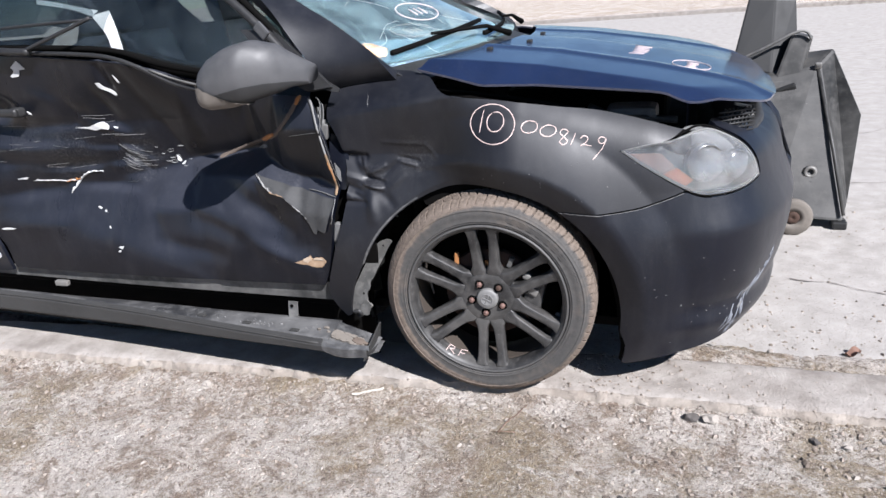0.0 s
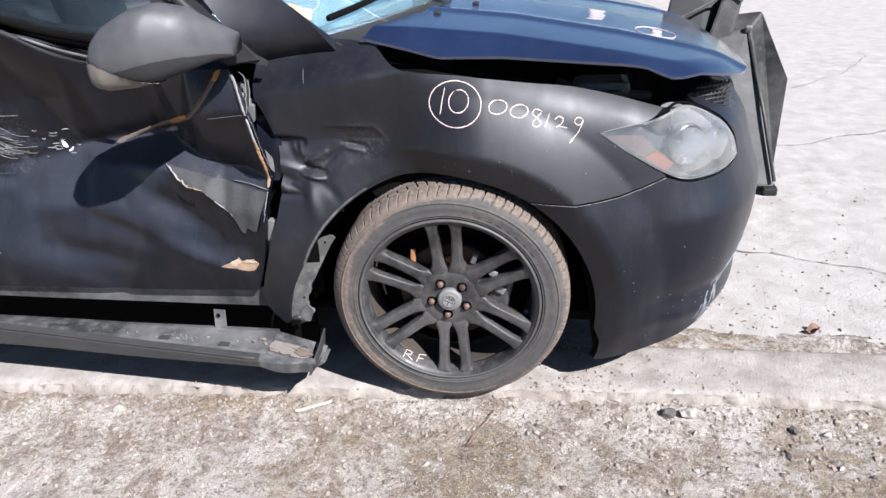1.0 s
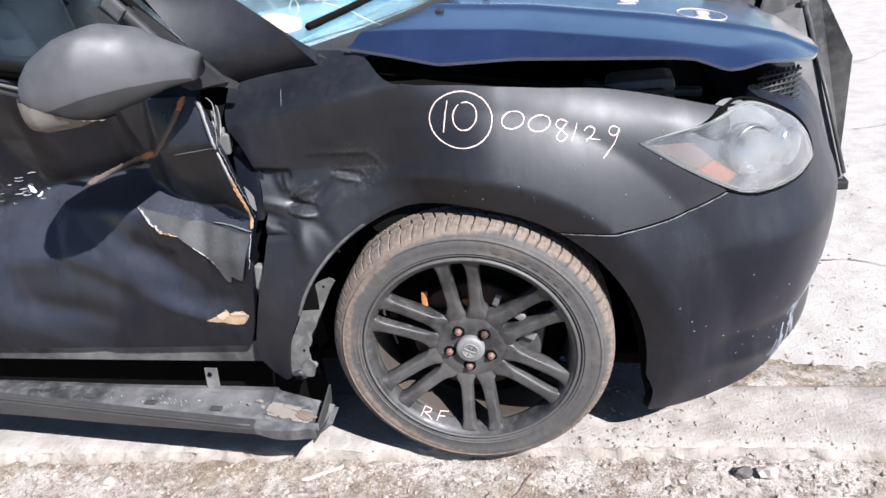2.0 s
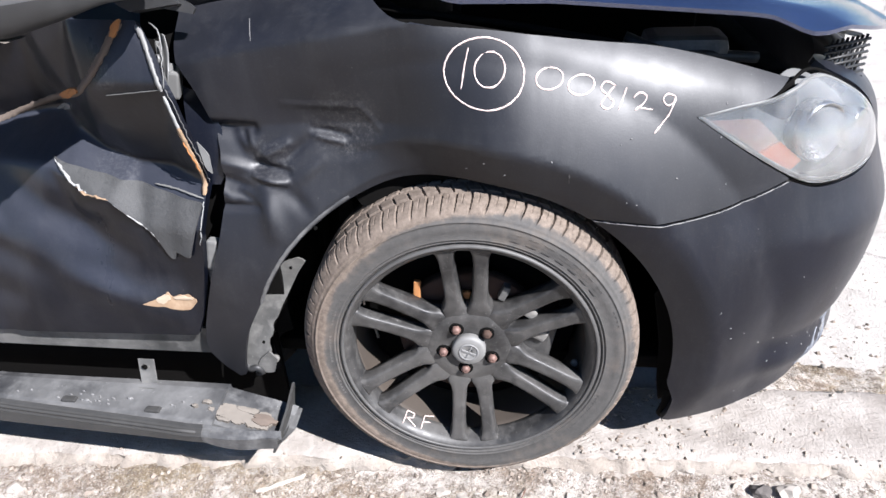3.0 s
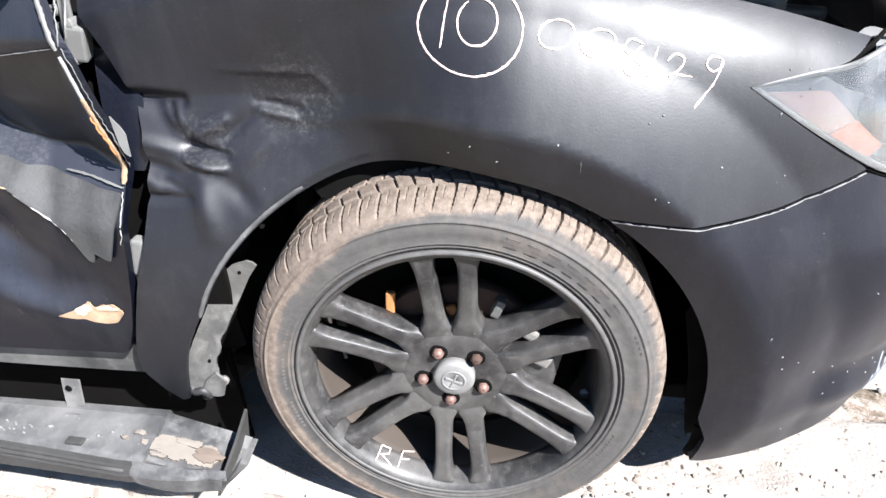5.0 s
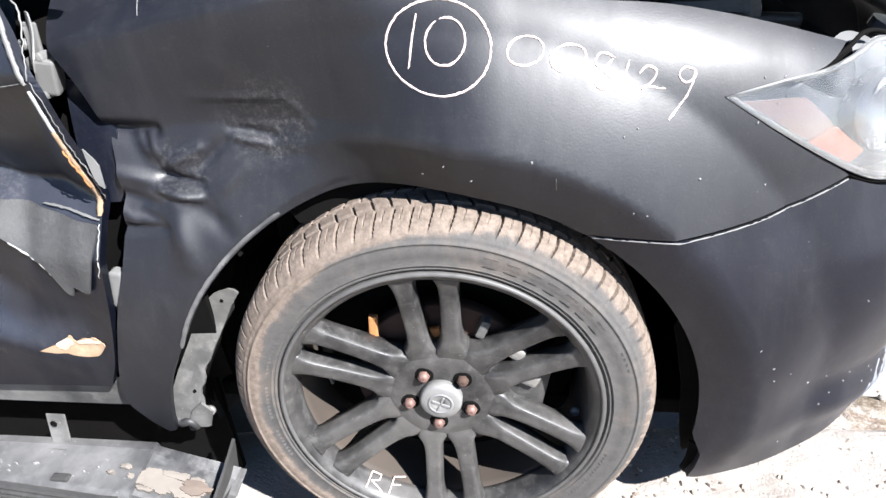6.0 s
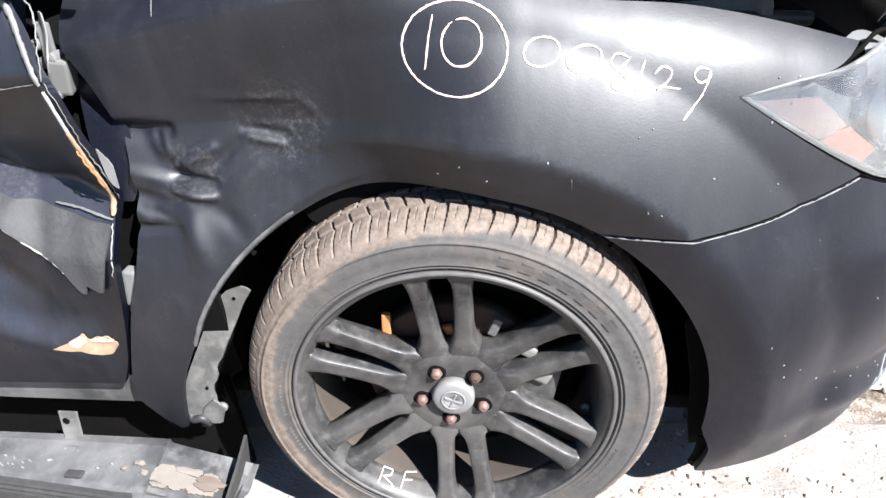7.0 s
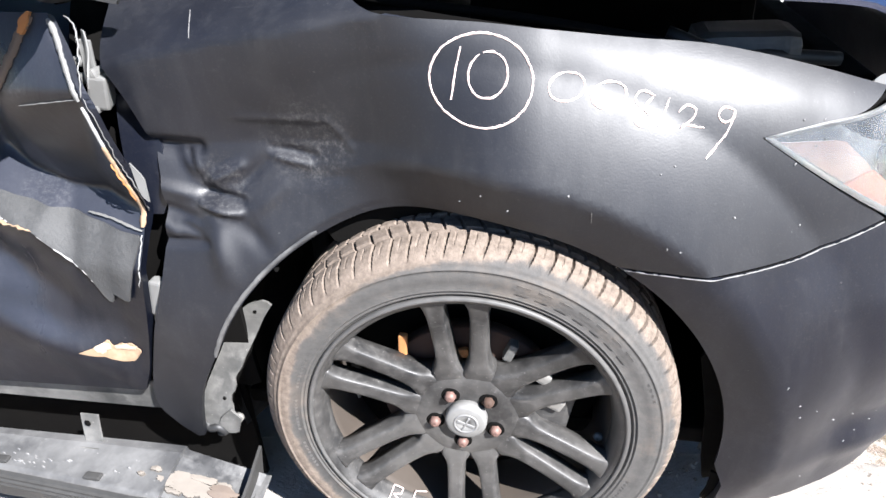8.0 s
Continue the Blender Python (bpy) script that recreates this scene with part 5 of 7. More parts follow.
def curl(line, out, width, seed, mat, label=""):
    """A strip of torn metal that stands out from the door along a line."""
    r = np.random.RandomState(seed)
    L = resample(line, 0.006)
    n = len(L)
    P = door_surface(*L.T)
    taper = np.minimum(1, np.minimum(np.arange(n), np.arange(n)[::-1]) / 3.0 + 0.15)
    wob = out * (0.7 + 0.5 * r.uniform(-1, 1, n)) * taper
    w = width * (0.8 + 0.5 * r.uniform(-1, 1, n)) * taper
    mid, tip = P.copy(), P.copy()
    mid[:, 1] -= wob * 0.7 + 0.004
    mid[:, 2] += w * 0.45
    tip[:, 1] -= wob + 0.002
    tip[:, 2] += w
    base = P.copy()
    base[:, 1] += 0.006
    verts = np.vstack([base, mid, tip, tip + (0, 0.0025, 0), base + (0, 0.003, 0)])
    faces = [(a * n + i, a * n + i + 1, b * n + i + 1, b * n + i) for i in range(n - 1) for a, b in ((0, 1), (1, 2), (2, 3), (3, 4))]
    cpart("torn_edge", (verts, faces), mat, door, label)


curl(spline(TEAR[1:4], 5), 0.008, 0.007, 1, PRIMER, "bent edge of torn metal with pale primer")
curl(spline(TEAR[2:5], 5), 0.010, 0.005, 3, FILLER, "rusty bent edge")
curl(spline(TEAR[4:], 4), 0.005, 0.0022, 2, PRIMER)
curl([(-0.545, 0.598), (-0.50, 0.594), (-0.445, 0.584)], 0.002, 0.0010, 4, BARE)
curl([(-0.570, 0.762), (-0.52, 0.769), (-0.457, 0.778)], 0.001, 0.0008, 5, BARE)


def edge_line(name, line, width, mat, seed, label="", deep=0.0):
    """A thin curled rim of sheet metal along the door's front edge."""
    r = np.random.RandomState(seed)
    L = resample(spline(line, 6), 0.005)
    n = len(L)
    P = door_surface(*L.T) + (0, deep, 0)
    P[:, 1] -= 0.003 + 0.003 * r.uniform(0, 1, n)
    P[:, 0] += 0.0012 * r.uniform(-1, 1, n)
    w = np.array([np.interp(k / (n - 1), np.linspace(0, 1, len(width)), width) for k in range(n)]) * (1 + 0.12 * r.uniform(-1, 1, n))
    cpart(name, tube(P, [float(v) for v in w * 0.33], 6), mat, door, label)


cpart("torn_edge", ribbon(spline([(-0.456, 0.768), (-0.452, 0.735), (-0.449, 0.705), (-0.445, 0.675)], 6), lifted(0.003), 0.0055, 0.0015, 11, 0.25), PRIMER, door, "bare torn door edge")
cpart("torn_edge", ribbon(spline([(-0.449, 0.715), (-0.446, 0.685), (-0.443, 0.650), (-0.442, 0.615), (-0.444, 0.590)], 6), lifted(0.004), 0.0090, 0.0020, 12, 0.25), FILLER, door, "rusty tan torn door edge")
edge_line("torn_edge", [(-0.446, 0.69), (-0.440, 0.655), (-0.438, 0.63)], (0.003, 0.005, 0.003), RUST, 7, "", -0.003)
edge_line("torn_edge", [(-0.453, 0.780), (-0.442, 0.745), (-0.437, 0.705), (-0.432, 0.66), (-0.434, 0.61)], (0.002, 0.002, 0.002, 0.003, 0.002), BARE, 2, "", 0.006)
cpart("torn_edge", ribbon(spline([(-0.496, 0.866), (-0.484, 0.850), (-0.473, 0.825), (-0.463, 0.800), (-0.455, 0.776)], 6), lifted(0.004), 0.0065, 0.0015, 13, 0.3), BARE, door, "door edge torn open to bare metal")
edge_line("torn_edge", [(-0.476, 0.868), (-0.460, 0.855), (-0.455, 0.830), (-0.452, 0.800), (-0.453, 0.780)], (0.003, 0.004, 0.003, 0.003, 0.003), BARE, 4, "", 0.006)
edge_line("torn_edge", [(-0.444, 0.580), (-0.448, 0.555), (-0.455, 0.520), (-0.459, 0.505)], (0.002, 0.0035, 0.003, 0.002), PRIMER, 5)


def crumpled(u, z):
    p = on_body(u, z, -0.030)
    p[..., 1] += 0.007 * np.sin(160 * (u + 0.25 * z)) + 0.004 * np.sin(70 * z)
    return p


cpart("inner_skin", panel(np.array([(-0.481, 0.842), (-0.475, 0.830), (-0.467, 0.850), (-0.459, 0.850), (-0.453, 0.825), (-0.451, 0.800), (-0.455, 0.784), (-0.462, 0.798), (-0.472, 0.822)]), crumpled, 0.004, 0.002), BARE, door, "exposed crumpled inner door metal")
LIFT = lifted(0.0016)
PATCH = [(-0.052, -0.002), (-0.034, 0.004), (-0.022, 0.007), (-0.016, 0.012), (-0.010, 0.012), (-0.004, 0.021), (0.0, 0.017), (0.003, 0.010), (0.010, 0.011), (0.020, 0.0165), (0.026, 0.012), (0.032, 0.0165), (0.040, 0.015),
         (0.042, 0.010), (0.052, 0.006), (0.051, 0.001), (0.046, -0.004), (0.037, -0.015), (0.020, -0.0165), (0.0, -0.013), (-0.012, -0.008), (-0.026, -0.008), (-0.040, -0.005)]
patch = cpart("bare_patch", panel(np.array(PATCH) + (-0.548, 0.382), sunk(LIFT, -0.0015), 0.006, 0.0015), FILLER, door, "jagged patch of tan filler and rust where paint broke off")
cpart("pale_filler", flake(-0.560, 0.388, 0.013, 0.0075, LIFT, 8, 20, 0.0032, 30, 0.3), FILLER_PALE, patch)
cpart("pale_filler", flake(-0.522, 0.391, 0.016, 0.004, LIFT, 9, -4, 0.0032, 30, 0.4), FILLER_PALE, patch)
cpart("bare_patch", flake(-0.690, 0.745, 0.050, 0.007, LIFT, 8, 20, 0.0030, 30, 0.25), RUST, door, "rust along the fold")
cpart("bare_patch", flake(-0.532, 0.862, 0.014, 0.006, LIFT, 9, 52, 0.0030, 24, 0.3), RUST, door)
cpart("bare_patch", flake(-0.745, 0.705, 0.030, 0.006, LIFT, 11, 15, 0.002, 30, 0.3), SCUFF, door)
curl([(-1.664, 0.604), (-1.55, 0.602), (-1.478, 0.601)], 0.005, 0.006, 7, WHITE)
curl([(-1.53, 0.597), (-1.49, 0.600), (-1.460, 0.610)], 0.008, 0.009, 8, RUST)
curl(spline([(-1.510, 0.560), (-1.458, 0.610), (-1.405, 0.632), (-1.365, 0.634)], 4), 0.006, 0.008, 9, WHITE)
CHIPS = [(-1.085, 0.665, 0.006, 0.014, 20), (-1.070, 0.650, 0.010, 0.004, 30), (-1.296, 0.386, 0.011, 0.006, 0), (-1.306, 0.372, 0.006, 0.005, 0), (-1.387, 0.515, 0.010, 0.004, -20), (-1.362, 0.504, 0.005, 0.005, 0),
         (-1.705, 0.613, 0.026, 0.004, 2), (-1.81, 0.433, 0.045, 0.004, 3), (-1.340, 0.452, 0.003, 0.005, 0), (-1.590, 0.842, 0.010, 0.004, -30), (-1.175, 0.940, 0.003, 0.014, 10), (-1.27, 0.782, 0.012, 0.003, -20)]
for shape in ([(-1.566, 1.014), (-1.602, 0.992), (-1.590, 0.988), (-1.593, 0.976), (-1.612, 0.966), (-1.606, 0.961), (-1.575, 0.964), (-1.566, 0.974), (-1.568, 0.984), (-1.536, 0.986)],
              [(-1.256, 0.932), (-1.243, 0.934), (-1.236, 0.920), (-1.215, 0.906), (-1.203, 0.890), (-1.212, 0.888), (-1.232, 0.905), (-1.250, 0.915)],
              [(-1.427, 0.788), (-1.365, 0.788), (-1.330, 0.800), (-1.311, 0.804), (-1.291, 0.791), (-1.291, 0.776), (-1.317, 0.781), (-1.345, 0.775), (-1.373, 0.783)]):
    cpart("paint_chip", panel(np.array(shape), lifted(0.0030), 0.008, 0.0012), WHITE, door, "chip of bared white primer")
for k, (u, z, a, b, t) in enumerate(CHIPS):
    cpart("paint_chip", flake(u, z, a * 0.8, b * 0.8, LIFT, 20 + k, t, 0.0012, 15, 0.55), WHITE, door)
rs = np.random.RandomState(4)
cpart("scuffing", merged([ribbon([(u, z), (u + w, z + rs.uniform(-0.012, 0.012))], lifted(0.0012), rs.uniform(0.0004, 0.0013), 0.0003, k, 0.9)
      for k, (u, z, w) in enumerate(zip(rs.uniform(-1.85, -1.25, 24), rs.normal(0.715, 0.05, 24), rs.uniform(0.03, 0.12, 24)))]), SCUFF, door, "fine grey scrape marks", "stuff")
cpart("scuffing", merged([ribbon(spline([(u, z), (u + 0.5 * w, z - 0.30 * w), (u + w, z - 0.42 * w)], 3), lifted(0.0014), rs.uniform(0.0004, 0.0013), 0.0003, 40 + k, 0.8)
      for k, (u, z, w) in enumerate(zip(rs.normal(-1.262, 0.012, 20), rs.normal(0.700, 0.022, 20), rs.uniform(0.015, 0.075, 20)))]), SCUFF, door, "fine pale scrape marks", "stuff")
cpart("scuffing", merged([ribbon(spline([(u, z), (u + 0.5 * w, z + h), (u + w, z + 0.3 * h)], 3), lifted(0.0012), rs.uniform(0.0006, 0.0024), 0.0004, 80 + k, 0.8)
      for k, (u, z, w, h) in enumerate(zip(rs.normal(-1.105, 0.025, 18), rs.normal(0.668, 0.020, 18), rs.uniform(0.006, 0.022, 18), rs.uniform(-0.004, 0.002, 18)))]), PRIMER, door, "fine pale scrape marks", "stuff")
RUB = [(-0.93, 0.668), (-0.83, 0.700), (-0.76, 0.722), (-0.69, 0.742), (-0.62, 0.770), (-0.57, 0.815), (-0.535, 0.858), (-0.522, 0.870)]
cpart("rubbed_fold", ribbon(spline(RUB, 6), lifted(0.0014), 0.011, 0.0006, 5, 0.22), WORN_BROWN, door, "fold rubbed to brown and grey")
# door handle and its recess
grip = cpart("door_handle", box(0, 0, 0, 0.300, 0.020, 0.028, 0.009, pose(-1.752, 0.028, 0.852, 8, 1.5, 0), True), PLASTIC, door, "black pull handle over a dished recess")
for x, w in ((-1.880, 0.050), (-1.624, 0.042)):
    cpart("handle_mount", box(0, 0, 0, w, 0.040, 0.032, 0.008, pose(x, 0.048, 0.850 - 0.02 * (x + 1.752), 0, 0, 0), True), PLASTIC, grip)

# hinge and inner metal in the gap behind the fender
# Near-black sheet for the shade in the gap behind the door.
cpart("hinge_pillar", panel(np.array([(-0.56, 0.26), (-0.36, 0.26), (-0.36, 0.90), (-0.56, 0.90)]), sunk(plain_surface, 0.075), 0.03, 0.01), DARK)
pillar = cpart("pillar_strip", panel(np.array([(-0.462, 0.60), (-0.415, 0.60), (-0.405, 0.69), (-0.43, 0.745), (-0.47, 0.76)]), sunk(plain_surface, 0.045), 0.02, 0.006), PAINT)
hinge = cpart("door_hinge", box(0, 0, 0, 0.026, 0.03, 0.046, 0.004, pose(-0.476, 0.075, 0.770, 8, 12, 15)), BARE, label="bare grey metal door hinge")
cpart("hinge_arm", box(0, 0, 0, 0.040, 0.024, 0.014, 0.005, pose(-0.486, 0.07, 0.789, 0, -18, 0)), BARE, hinge)
cpart("hinge_foot", box(0, 0, 0, 0.034, 0.024, 0.012, 0.005, pose(-0.495, 0.07, 0.749, 0, 8, 0)), BARE, hinge)
cpart("hinge_bolt", lathe([(0.0005, -0.010), (0.006, -0.010), (0.0075, -0.008), (0.0075, 0.004), (0.0005, 0.004)], 6, (-0.481, 0.062, 0.812)), BARE, hinge)
cpart("hinge_plate", box(0, 0, 0, 0.018, 0.006, 0.045, 0.003, pose(-0.484, 0.078, 0.812, 0, 6, 0)), BARE, hinge)
cpart("pale_bracket", panel(np.array([(-0.436, 0.684), (-0.418, 0.665), (-0.416, 0.632), (-0.426, 0.640)]), sunk(plain_surface, 0.012), 0.01, 0.003), BARE, door)
cpart("pale_bracket", box(0, 0, 0, 0.02, 0.02, 0.06, 0.004, pose(-0.452, 0.03, 0.475, 0, 10, 0)), BARE, door)

# wheel-well: inner flange, liner, braces
def brace_surface(u, z):
    """The inner flange: close behind the fender at its foot, deeper in the arch above."""
    return np.stack([u, 0.036 + 0.052 * smooth01(z, 0.225, 0.40), z], -1)


cpart("arch_brace", panel(np.array([(-0.334, 0.433), (-0.322, 0.437), (-0.309, 0.430), (-0.328, 0.404), (-0.341, 0.381), (-0.354, 0.358), (-0.367, 0.335), (-0.374, 0.318), (-0.386, 0.304), (-0.383, 0.287), (-0.395, 0.272), (-0.389, 0.250), (-0.402, 0.230),
      (-0.424, 0.202), (-0.446, 0.218), (-0.446, 0.262), (-0.432, 0.297), (-0.404, 0.354), (-0.380, 0.395), (-0.366, 0.414), (-0.350, 0.428)]), brace_surface, 0.010, 0.004),
      DUSTY_METAL, fender, "dusty bare inner arch flange")
cpart("arch_brace_foot", panel(np.array([(-0.430, 0.205), (-0.395, 0.195), (-0.380, 0.235), (-0.392, 0.255), (-0.41, 0.24)]), sunk(fender_surface, 0.012), 0.008, 0.004), DUSTY_METAL, fender)
cpart("clip", lathe([(0.005, -0.003), (0.008, -0.003), (0.0085, 0.003), (0.005, 0.003)], 14, (-0.388, 0.045, 0.230)), CAST, fender)
# Raised near-black spots paint in the shade of open screw holes.
for u, z in ((-0.257, 0.530), (-0.340, 0.415), (-0.404, 0.270)):
    cpart("screw_hole_shade", flake(u, z, 0.0030, 0.0030, (brace_surface if u < -0.29 else fender_surface), 2, 0, 0.0012, 10, 0.05), DARK, fender)


def liner_shape():
    a = np.radians(np.linspace(-8, 192, 40))
    ys = np.linspace(0.100, 0.52, 8)
    verts = [(-0.015 + (0.405 + 0.015 * math.sin(7 * y * 4)) * math.cos(t), y + 0.07 * max(0.0, math.cos(t)) ** 2 * (y < 0.4), 0.24 + 0.405 * math.sin(t)) for t in a for y in ys]
    faces = [(i * 8 + k, i * 8 + k + 1, i * 8 + 9 + k, i * 8 + 8 + k) for i in range(39) for k in range(7)]
    return verts, faces


cpart("wheel_liner", liner_shape(), FELT)
# Near-black pieces stand for the shade deep in the arch.
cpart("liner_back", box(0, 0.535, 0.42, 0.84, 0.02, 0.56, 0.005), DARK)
cpart("liner_strip", panel(np.array([(0.350, 0.40), (0.385, 0.30), (0.392, 0.20), (0.385, 0.11), (0.368, 0.105), (0.358, 0.16), (0.350, 0.26), (0.325, 0.38)]), sunk(bumper_surface, 0.050), 0.012, 0.004), DARK, bumper)
cpart("bumper_return", panel(np.array([(0.366, 0.170), (0.385, 0.165), (0.388, 0.110), (0.385, 0.082), (0.372, 0.084), (0.362, 0.10), (0.366, 0.13)]), sunk(bumper_surface, 0.014), 0.008, 0.004), DARK, bumper)

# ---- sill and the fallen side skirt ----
# Sill in near-black: the shade above the skirt is put into its colour.
cpart("sill", merged([tube([(x, 0.155, 0.225) for x in (-2.35, -1.6, -1.0, -0.5, -0.42)], 0.06, 16)]), DARK, label="body sill coloured near-black for the shade above the skirt")
# Black-painted sill given a pale grey for the light falling on it.
cpart("lit_sill_lip", panel(np.array([(-2.3, 0.232), (-0.50, 0.246), (-0.45, 0.252), (-0.46, 0.304), (-0.52, 0.312), (-2.3, 0.268)]), sunk(plain_surface, 0.018), 0.02, 0.006), DUSTY_METAL)
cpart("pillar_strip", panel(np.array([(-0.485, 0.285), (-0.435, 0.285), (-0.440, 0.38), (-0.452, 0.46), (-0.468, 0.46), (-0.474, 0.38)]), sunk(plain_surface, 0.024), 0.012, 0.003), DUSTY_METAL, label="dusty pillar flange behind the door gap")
# Added black plate that stands in for the shade above the skirt.
cpart("shade_plate", box(-1.36, 0.118, 0.145, 1.90, 0.012, 0.25, 0.003), DARK)
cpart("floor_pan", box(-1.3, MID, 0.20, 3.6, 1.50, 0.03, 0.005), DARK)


def skirt_section(x):
    """One cut through the side skirt: (y, z) round its outline. It lies flat at the front end and hangs upright further back."""
    k = min(max((x + 0.52) / -1.10, 0.0), 1.0)
    k = k * (1.25 - 0.25 * k)
    mix = lambda a, b: (a[0] + (b[0] - a[0]) * k, a[1] + (b[1] - a[1]) * k + 0.0015 * math.sin(9 * x))
    return [mix((0.010, 0.187), (0.002, 0.192)), mix((-0.008, 0.190), (-0.010, 0.197)), mix((-0.078, 0.176), (-0.030, 0.208)), mix((-0.086, 0.172), (-0.038, 0.206)), mix((-0.089, 0.166), (-0.042, 0.201)),
            mix((-0.097, 0.164), (-0.048, 0.198)), mix((-0.101, 0.157), (-0.052, 0.190)), mix((-0.099, 0.142), (-0.054, 0.142)), mix((-0.090, 0.134), (-0.046, 0.132)), mix((-0.02, 0.124), (-0.012, 0.132)), mix((0.025, 0.130), (0.0, 0.140))]


def skirt_shape():
    xs = np.concatenate([np.linspace(-2.25, -0.56, 60), np.linspace(-0.54, -0.475, 5)])
    verts, faces = [], []
    for x in xs:
        verts += [(x, y, z) for y, z in skirt_section(x)]
    m = 11
    for i in range(len(xs) - 1):
        for k in range(m):
            faces.append((i * m + k, i * m + (k + 1) % m, i * m + m + (k + 1) % m, i * m + m + k))
    faces += [tuple(range(m)), tuple(range((len(xs) - 1) * m, len(xs) * m))[::-1]]
    return verts, faces, False


skirt = cpart("side_skirt", skirt_shape(), SKIRT, label="broken black side skirt hanging off the sill")


def ruled_flat(top, low, thick=0.005):
    """A thin upright plate between two lines."""
    n = len(top)
    v = [tuple(p) for p in top] + [tuple(p) for p in low]
    v += [(x + thick, y, z) for x, y, z in v]
    f = [(i, i + 1, n + i + 1, n + i) for i in range(n - 1)] + [(2 * n + i + 1, 2 * n + i, 3 * n + i, 3 * n + i + 1) for i in range(n - 1)]
    f += [(i, 2 * n + i, 2 * n + i + 1, i + 1) for i in range(n - 1)] + [(n + i + 1, 3 * n + i + 1, 3 * n + i, n + i) for i in range(n - 1)]
    f += [(0, n, 3 * n, 2 * n), (n - 1, 3 * n - 1, 4 * n - 1, 2 * n - 1)]
    return v, f, False


def skirt_end():
    """The crumpled front end of the skirt."""
    xs = np.linspace(-0.500, -0.348, 20)
    verts, faces = [], []
    m = 11
    for i, x in enumerate(xs):
        s = i / 19
        sec = skirt_section(min(x, -0.42))
        bulge = 0.004 * math.sin(math.pi * min(s * 1.3, 1.0)) - 0.012 * s
        for k, (y, z) in enumerate(sec):
            dy = -bulge if 2 <= k <= 8 else 0.0
            dz = -0.012 * s + 0.006 * s * math.sin(3 * k + 2 * s) - (0.040 * s if k < 3 else 0)
            dx = 0.006 * s * math.cos(1.3 * k)
            if k in (7, 8):
                dz -= 0.012 * math.sin(math.pi * s)
            verts.append((x + dx, y + dy, z + dz))
    for i in range(19):
        for k in range(m - 1):
            faces.append((i * m + k, i * m + k + 1, i * m + m + k + 1, i * m + m + k))
    return verts, faces, False


cpart("end_flap", ruled_flat([(-0.356, 0.03, 0.185), (-0.350, -0.03, 0.172), (-0.352, -0.085, 0.150)], [(-0.366, 0.03, 0.118), (-0.362, -0.03, 0.112), (-0.366, -0.086, 0.112)]), SKIRT_RIB, skirt, "upright broken end flap")
tip = cpart("skirt_end", skirt_end(), SKIRT, skirt, "crumpled skirt end with worn cream patches")


def skirt_top(u, v):
    """u along the car, v across the skirt's upper face from its front edge."""
    u, v = np.asarray(u, float), np.asarray(v, float)
    out = []
    for x, t in zip(u.ravel(), v.ravel()):
        sec = skirt_section(min(x, -0.42))
        s = np.clip((x + 0.50) / 0.152, 0, 1)
        b = (0.004 * math.sin(math.pi * min(s * 1.3, 1.0)) - 0.012 * s) * (1 - t)
        out.append((x, sec[2][0] + (sec[1][0] - sec[2][0]) * t - b, sec[2][1] + (sec[1][1] - sec[2][1]) * t - 0.05 * s + 0.002))
    return np.array(out)


for k, (u, v, a, b) in enumerate([(-0.445, 0.42, 0.034, 0.22), (-0.405, 0.30, 0.028, 0.17), (-0.478, 0.34, 0.014, 0.10), (-0.425, 0.62, 0.020, 0.09), (-0.500, 0.52, 0.009, 0.06), (-0.462, 0.16, 0.012, 0.05), (-0.392, 0.58, 0.012, 0.10), (-0.520, 0.36, 0.006, 0.04)]):
    cpart("worn_patch", flake(u, v, a, b, skirt_top, 80 + k, 0, 0.0025 + 0.0004 * k, 72, 0.38), CREAM, skirt)
cpart("worn_patch", flake(-0.392, 0.42, 0.022, 0.17, skirt_top, 90, 0, 0.0062, 50, 0.38), WORN_BROWN, skirt)
rs = np.random.RandomState(9)
cpart("worn_specks", merged([flake(-0.72 + rs.normal(0, 0.09), rs.uniform(0.1, 0.55), rs.uniform(0.0012, 0.0045), rs.uniform(0.006, 0.022), skirt_top, 200 + k, 0, 0.0015, 8) for k in range(26)]), SCUFF, skirt, "pale worn specks", "stuff")
brk = cpart("bracket", box(0, 0, 0, 0.034, 0.003, 0.056, 0.001, pose(-0.640, 0.003, 0.214, -12, 0, 0)), DUSTY_METAL, skirt, "small bare metal mounting bracket")
cpart("bracket_foot", box(0, 0, 0, 0.034, 0.022, 0.004, 0.001, pose(-0.638, -0.009, 0.1865, -12, 0, 0)), DUSTY_METAL, brk)
# Near-black disc stands for the shade in the bracket's hole.
cpart("bracket_hole_shade", lathe([(0.0005, -0.0006), (0.0058, -0.0006), (0.0058, 0.0006), (0.0005, 0.0006)], 12, (-0.640, -0.0015, 0.230)), DARK, brk)
for x in (-0.60, -0.78, -0.96):
    c = skirt_top(np.array([x]), np.array([0.02]))[0]
    cpart("clip_slot", box(0, 0, 0, 0.030, 0.014, 0.007, 0.003, pose(c[0], c[1] + 0.006, c[2])), SKIRT_RIB, skirt)
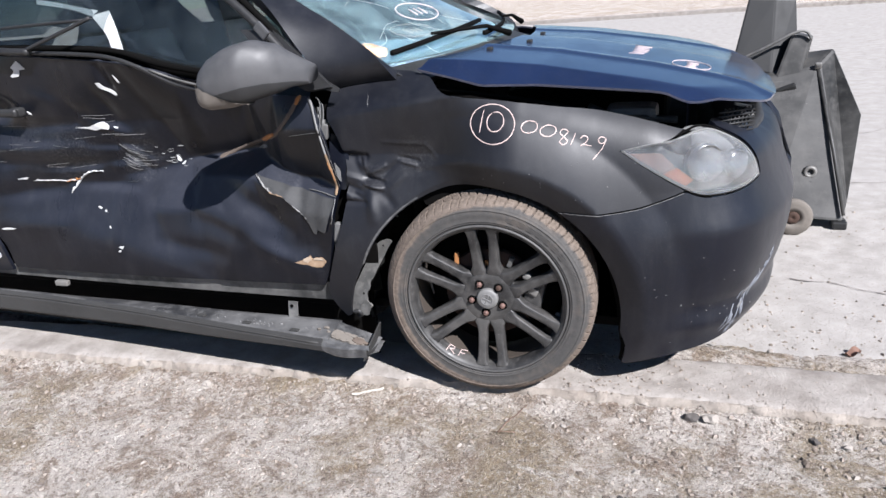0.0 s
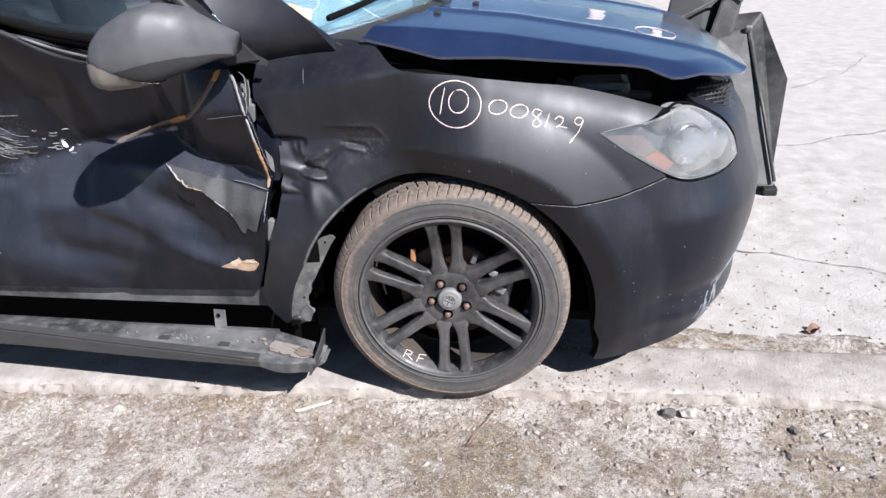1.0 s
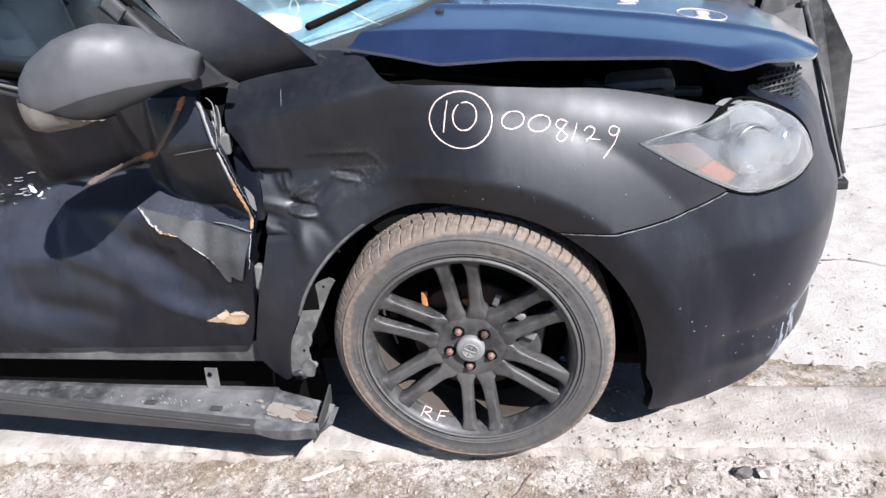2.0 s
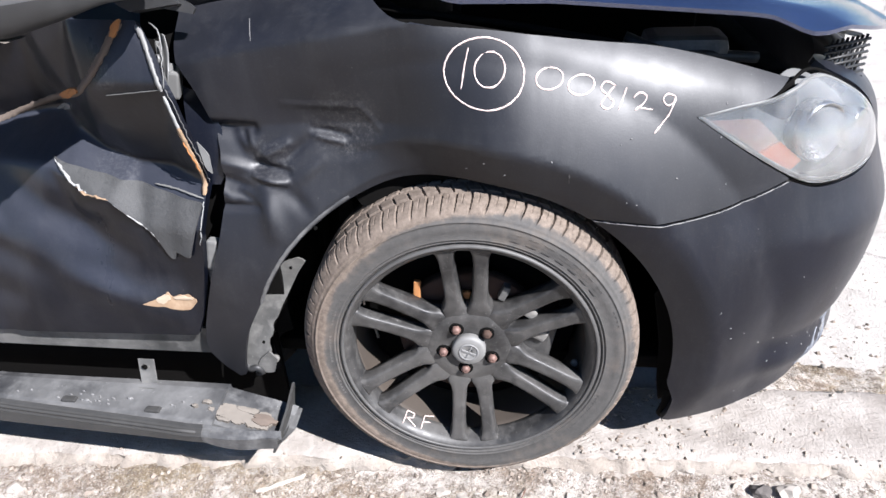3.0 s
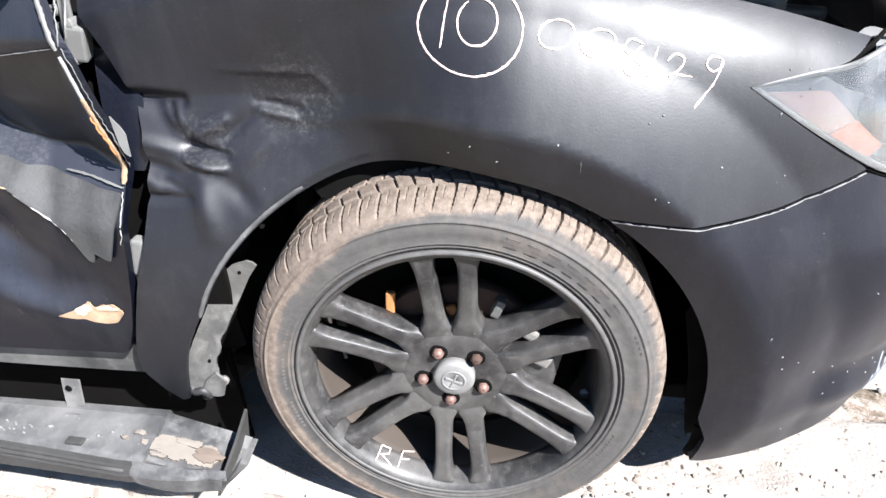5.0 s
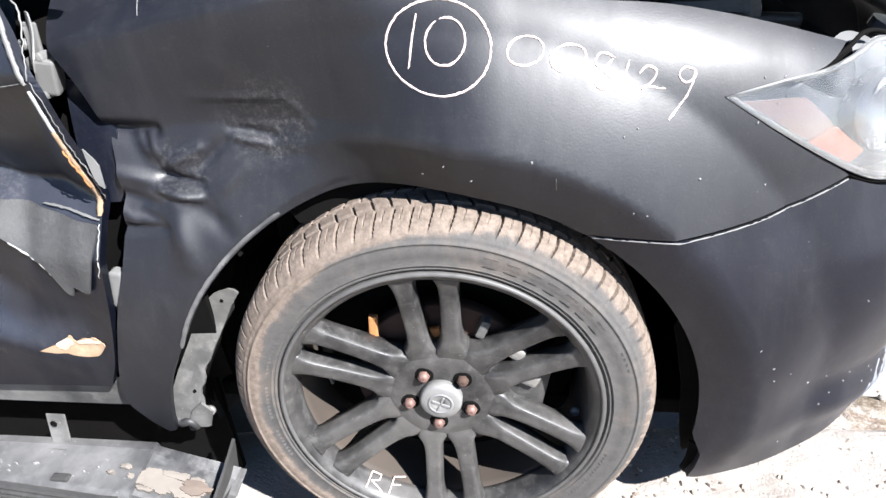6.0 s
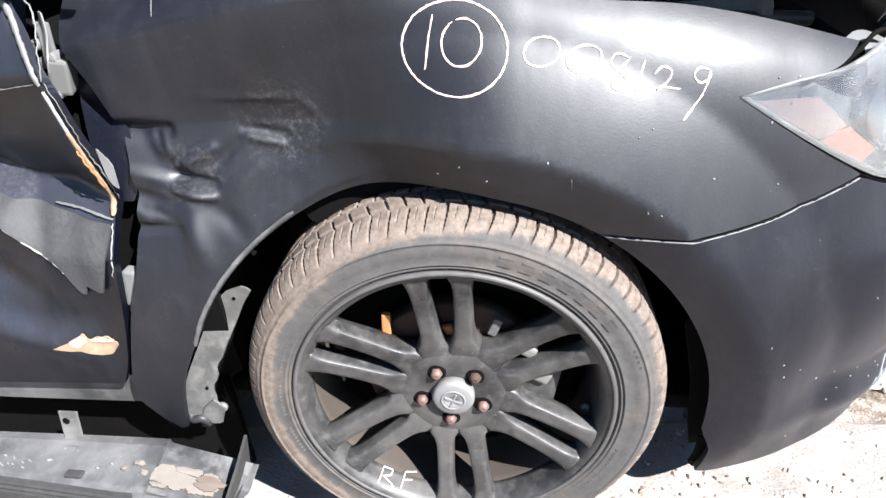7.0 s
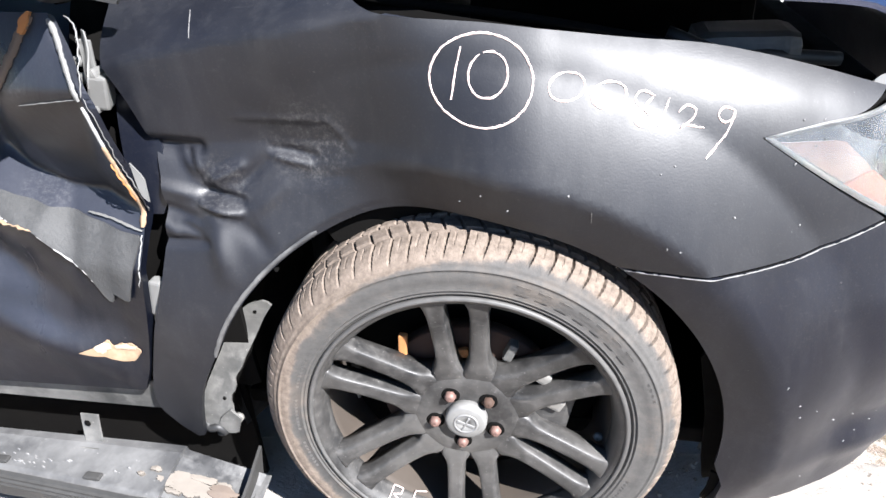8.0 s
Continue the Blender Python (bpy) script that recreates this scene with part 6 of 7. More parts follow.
def skirt_lip():
    """The rolled front lip of the skirt, a thin strip wrapped over its edge."""
    xs = np.linspace(-2.24, -0.49, 60)
    verts, faces = [], []
    for x in xs:
        s = skirt_section(x)[3:9]
        verts += [(x, y - 0.003, z + (0.003 if k == 0 else (0.002 if k < 3 else 0.0))) for k, (y, z) in enumerate(s)]
    for i in range(len(xs) - 1):
        faces += [(i * 6 + k, i * 6 + k + 1, i * 6 + 7 + k, i * 6 + 6 + k) for k in range(5)]
    return verts, faces, False


# Darker strip over the front face, whose shade is put into its colour.
cpart("skirt_lip", skirt_lip(), SKIRT_RIB, skirt, "rolled lip of the skirt, darkened for its shaded face")
cpart("skirt_bead", tube([(x, skirt_section(x)[5][0] - 0.003, skirt_section(x)[5][1] + 0.001) for x in np.linspace(-2.2, -0.50, 40)], 0.004, 6), SKIRT_RIB, skirt)
cpart("loose_fastener", tube(spline([(-0.452, 0.045, 0.222), (-0.44, 0.035, 0.210), (-0.425, 0.035, 0.213), (-0.418, 0.04, 0.200), (-0.43, 0.045, 0.192)], 5), 0.007, 7), PLASTIC, skirt)
cpart("pale_fragment", box(0, 0, 0, 0.05, 0.02, 0.02, 0.005, pose(-1.60, 0.0, 0.240, 0, 4, 10)), CAST, skirt, "pale plastic fragment")

# ---- mirror ----
def mirror_shape():
    n, m = 34, 28
    verts, faces = [], []
    for i in range(n):
        t = i / (n - 1)
        x = -0.694 + 0.252 * t
        h = np.interp(t, [0, 0.04, 0.15, 0.35, 0.55, 0.75, 0.9, 1.0], [0.020, 0.045, 0.062, 0.074, 0.074, 0.060, 0.034, 0.022])
        d = np.interp(t, [0, 0.04, 0.15, 0.35, 0.55, 0.75, 0.9, 1.0], [0.025, 0.042, 0.056, 0.066, 0.066, 0.054, 0.038, 0.028])
        zc = np.interp(t, [0, 0.15, 0.35, 0.55, 0.75, 0.9, 1.0], [0.930, 0.942, 0.956, 0.966, 0.965, 0.953, 0.942])
        yc = np.interp(t, [0, 0.5, 0.8, 1.0], [-0.140, -0.110, -0.066, 0.0])
        for k in range(m):
            a = 2 * math.pi * k / m
            c, s = math.cos(a), math.sin(a)
            sg = lambda v, p: math.copysign(abs(v) ** p, v)
            verts.append((x, yc + d * sg(c, 0.62), zc + h * sg(s, 0.8) - 0.012 * (c < -0.2) * abs(c)))
    for i in range(n - 1):
        for k in range(m):
            faces.append((i * m + k, i * m + (k + 1) % m, i * m + m + (k + 1) % m, i * m + m + k))
    faces += [tuple(range(m))[::-1], tuple((n - 1) * m + k for k in range(m))]
    return verts, faces


mirror = cpart("wing_mirror", mirror_shape(), PLASTIC_GREY, label="weathered grey-black door mirror")
mshape = mirror_shape()
# Lower faces copied in black, so the underside's shade is in the colour.
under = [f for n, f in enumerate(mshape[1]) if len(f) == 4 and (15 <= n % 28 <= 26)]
cpart("shade_shell", (np.array(mshape[0]) * (1.0, 1.0, 1.0) + (0, -0.0015, -0.0015), under), PLASTIC, mirror, "underside of the mirror, darkened for its shade")
def lens_edge(p):
    return p[2] < 0.946 - 0.45 * (p[0] + 0.686) and p[1] < -0.105 + 0.10 * (p[0] + 0.686)


keep = [f for f in mshape[1] if len(f) == 4 and sum(lens_edge(mshape[0][i]) for i in f) >= 2]
cut_low = []
for i, p in enumerate(mshape[0]):
    top = 0.946 - 0.45 * (p[0] + 0.686)
    cut_low.append((p[0] - 0.002, p[1] - 0.0045, min(p[2], top) - 0.003))
cpart("mirror_lens", (np.array(cut_low), keep), CREAM, mirror, "pale plastic lamp in the mirror shell")
cpart("sail_panel", panel(np.array([(-0.42, 0.895), (-0.505, 0.885), (-0.60, 0.955), (-0.72, 1.06), (-0.60, 1.05)]), lambda u, z: np.stack([u, 0.045 + 0.28 * (z - 0.88), z], -1), 0.02, 0.02), PLASTIC, label="black plastic mirror base panel")
cpart("fender_patch", panel(np.array([(-0.478, 0.932), (-0.462, 0.890), (-0.405, 0.878), (-0.400, 0.888)]), lambda u, z: np.stack([u, 0.055 + 0.20 * (z - 0.88) + 0.10 * (u + 0.44), z], -1), 0.01, 0.006), PLASTIC)
cpart("window_pull", box(0, 0, 0, 0.03, 0.012, 0.045, 0.006, pose(-0.60, 0.03, 1.055, 0, -40, 0)), PLASTIC_GREY)

# ---- pillars, roof, glass ----
def ruled(line_a, line_b, n=24, m=6, thick=0.02, bulge=0.0):
    A, B = resample(spline(line_a, 8), 0.01), resample(spline(line_b, 8), 0.01)
    k = np.linspace(0, 1, n)
    A = np.stack([np.interp(k, np.linspace(0, 1, len(A)), A[:, j]) for j in range(3)], -1)
    B = np.stack([np.interp(k, np.linspace(0, 1, len(B)), B[:, j]) for j in range(3)], -1)
    t = np.linspace(0, 1, m)[None, :, None]
    P = A[:, None] * (1 - t) + B[:, None] * t
    nor = np.cross(np.gradient(P, axis=0), np.gradient(P, axis=1))
    nor /= np.maximum(np.linalg.norm(nor, axis=2), 1e-9)[..., None]
    P = P + nor * (bulge * 4 * t * (1 - t))
    Q = (P - nor * thick).reshape(-1, 3)
    P = P.reshape(-1, 3)
    i = (np.arange(n - 1)[:, None] * m + np.arange(m - 1)[None]).ravel()
    top = [(a, a + m, a + m + 1, a + 1) for a in i]
    M = len(P)
    low = [tuple(M + v for v in f[::-1]) for f in top]
    ring = list(range(m)) + [r * m + m - 1 for r in range(1, n)] + [(n - 1) * m + q for q in range(m - 2, -1, -1)] + [r * m for r in range(n - 2, 0, -1)]
    side = [(2 * M + a, 2 * M + b, 3 * M + b, 3 * M + a) for a, b in zip(ring, ring[1:] + ring[:1])]
    return np.vstack([P, Q, P, Q]), top + low + side, True, len(top) * 2


def both_sides(name, shape, material, label=""):
    a = cpart(name, shape, material, label=label)
    v = np.array(shape[0], float)
    v[:, 1] = 2 * MID - v[:, 1]
    cpart(name, (v, [f[::-1] for f in shape[1]], *shape[2:]), material)
    return a


both_sides("windscreen_pillar", ruled([(-0.40, 0.215, 0.850), (-0.445, 0.165, 0.890), (-0.476, 0.118, 0.922), (-0.508, 0.112, 0.955), (-0.64, 0.13, 1.09), (-0.85, 0.18, 1.24), (-1.16, 0.26, 1.37)],
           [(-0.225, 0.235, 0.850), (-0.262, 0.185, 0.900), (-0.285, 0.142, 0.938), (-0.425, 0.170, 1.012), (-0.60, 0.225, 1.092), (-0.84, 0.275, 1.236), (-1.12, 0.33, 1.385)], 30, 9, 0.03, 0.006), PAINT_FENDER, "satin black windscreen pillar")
cpart("door_seal", tube(spline([(-0.492, 0.075, 0.88), (-0.515, 0.085, 0.942), (-0.652, 0.11, 1.088), (-0.86, 0.16, 1.235), (-1.17, 0.24, 1.36)], 6), 0.010, 8), DARK)
cpart("window_frame", tube(spline([(-0.515, 0.06, 0.90), (-0.535, 0.07, 0.948), (-0.672, 0.095, 1.085), (-0.88, 0.145, 1.225), (-1.18, 0.225, 1.345), (-1.6, 0.24, 1.36), (-1.95, 0.22, 1.30)], 6), 0.013, 8), PLASTIC)
both_sides("roof_rail", ruled([(-1.14, 0.26, 1.365), (-1.6, 0.275, 1.39), (-2.2, 0.28, 1.34), (-2.9, 0.25, 1.08)], [(-1.10, 0.36, 1.385), (-1.6, 0.40, 1.415), (-2.2, 0.40, 1.37), (-2.9, 0.36, 1.10)], 30, 5, 0.02, 0.004), PAINT)
both_sides("rear_pillar", ruled([(-1.95, 0.10, 0.95), (-2.1, 0.20, 1.15), (-2.2, 0.27, 1.34)], [(-3.0, 0.12, 0.93), (-2.85, 0.22, 1.04), (-2.7, 0.27, 1.17)], 20, 7, 0.02, 0.01), PAINT)


def roof_shape():
    return ruled([(-1.10, 0.36, 1.385), (-1.04, 0.88, 1.40), (-1.10, 1.40, 1.385)], [(-2.25, 0.40, 1.37), (-2.28, 0.88, 1.39), (-2.25, 1.36, 1.37)], 30, 14, 0.02, -0.02)


cpart("roof", roof_shape(), PAINT)
screen = cpart("windscreen", ruled([(-0.290, 0.146, 0.940), (-0.21, 0.45, 0.938), (-0.14, 0.88, 0.945), (-0.21, 1.31, 0.938), (-0.290, 1.614, 0.940)],
               [(-1.12, 0.345, 1.380), (-1.06, 0.55, 1.392), (-1.03, 0.88, 1.398), (-1.06, 1.21, 1.392), (-1.12, 1.415, 1.380)], 40, 16, 0.005, -0.02), WINDSCREEN, label="cracked and dusty windscreen")
screen.visible_shadow = False
cpart("rear_screen", ruled([(-2.27, 0.42, 1.365), (-2.3, 0.88, 1.38), (-2.27, 1.34, 1.365)], [(-2.95, 0.38, 1.06), (-3.0, 0.88, 1.07), (-2.95, 1.38, 1.06)], 20, 8, 0.005, -0.01), GLASS)
cpart("cowl", ruled([(-0.20, 0.150, 0.885), (-0.13, 0.50, 0.905), (-0.09, 0.88, 0.912), (-0.13, 1.26, 0.905), (-0.20, 1.57, 0.885)],
      [(-0.302, 0.150, 0.925), (-0.22, 0.45, 0.930), (-0.15, 0.88, 0.938), (-0.22, 1.31, 0.930), (-0.345, 1.525, 0.915)], 40, 5, 0.02), PLASTIC, label="black plastic cowl below the windscreen")


def screen_point(s, h, up=0.012):
    """s: 0 near to 1 far along the screen's foot; h: 0 foot to 1 roof."""
    lo = spline([(-0.290, 0.146, 0.940), (-0.21, 0.45, 0.938), (-0.14, 0.88, 0.945), (-0.21, 1.31, 0.938), (-0.290, 1.614, 0.940)], 10)
    hi = spline([(-1.12, 0.345, 1.380), (-1.06, 0.55, 1.392), (-1.03, 0.88, 1.398), (-1.06, 1.21, 1.392), (-1.12, 1.415, 1.380)], 10)
    k = np.linspace(0, 1, len(lo))
    a = np.array([np.interp(s, k, lo[:, j]) for j in range(3)])
    b = np.array([np.interp(s, k, hi[:, j]) for j in range(3)])
    return a + (b - a) * h + np.array((0.5, 0, 0.85)) * (up + 0.02 * 4 * h * (1 - h))


for s0, s1 in ((0.03, 0.46), (0.40, 0.92)):
    wp = cpart("wiper", tube([screen_point(s0 + (s1 - s0) * k / 8, 0.02 + 0.07 * k / 8, 0.016) for k in range(9)], 0.008, 6), DARK, screen, "black windscreen wiper")
    cpart("wiper_arm", tube([screen_point(s0 + (s1 - s0) * 0.45, 0.06, 0.03), screen_point(s1 - 0.05, 0.03, 0.035), screen_point(s1, -0.03, 0.03)], [0.005, 0.007, 0.012], 6), DARK, wp)
rs = np.random.RandomState(21)
for k in range(9):
    s, h = rs.uniform(0.1, 0.5), rs.uniform(0.05, 0.35)
    pts = []
    a = rs.uniform(0, 6.28)
    for q in range(7):
        pts.append(screen_point(s, h, 0.004))
        a += rs.uniform(-0.4, 0.4)
        s, h = s + 0.03 * math.cos(a), h + 0.03 * math.sin(a)
    cpart("glass_crack", tube(pts, 0.0004, 4), WHITE, screen)
ring = [screen_point(0.33 + 0.065 * math.cos(a), 0.22 + 0.055 * math.sin(a), 0.005) for a in np.linspace(0, 6.28, 26)]
cpart("marker_ring", tube(ring, 0.0022, 5), MARKER_DIM, screen)
for k in range(3):
    cpart("marker_bar", tube([screen_point(0.315 + 0.018 * k, 0.20, 0.005), screen_point(0.315 + 0.018 * k, 0.24, 0.005)], 0.0025, 5), MARKER_DIM, screen)

# cabin
cpart("dashboard", ruled([(-0.40, 0.20, 0.915), (-0.34, 0.88, 0.925), (-0.40, 1.56, 0.915)], [(-0.85, 0.20, 0.90), (-0.90, 0.88, 0.93), (-0.85, 1.56, 0.90)], 24, 8, 0.20, -0.01), DASH, label="faded dashboard top")
# Orange shape added behind the glass for an orange reflection in it.
cpart("orange_reflection", flake(-0.60, 0.55, 0.10, 0.06, lambda u, v: np.stack([u, v, 0.945 + 0.01 * np.sin(30 * u) + 0 * v], -1), 4, 20, 0.03, 16, 0.3), ORANGE, label="orange shape on the dashboard for a reflection in the windscreen")
cpart("inner_door_card", panel(np.array([(-1.9, 0.30), (-0.55, 0.30), (-0.55, 0.88), (-1.9, 0.93)]), sunk(plain_surface, 0.30), 0.08, 0.02), DARK)


def seat(x, y):
    s = cpart("seat", box(0, 0, 0, 0.50, 0.48, 0.14, 0.05, pose(x + 0.22, y, 0.42, 0, 6, 0), True), CLOTH, label="dark cloth seat")
    cpart("backrest", box(0, 0, 0, 0.14, 0.46, 0.62, 0.05, pose(x - 0.10, y, 0.76, 0, -18, 0), True), CLOTH, s)
    cpart("headrest", box(0, 0, 0, 0.10, 0.26, 0.18, 0.04, pose(x - 0.23, y, 1.15, 0, -14, 0), True), CLOTH, s)


seat(-1.35, 0.50)
seat(-1.35, 1.26)
cpart("steering_wheel", (lambda v, f: (np.array([tuple(pose(-0.95, 1.26, 0.86, 0, 65, 0) @ Vector(p)) for p in v]), f))(*tube([(0.18 * math.cos(a), 0.18 * math.sin(a), 0) for a in np.linspace(0, 6.2, 30)], 0.014, 8, True)), PLASTIC)


def side_glass(line_low, line_high):
    return ruled(line_low, line_high, 20, 8, 0.004, 0.006)


sg = cpart("side_window", side_glass([(-1.93, 0.105, 1.050), (-1.5, 0.105, 1.030), (-1.0, 0.10, 0.955), (-0.73, 0.09, 0.915)], [(-1.95, 0.21, 1.29), (-1.6, 0.228, 1.345), (-1.15, 0.205, 1.30), (-0.80, 0.13, 1.14)]), GLASS, label="side window with a broken front corner")
sg.visible_shadow = False
sg2 = cpart("side_window", (lambda s: (np.array(s[0]) * (1, -1, 1) + (0, 2 * MID, 0), [f[::-1] for f in s[1]], *s[2:]))(side_glass([(-1.93, 0.105, 1.050), (-1.5, 0.105, 1.030), (-1.0, 0.10, 0.955), (-0.60, 0.09, 0.915)], [(-1.95, 0.21, 1.29), (-1.6, 0.228, 1.345), (-1.15, 0.205, 1.30), (-0.66, 0.11, 1.02)])), GLASS)
sg2.visible_shadow = False
cpart("tape_strip", ruled([(-1.20, 0.098, 1.018), (-1.235, 0.125, 1.07), (-1.30, 0.15, 1.13)], [(-1.155, 0.096, 1.010), (-1.185, 0.122, 1.07), (-1.225, 0.15, 1.14)], 12, 3, 0.002), WHITE, sg, "strip of white tape on the glass")
cpart("tape_strip", ruled([(-1.30, 0.15, 1.128), (-1.40, 0.165, 1.155), (-1.55, 0.18, 1.18)], [(-1.27, 0.152, 1.143), (-1.40, 0.168, 1.168), (-1.55, 0.185, 1.195)], 12, 3, 0.002), WHITE, sg)
trim = cpart("belt_trim", tube(spline([(-1.84, 0.052, 1.052), (-1.50, 0.045, 1.036), (-1.256, 0.034, 1.021), (-1.142, 0.028, 1.006), (-1.055, 0.032, 0.976), (-0.936, 0.050, 0.916), (-0.74, 0.02, 0.890)], 6), 0.0065, 8), PLASTIC, door, "bent black belt trim")
cpart("belt_seal", tube(spline([(-1.92, 0.095, 1.066), (-1.50, 0.092, 1.046), (-1.20, 0.090, 1.024), (-1.00, 0.075, 0.975), (-0.70, 0.06, 0.925)], 6), 0.010, 8), DARK, door)
cpart("belt_strip", tube(spline([(-1.02, 0.035, 0.966), (-0.93, 0.045, 0.932), (-0.80, 0.022, 0.908)], 6), 0.0035, 8), DUSTY_METAL, door, "bare bent metal strip")
cpart("inner_belt", tube(spline([(-1.92, 0.13, 1.035), (-1.2, 0.13, 0.995), (-0.95, 0.125, 0.950), (-0.60, 0.12, 0.925)], 6), 0.03, 8), DARK, door)
for pts, r in (([(-1.80, 0.05, 1.062), (-1.68, 0.03, 1.056), (-1.55, 0.02, 1.045), (-1.46, 0.02, 1.040)], 0.012), ([(-1.50, 0.02, 1.035), (-1.44, 0.02, 1.055), (-1.30, 0.05, 1.100), (-1.22, 0.06, 1.125)], 0.006), ([(-1.62, 0.06, 1.115), (-1.45, 0.055, 1.118), (-1.24, 0.06, 1.120)], 0.005)):
    cpart("dangling_trim", tube(spline(pts, 5), r, 7), PLASTIC, door, "broken strip of black window trim")

# ---- rear of the car ----
def quarter_surface(u, z):
    return on_body(u, z, upright(u, z))


def quarter_outline():
    a = np.radians(np.linspace(0, 180, 24))
    arch = np.stack([-2.70 + 0.36 * np.cos(a), 0.29 + 0.36 * np.sin(a)], -1)
    return np.vstack([[(-1.848, 1.050), (-1.914, 0.999), (-1.956, 0.938), (-1.970, 0.858), (-1.969, 0.775), (-1.934, 0.52), (-1.870, 0.36), (-1.86, 0.26), (-2.30, 0.25)], arch, [(-3.10, 0.28), (-3.28, 0.35), (-3.28, 0.93), (-2.9, 0.98), (-2.4, 1.045)]])


quarter = cpart("rear_quarter", panel(quarter_outline(), quarter_surface, 0.05, 0.012), PAINT)
cpart("rear_quarter", panel(quarter_outline(), mirrored(quarter_surface), 0.06, 0.012), PAINT)
cpart("rear_bumper", ruled([(-3.22, 0.03, 0.62), (-3.40, 0.25, 0.62), (-3.47, 0.88, 0.62), (-3.40, 1.51, 0.62), (-3.22, 1.73, 0.62)], [(-3.22, 0.05, 0.24), (-3.38, 0.27, 0.24), (-3.45, 0.88, 0.24), (-3.38, 1.49, 0.24), (-3.22, 1.71, 0.24)], 30, 6, 0.02, -0.02), PAINT)
cpart("tailgate", ruled([(-2.96, 0.30, 1.04), (-3.0, 0.88, 1.05), (-2.96, 1.46, 1.04)], [(-3.26, 0.20, 0.93), (-3.42, 0.88, 0.93), (-3.26, 1.56, 0.93)], 24, 8, 0.02, -0.01), PAINT)
cpart("tailgate_panel", ruled([(-3.26, 0.10, 0.93), (-3.42, 0.88, 0.93), (-3.26, 1.66, 0.93)], [(-3.24, 0.08, 0.62), (-3.46, 0.88, 0.62), (-3.24, 1.68, 0.62)], 24, 8, 0.02, -0.01), PAINT)
cpart("pale_sill", panel(np.array([(-2.32, 0.334), (-2.10, 0.337), (-1.95, 0.334), (-1.885, 0.340), (-1.880, 0.325), (-1.915, 0.303), (-2.05, 0.298), (-2.32, 0.292)]), sunk(plain_surface, -0.006), 0.02, 0.003), WHITE, quarter, "sill edge bared to white primer")
cpart("rear_shelf", box(-2.6, MID, 0.70, 1.2, 1.40, 0.04, 0.01), DARK)

# ---- wheels ----

def tyre_shape():
    """Sidewall, shoulder and a tread of curved slots and ring grooves."""
    wall_in = [(0.216, 0.022), (0.2215, 0.008), (0.2275, 0.002), (0.2300, 0.0005), (0.2308, -0.0013), (0.2322, -0.0013), (0.2330, -0.0003), (0.2350, -0.0012), (0.2358, -0.0027), (0.2372, -0.0027), (0.2380, -0.0020), (0.252, -0.007), (0.264, -0.006), (0.2672, -0.0048), (0.2680, -0.0062), (0.2695, -0.0055), (0.2704, -0.0032), (0.2740, -0.001), (0.2765, -0.0005)]
    shoulder = resample(spline([(0.2775, 0.001), (0.2850, 0.007), (0.2915, 0.015), (0.2955, 0.024), (0.2972, 0.034), (0.2978, 0.046)], 8), 0.0021)
    crown = resample(spline([(0.2979, 0.0470), (0.2985, 0.062), (0.2987, 0.095), (0.2982, 0.128), (0.2970, 0.150)], 8), 0.0029)
    prof = (1.013, 1.0) * np.vstack([wall_in, shoulder, crown, [(0.293, 0.172), (0.280, 0.186), (0.255, 0.192), (0.225, 0.175)]])
    n, pitch = 1440, 20
    i = np.arange(n)
    a = 2 * math.pi * i / n
    r = np.random.RandomState(3)
    uneven = 2.2 * np.sin(7 * a) + 1.5 * np.sin(11 * a + 1)
    rows = []
    for rad, y in prof:
        t = (y - 0.004) / 0.042
        deep = np.zeros(n)
        if 0.003 < y < 0.0445:
            ph = (i + uneven + 11 * t - 7 * t * t) % pitch - pitch / 2
            deep = 0.0062 * np.clip(1.7 - 0.95 * np.abs(ph), 0, 1) * min(1, (y - 0.002) / 0.010)
            ph2 = (i + uneven + 9 + 11 * t - 7 * t * t) % pitch - pitch / 2
            deep = np.maximum(deep, 0.0016 * np.clip(1.1 - np.abs(ph2), 0, 1) * (0.016 < y < 0.038))
        elif 0.0505 < y < 0.080:
            ph = (i + uneven - 260 * (y - 0.05)) % pitch - pitch / 2
            deep = 0.0055 * np.clip(1.5 - 0.8 * np.abs(ph), 0, 1)
        elif 0.085 < y < 0.112:
            ph = (i + uneven + 240 * (y - 0.085)) % pitch - pitch / 2
            deep = 0.0055 * np.clip(1.5 - 0.8 * np.abs(ph), 0, 1)
        if any(abs(y - g) < 0.0027 for g in (0.0475, 0.0825, 0.1145)):
            deep = np.full(n, 0.0068)
        rr = rad - deep + r.uniform(-0.0002, 0.0002, n)
        yy = y + np.where((np.sin(a) < -0.88) & (y < 0.02), -0.02 * (-0.88 - np.sin(a)), 0)
        rows.append(np.stack([rr * np.cos(a), yy + 0 * a, rr * np.sin(a)], -1))
    verts, m = np.stack(rows, 1), len(prof)
    wall = [k for k in range(m - 1) if prof[k][0] < 0.2830 or prof[k][1] > 0.165]
    order = wall + [k for k in range(m - 1) if k not in wall]
    faces = [(q * m + k, q * m + k + 1, ((q + 1) % n) * m + k + 1, ((q + 1) % n) * m + k) for k in order for q in range(n)]
    return verts.reshape(-1, 3), faces, True, len(wall) * n


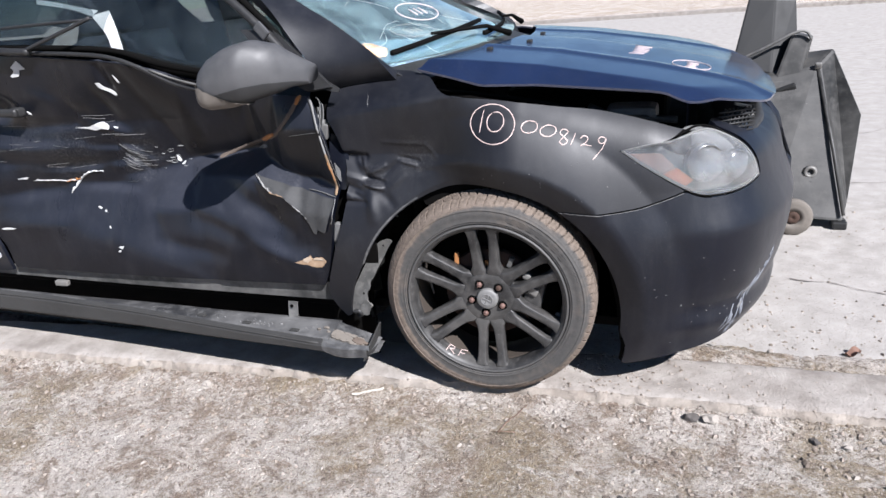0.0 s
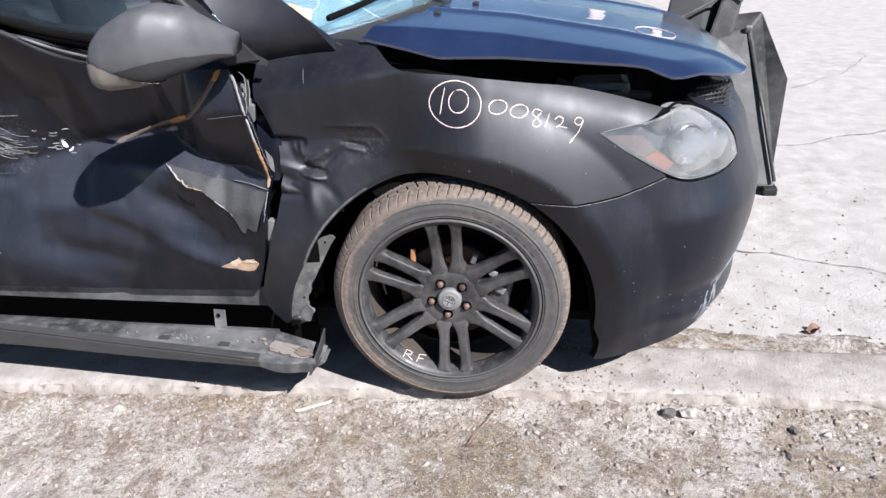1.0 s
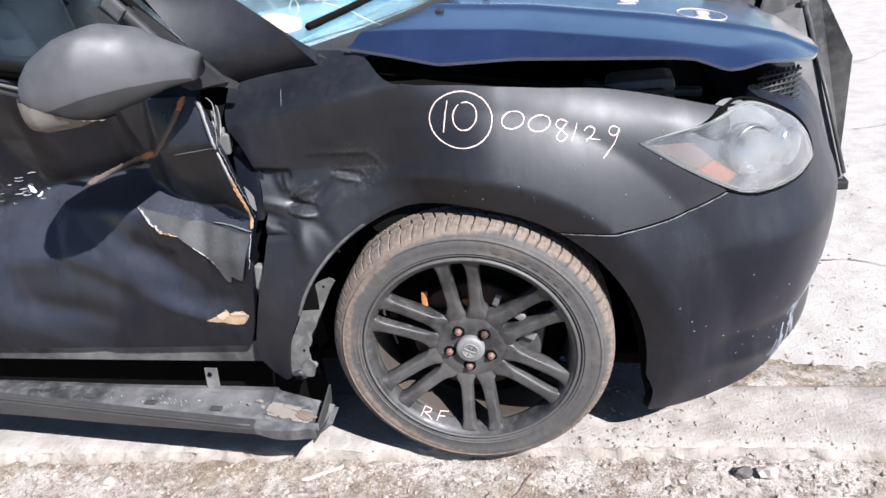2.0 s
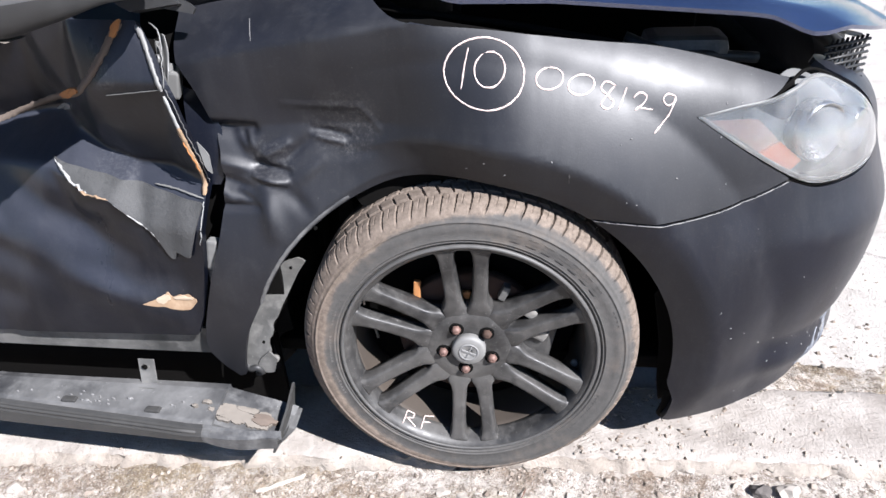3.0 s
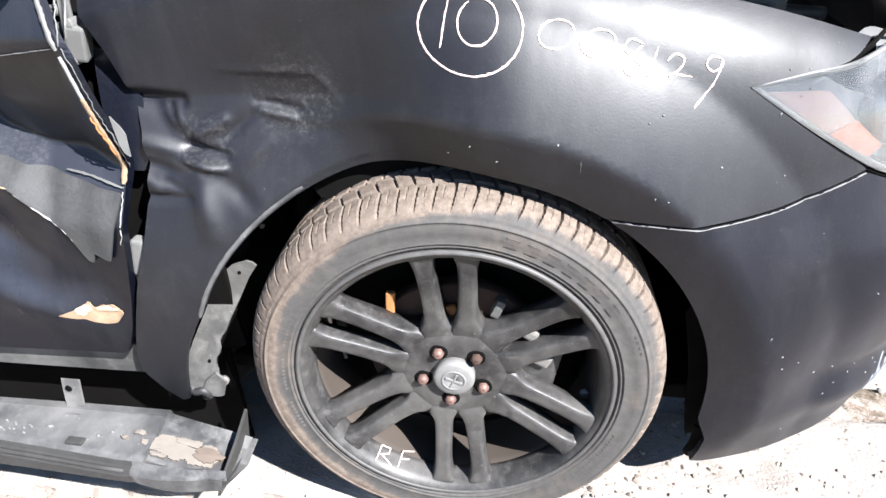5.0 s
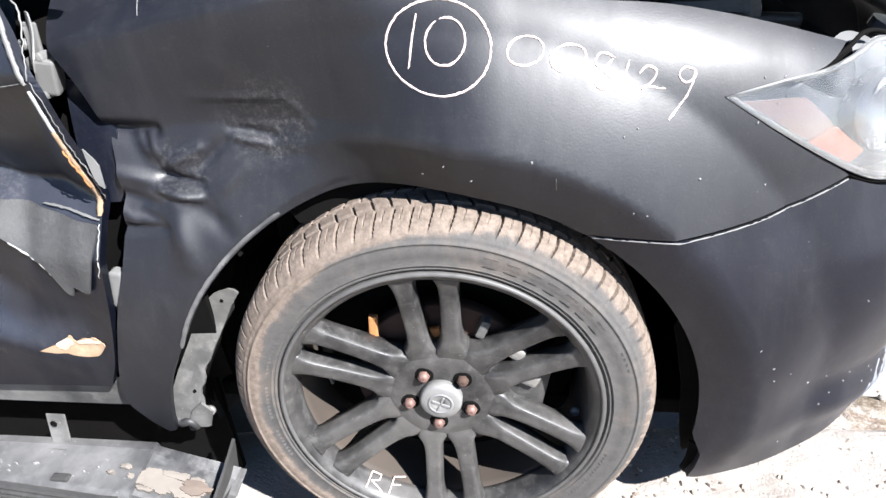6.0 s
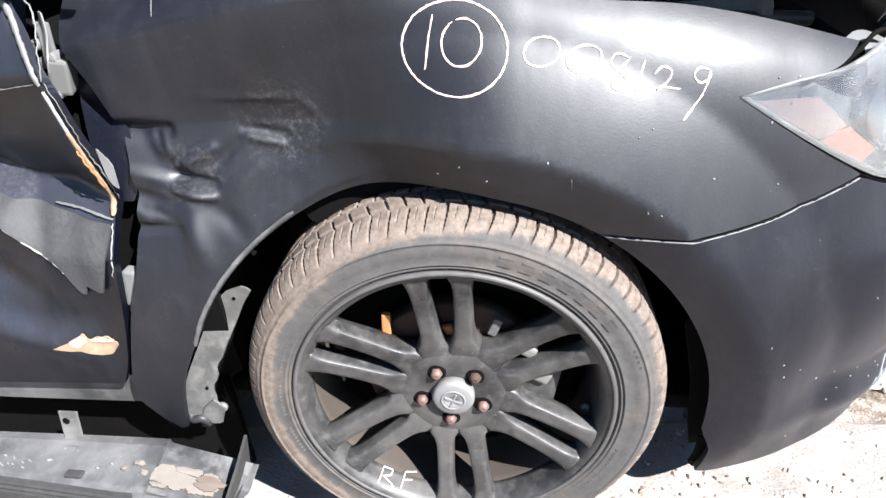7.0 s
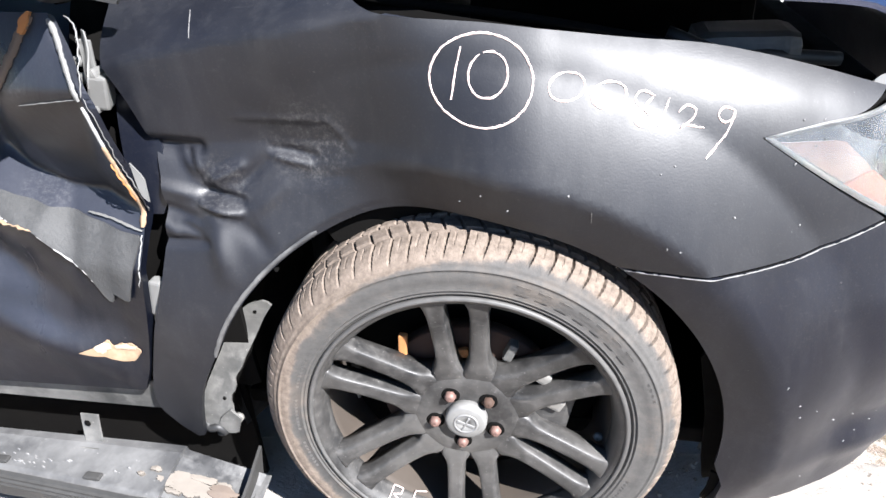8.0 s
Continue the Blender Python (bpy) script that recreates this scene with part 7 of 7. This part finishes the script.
def bar(r0, r1, off0, off1, w0, w1, y0, y1, depth, ang):
    """A rounded spoke that flares into the hub and into the rim."""
    n = 26
    verts, faces = [], []
    c, s = math.cos(ang), math.sin(ang)
    for i in range(n):
        t = i / (n - 1)
        r = r0 + (r1 - r0) * t
        o = off0 + (off1 - off0) * t
        w = (w0 + (w1 - w0) * t) / 2
        w *= 1 + 0.75 * math.exp(-max(r - 0.082, 0) / 0.010) + 0.85 * math.exp(-max(0.214 - r, 0) / 0.011)
        y = y0 + (y1 - y0) * t + 0.004 * math.sin(math.pi * t) + 0.0022 * max(0, (0.084 - r) / 0.02) ** 1.3
        dp = depth * (1.0 - 0.25 * t)
        half = ((1.06, dp), (1.10, 0.018), (1.02, 0.0070), (0.93, 0.0022), (0.80, 0.0004), (0.40, 0.0))
        for dx, dy in [(-a, b) for a, b in half] + [(a, b) for a, b in half[::-1]]:
            px, pz = o + dx * w, r
            verts.append((px * s + pz * c, y + dy, -px * c + pz * s))
    m = 12
    for i in range(n - 1):
        for k in range(m):
            faces.append((i * m + k, i * m + (k + 1) % m, i * m + m + (k + 1) % m, i * m + m + k))
    faces += [tuple(range(m))[::-1], tuple((n - 1) * m + k for k in range(m))]
    return verts, faces


def build_wheel(place, turn, detail=True):
    hub = part("wheel", lathe([(0.0005, 0.030), (0.030, 0.028), (0.040, 0.0250), (0.058, 0.0240), (0.070, 0.0255), (0.078, 0.0280), (0.084, 0.0310), (0.0875, 0.040), (0.086, 0.064), (0.0005, 0.064)], 48), RIM, car, "muddy road wheel with a black twin-spoke rim")
    hub.matrix_local = Matrix.Translation(Vector(place) - Vector(CAR_OFF)) @ turn
    ty = part("tyre", tyre_shape() if detail else lathe([(0.222, 0.02), (0.25, -0.006), (0.285, 0.006), (0.2985, 0.04), (0.2985, 0.15), (0.28, 0.186), (0.225, 0.175)], 90), TYRE, hub, "low-profile tyre caked with dry tan mud")
    rim = part("rim", lathe([(0.2095, 0.030), (0.2110, 0.012), (0.2155, 0.004), (0.2205, -0.001), (0.2265, -0.003), (0.2295, 0.001), (0.2290, 0.008), (0.2230, 0.014), (0.2200, 0.030), (0.2180, 0.036), (0.2070, 0.036)], 120), RIM, hub, "black painted alloy rim")
    part("barrel", lathe([(0.2110, 0.0365), (0.2200, 0.0365), (0.2225, 0.172), (0.212, 0.172), (0.205, 0.10), (0.2085, 0.05)], 90), BARREL, rim, "mud-stained inside of the rim")
    part("rim_edge", lathe([(0.2215, -0.0022), (0.2262, -0.0042), (0.2300, -0.0008), (0.2285, 0.002)], 120), RIM_EDGE, rim, "scuffed rim edge")
    for p in range(6):
        ang = math.radians(91 + 60 * p)
        for sgn in (-1, 1):
            part("spoke", bar(0.055, 0.216, 0.0200 * sgn, 0.0310 * sgn, 0.0260, 0.0235, 0.0255, 0.0050, 0.036, ang), RIM, rim)
    if not detail:
        return hub
    cap = part("centre_cap", lathe([(0.0005, 0.0105), (0.022, 0.011), (0.0255, 0.0125), (0.0285, 0.013), (0.0305, 0.017), (0.0310, 0.032), (0.0005, 0.032)], 40), CAP, hub, "worn grey centre cap with a plain round emblem")
    part("emblem_ring", lathe([(0.0150, 0.0100), (0.0175, 0.0096), (0.0190, 0.0116), (0.0145, 0.0116)], 32), SCUFF, cap)
    part("emblem_bar", box(0, 0, 0, 0.027, 0.0022, 0.0045, 0.0008, pose(0, 0.0104, 0, 0, 25, 0)), SCUFF, cap)
    part("emblem_bar", box(0, 0, 0, 0.003, 0.0022, 0.026, 0.0008, pose(0, 0.0104, 0, 0, 25, 0)), SCUFF, cap)
    for k in range(5):
        a = math.radians(117 - 72 * k)
        x, z = 0.0470 * math.cos(a), 0.0470 * math.sin(a)
        # Near-black disc paints the shade inside the lug pocket.
        well = part("lug_well_shade", lathe([(0.0005, 0.0235), (0.0120, 0.0235), (0.0140, 0.0245), (0.0140, 0.034), (0.0005, 0.034)], 20, (x, 0, z)), DARK, hub)
        part("lug_nut", lathe([(0.0005, 0.0135), (0.0050, 0.0140), (0.0080, 0.0170), (0.0088, 0.020), (0.0088, 0.032), (0.0005, 0.032)], 6, (x, 0, z)), RUST_DARK if k == 1 else LUG, hub, "rusty lug nut")
    # raised sidewall blocks where the maker's lettering was, and small bars
    def on_wall(a, r):
        y = np.interp(r, [0.2350, 0.2553, 0.2674, 0.2776], [0.002, -0.007, -0.006, -0.001]) - 0.0010
        return (r * math.cos(a), y, r * math.sin(a))
    def wall_block(a0, a1, r0, r1, tilt=0.0):
        q = [on_wall(a0 + tilt, r1), on_wall(a1 + tilt, r1), on_wall(a1, r0), on_wall(a0, r0)]
        v = q + [(x, y + 0.004, z) for x, y, z in q]
        return v, [(0, 1, 2, 3), (4, 7, 6, 5), (0, 4, 5, 1), (1, 5, 6, 2), (2, 6, 7, 3), (3, 7, 4, 0)], False
    for k in range(7):
        a = math.radians(71 - 6.2 * k)
        part("sidewall_block", wall_block(a + 0.034, a - 0.034, 0.2485, 0.2635), TYRE, ty)
    for k in range(4):
        a = math.radians(21 - 2.1 * k)
        part("sidewall_block", wall_block(a + 0.010, a - 0.010, 0.244, 0.266, 0.02), TYRE, ty)
    for k in range(26):
        a = math.radians(150 + 1.6 * k + 5 * (k // 9))
        part("sidewall_block", wall_block(a + 0.008, a - 0.008, 0.243, 0.248), TYRE, ty)
    for k in range(22):
        a = math.radians(-52 + 1.5 * k)
        part("sidewall_block", wall_block(a + 0.008, a - 0.008, 0.243, 0.248), TYRE, ty)
    # hand-written letters on the rim's inner wall
    for line in ([(-128.1, -0.018), (-127.3, 0.023)], [(-127.3, 0.023), (-122.7, 0.024), (-123.1, 0.010), (-126.9, 0.0)], [(-126.0, 0.0), (-120.8, -0.013)],
                 [(-117.7, -0.011), (-116.9, 0.030)], [(-116.9, 0.030), (-111.8, 0.038)], [(-116.8, 0.011), (-113.3, 0.016)]):
        pts = []
        for a, y in resample(np.array(line) * (0.01, 1), 0.004) * (100, 1):
            y = 0.005 + (y + 0.018) * 0.75
            r = np.interp(y, [0.004, 0.012, 0.030, 0.050, 0.10], [0.2155, 0.2110, 0.2095, 0.2065, 0.204]) - 0.001
            pts.append((r * math.cos(radians(a)), y, r * math.sin(radians(a))))
        part("marker_letter", tube(pts, 0.0013, 5), MARKER, rim)
    return hub


front = build_wheel((0.0, 0.0, 0.2965), pose(0, 0, 0, 0.5, 0, 4))
# brake parts behind the rim
disc = part("brake_disc", lathe([(0.05, 0.066), (0.130, 0.066), (0.132, 0.069), (0.132, 0.090), (0.128, 0.092), (0.05, 0.092)], 64), RUST_DARK, front, "dark rusty brake disc")
part("disc_hat", lathe([(0.0005, 0.061), (0.068, 0.061), (0.070, 0.063), (0.072, 0.070), (0.0005, 0.070)], 40), RUST_DARK, disc)
cal = part("brake_caliper", box(0, 0, 0, 0.055, 0.06, 0.11, 0.012, pose(0.128, 0.078, 0.005, 0, 12, 0)), RIM, front, "dark cast brake caliper")
part("caliper_bolt", lathe([(0.0005, 0.045), (0.010, 0.046), (0.012, 0.052), (0.0005, 0.06)], 12, (0.118, 0, -0.055)), CAST, cal)
part("caliper_bracket", box(0, 0, 0, 0.026, 0.03, 0.022, 0.005, pose(0.128, 0.054, 0.016, 0, 30, 0)), CAST, cal)
part("caliper_bracket", box(0, 0, 0, 0.022, 0.03, 0.018, 0.005, pose(0.110, 0.054, 0.062, 0, 35, 0)), CAST, cal)
part("caliper_bracket", box(0, 0, 0, 0.014, 0.02, 0.03, 0.004, pose(0.064, 0.060, 0.098, 0, 25, 0)), DUSTY_METAL, cal)
part("rust_tab", box(0, 0, 0, 0.013, 0.010, 0.040, 0.003, pose(-0.090, 0.056, 0.105, 0, 5, 0)), RUST, disc, "orange rusty tab")
part("rust_tab", box(0, 0, 0, 0.034, 0.010, 0.015, 0.003, pose(-0.012, 0.056, 0.094, 0, -5, 0)), RUST, disc)
# Plate enlarged to close the barrel, its near-black standing for shade behind.
part("backing_plate", lathe([(0.06, 0.118), (0.196, 0.122), (0.199, 0.126), (0.06, 0.126)], 48), DARK, disc)
part("balance_weight", lathe([(0.0005, 0.050), (0.006, 0.051), (0.008, 0.056), (0.0005, 0.06)], 12, (0.193, 0, -0.058)), CAP, front)
part("bright_sliver", tube([(-0.178, 0.08, 0.040), (-0.182, 0.08, 0.015), (-0.176, 0.08, -0.020)], 0.003, 5), CAST, disc)
for x, y, flip in ((-2.70, 0.0, False), (0.0, 2 * MID, True), (-2.70, 2 * MID, True)):
    build_wheel((x, y, 0.303), pose(0, 0, 0, 0, 0, 180 if flip else 0), False)
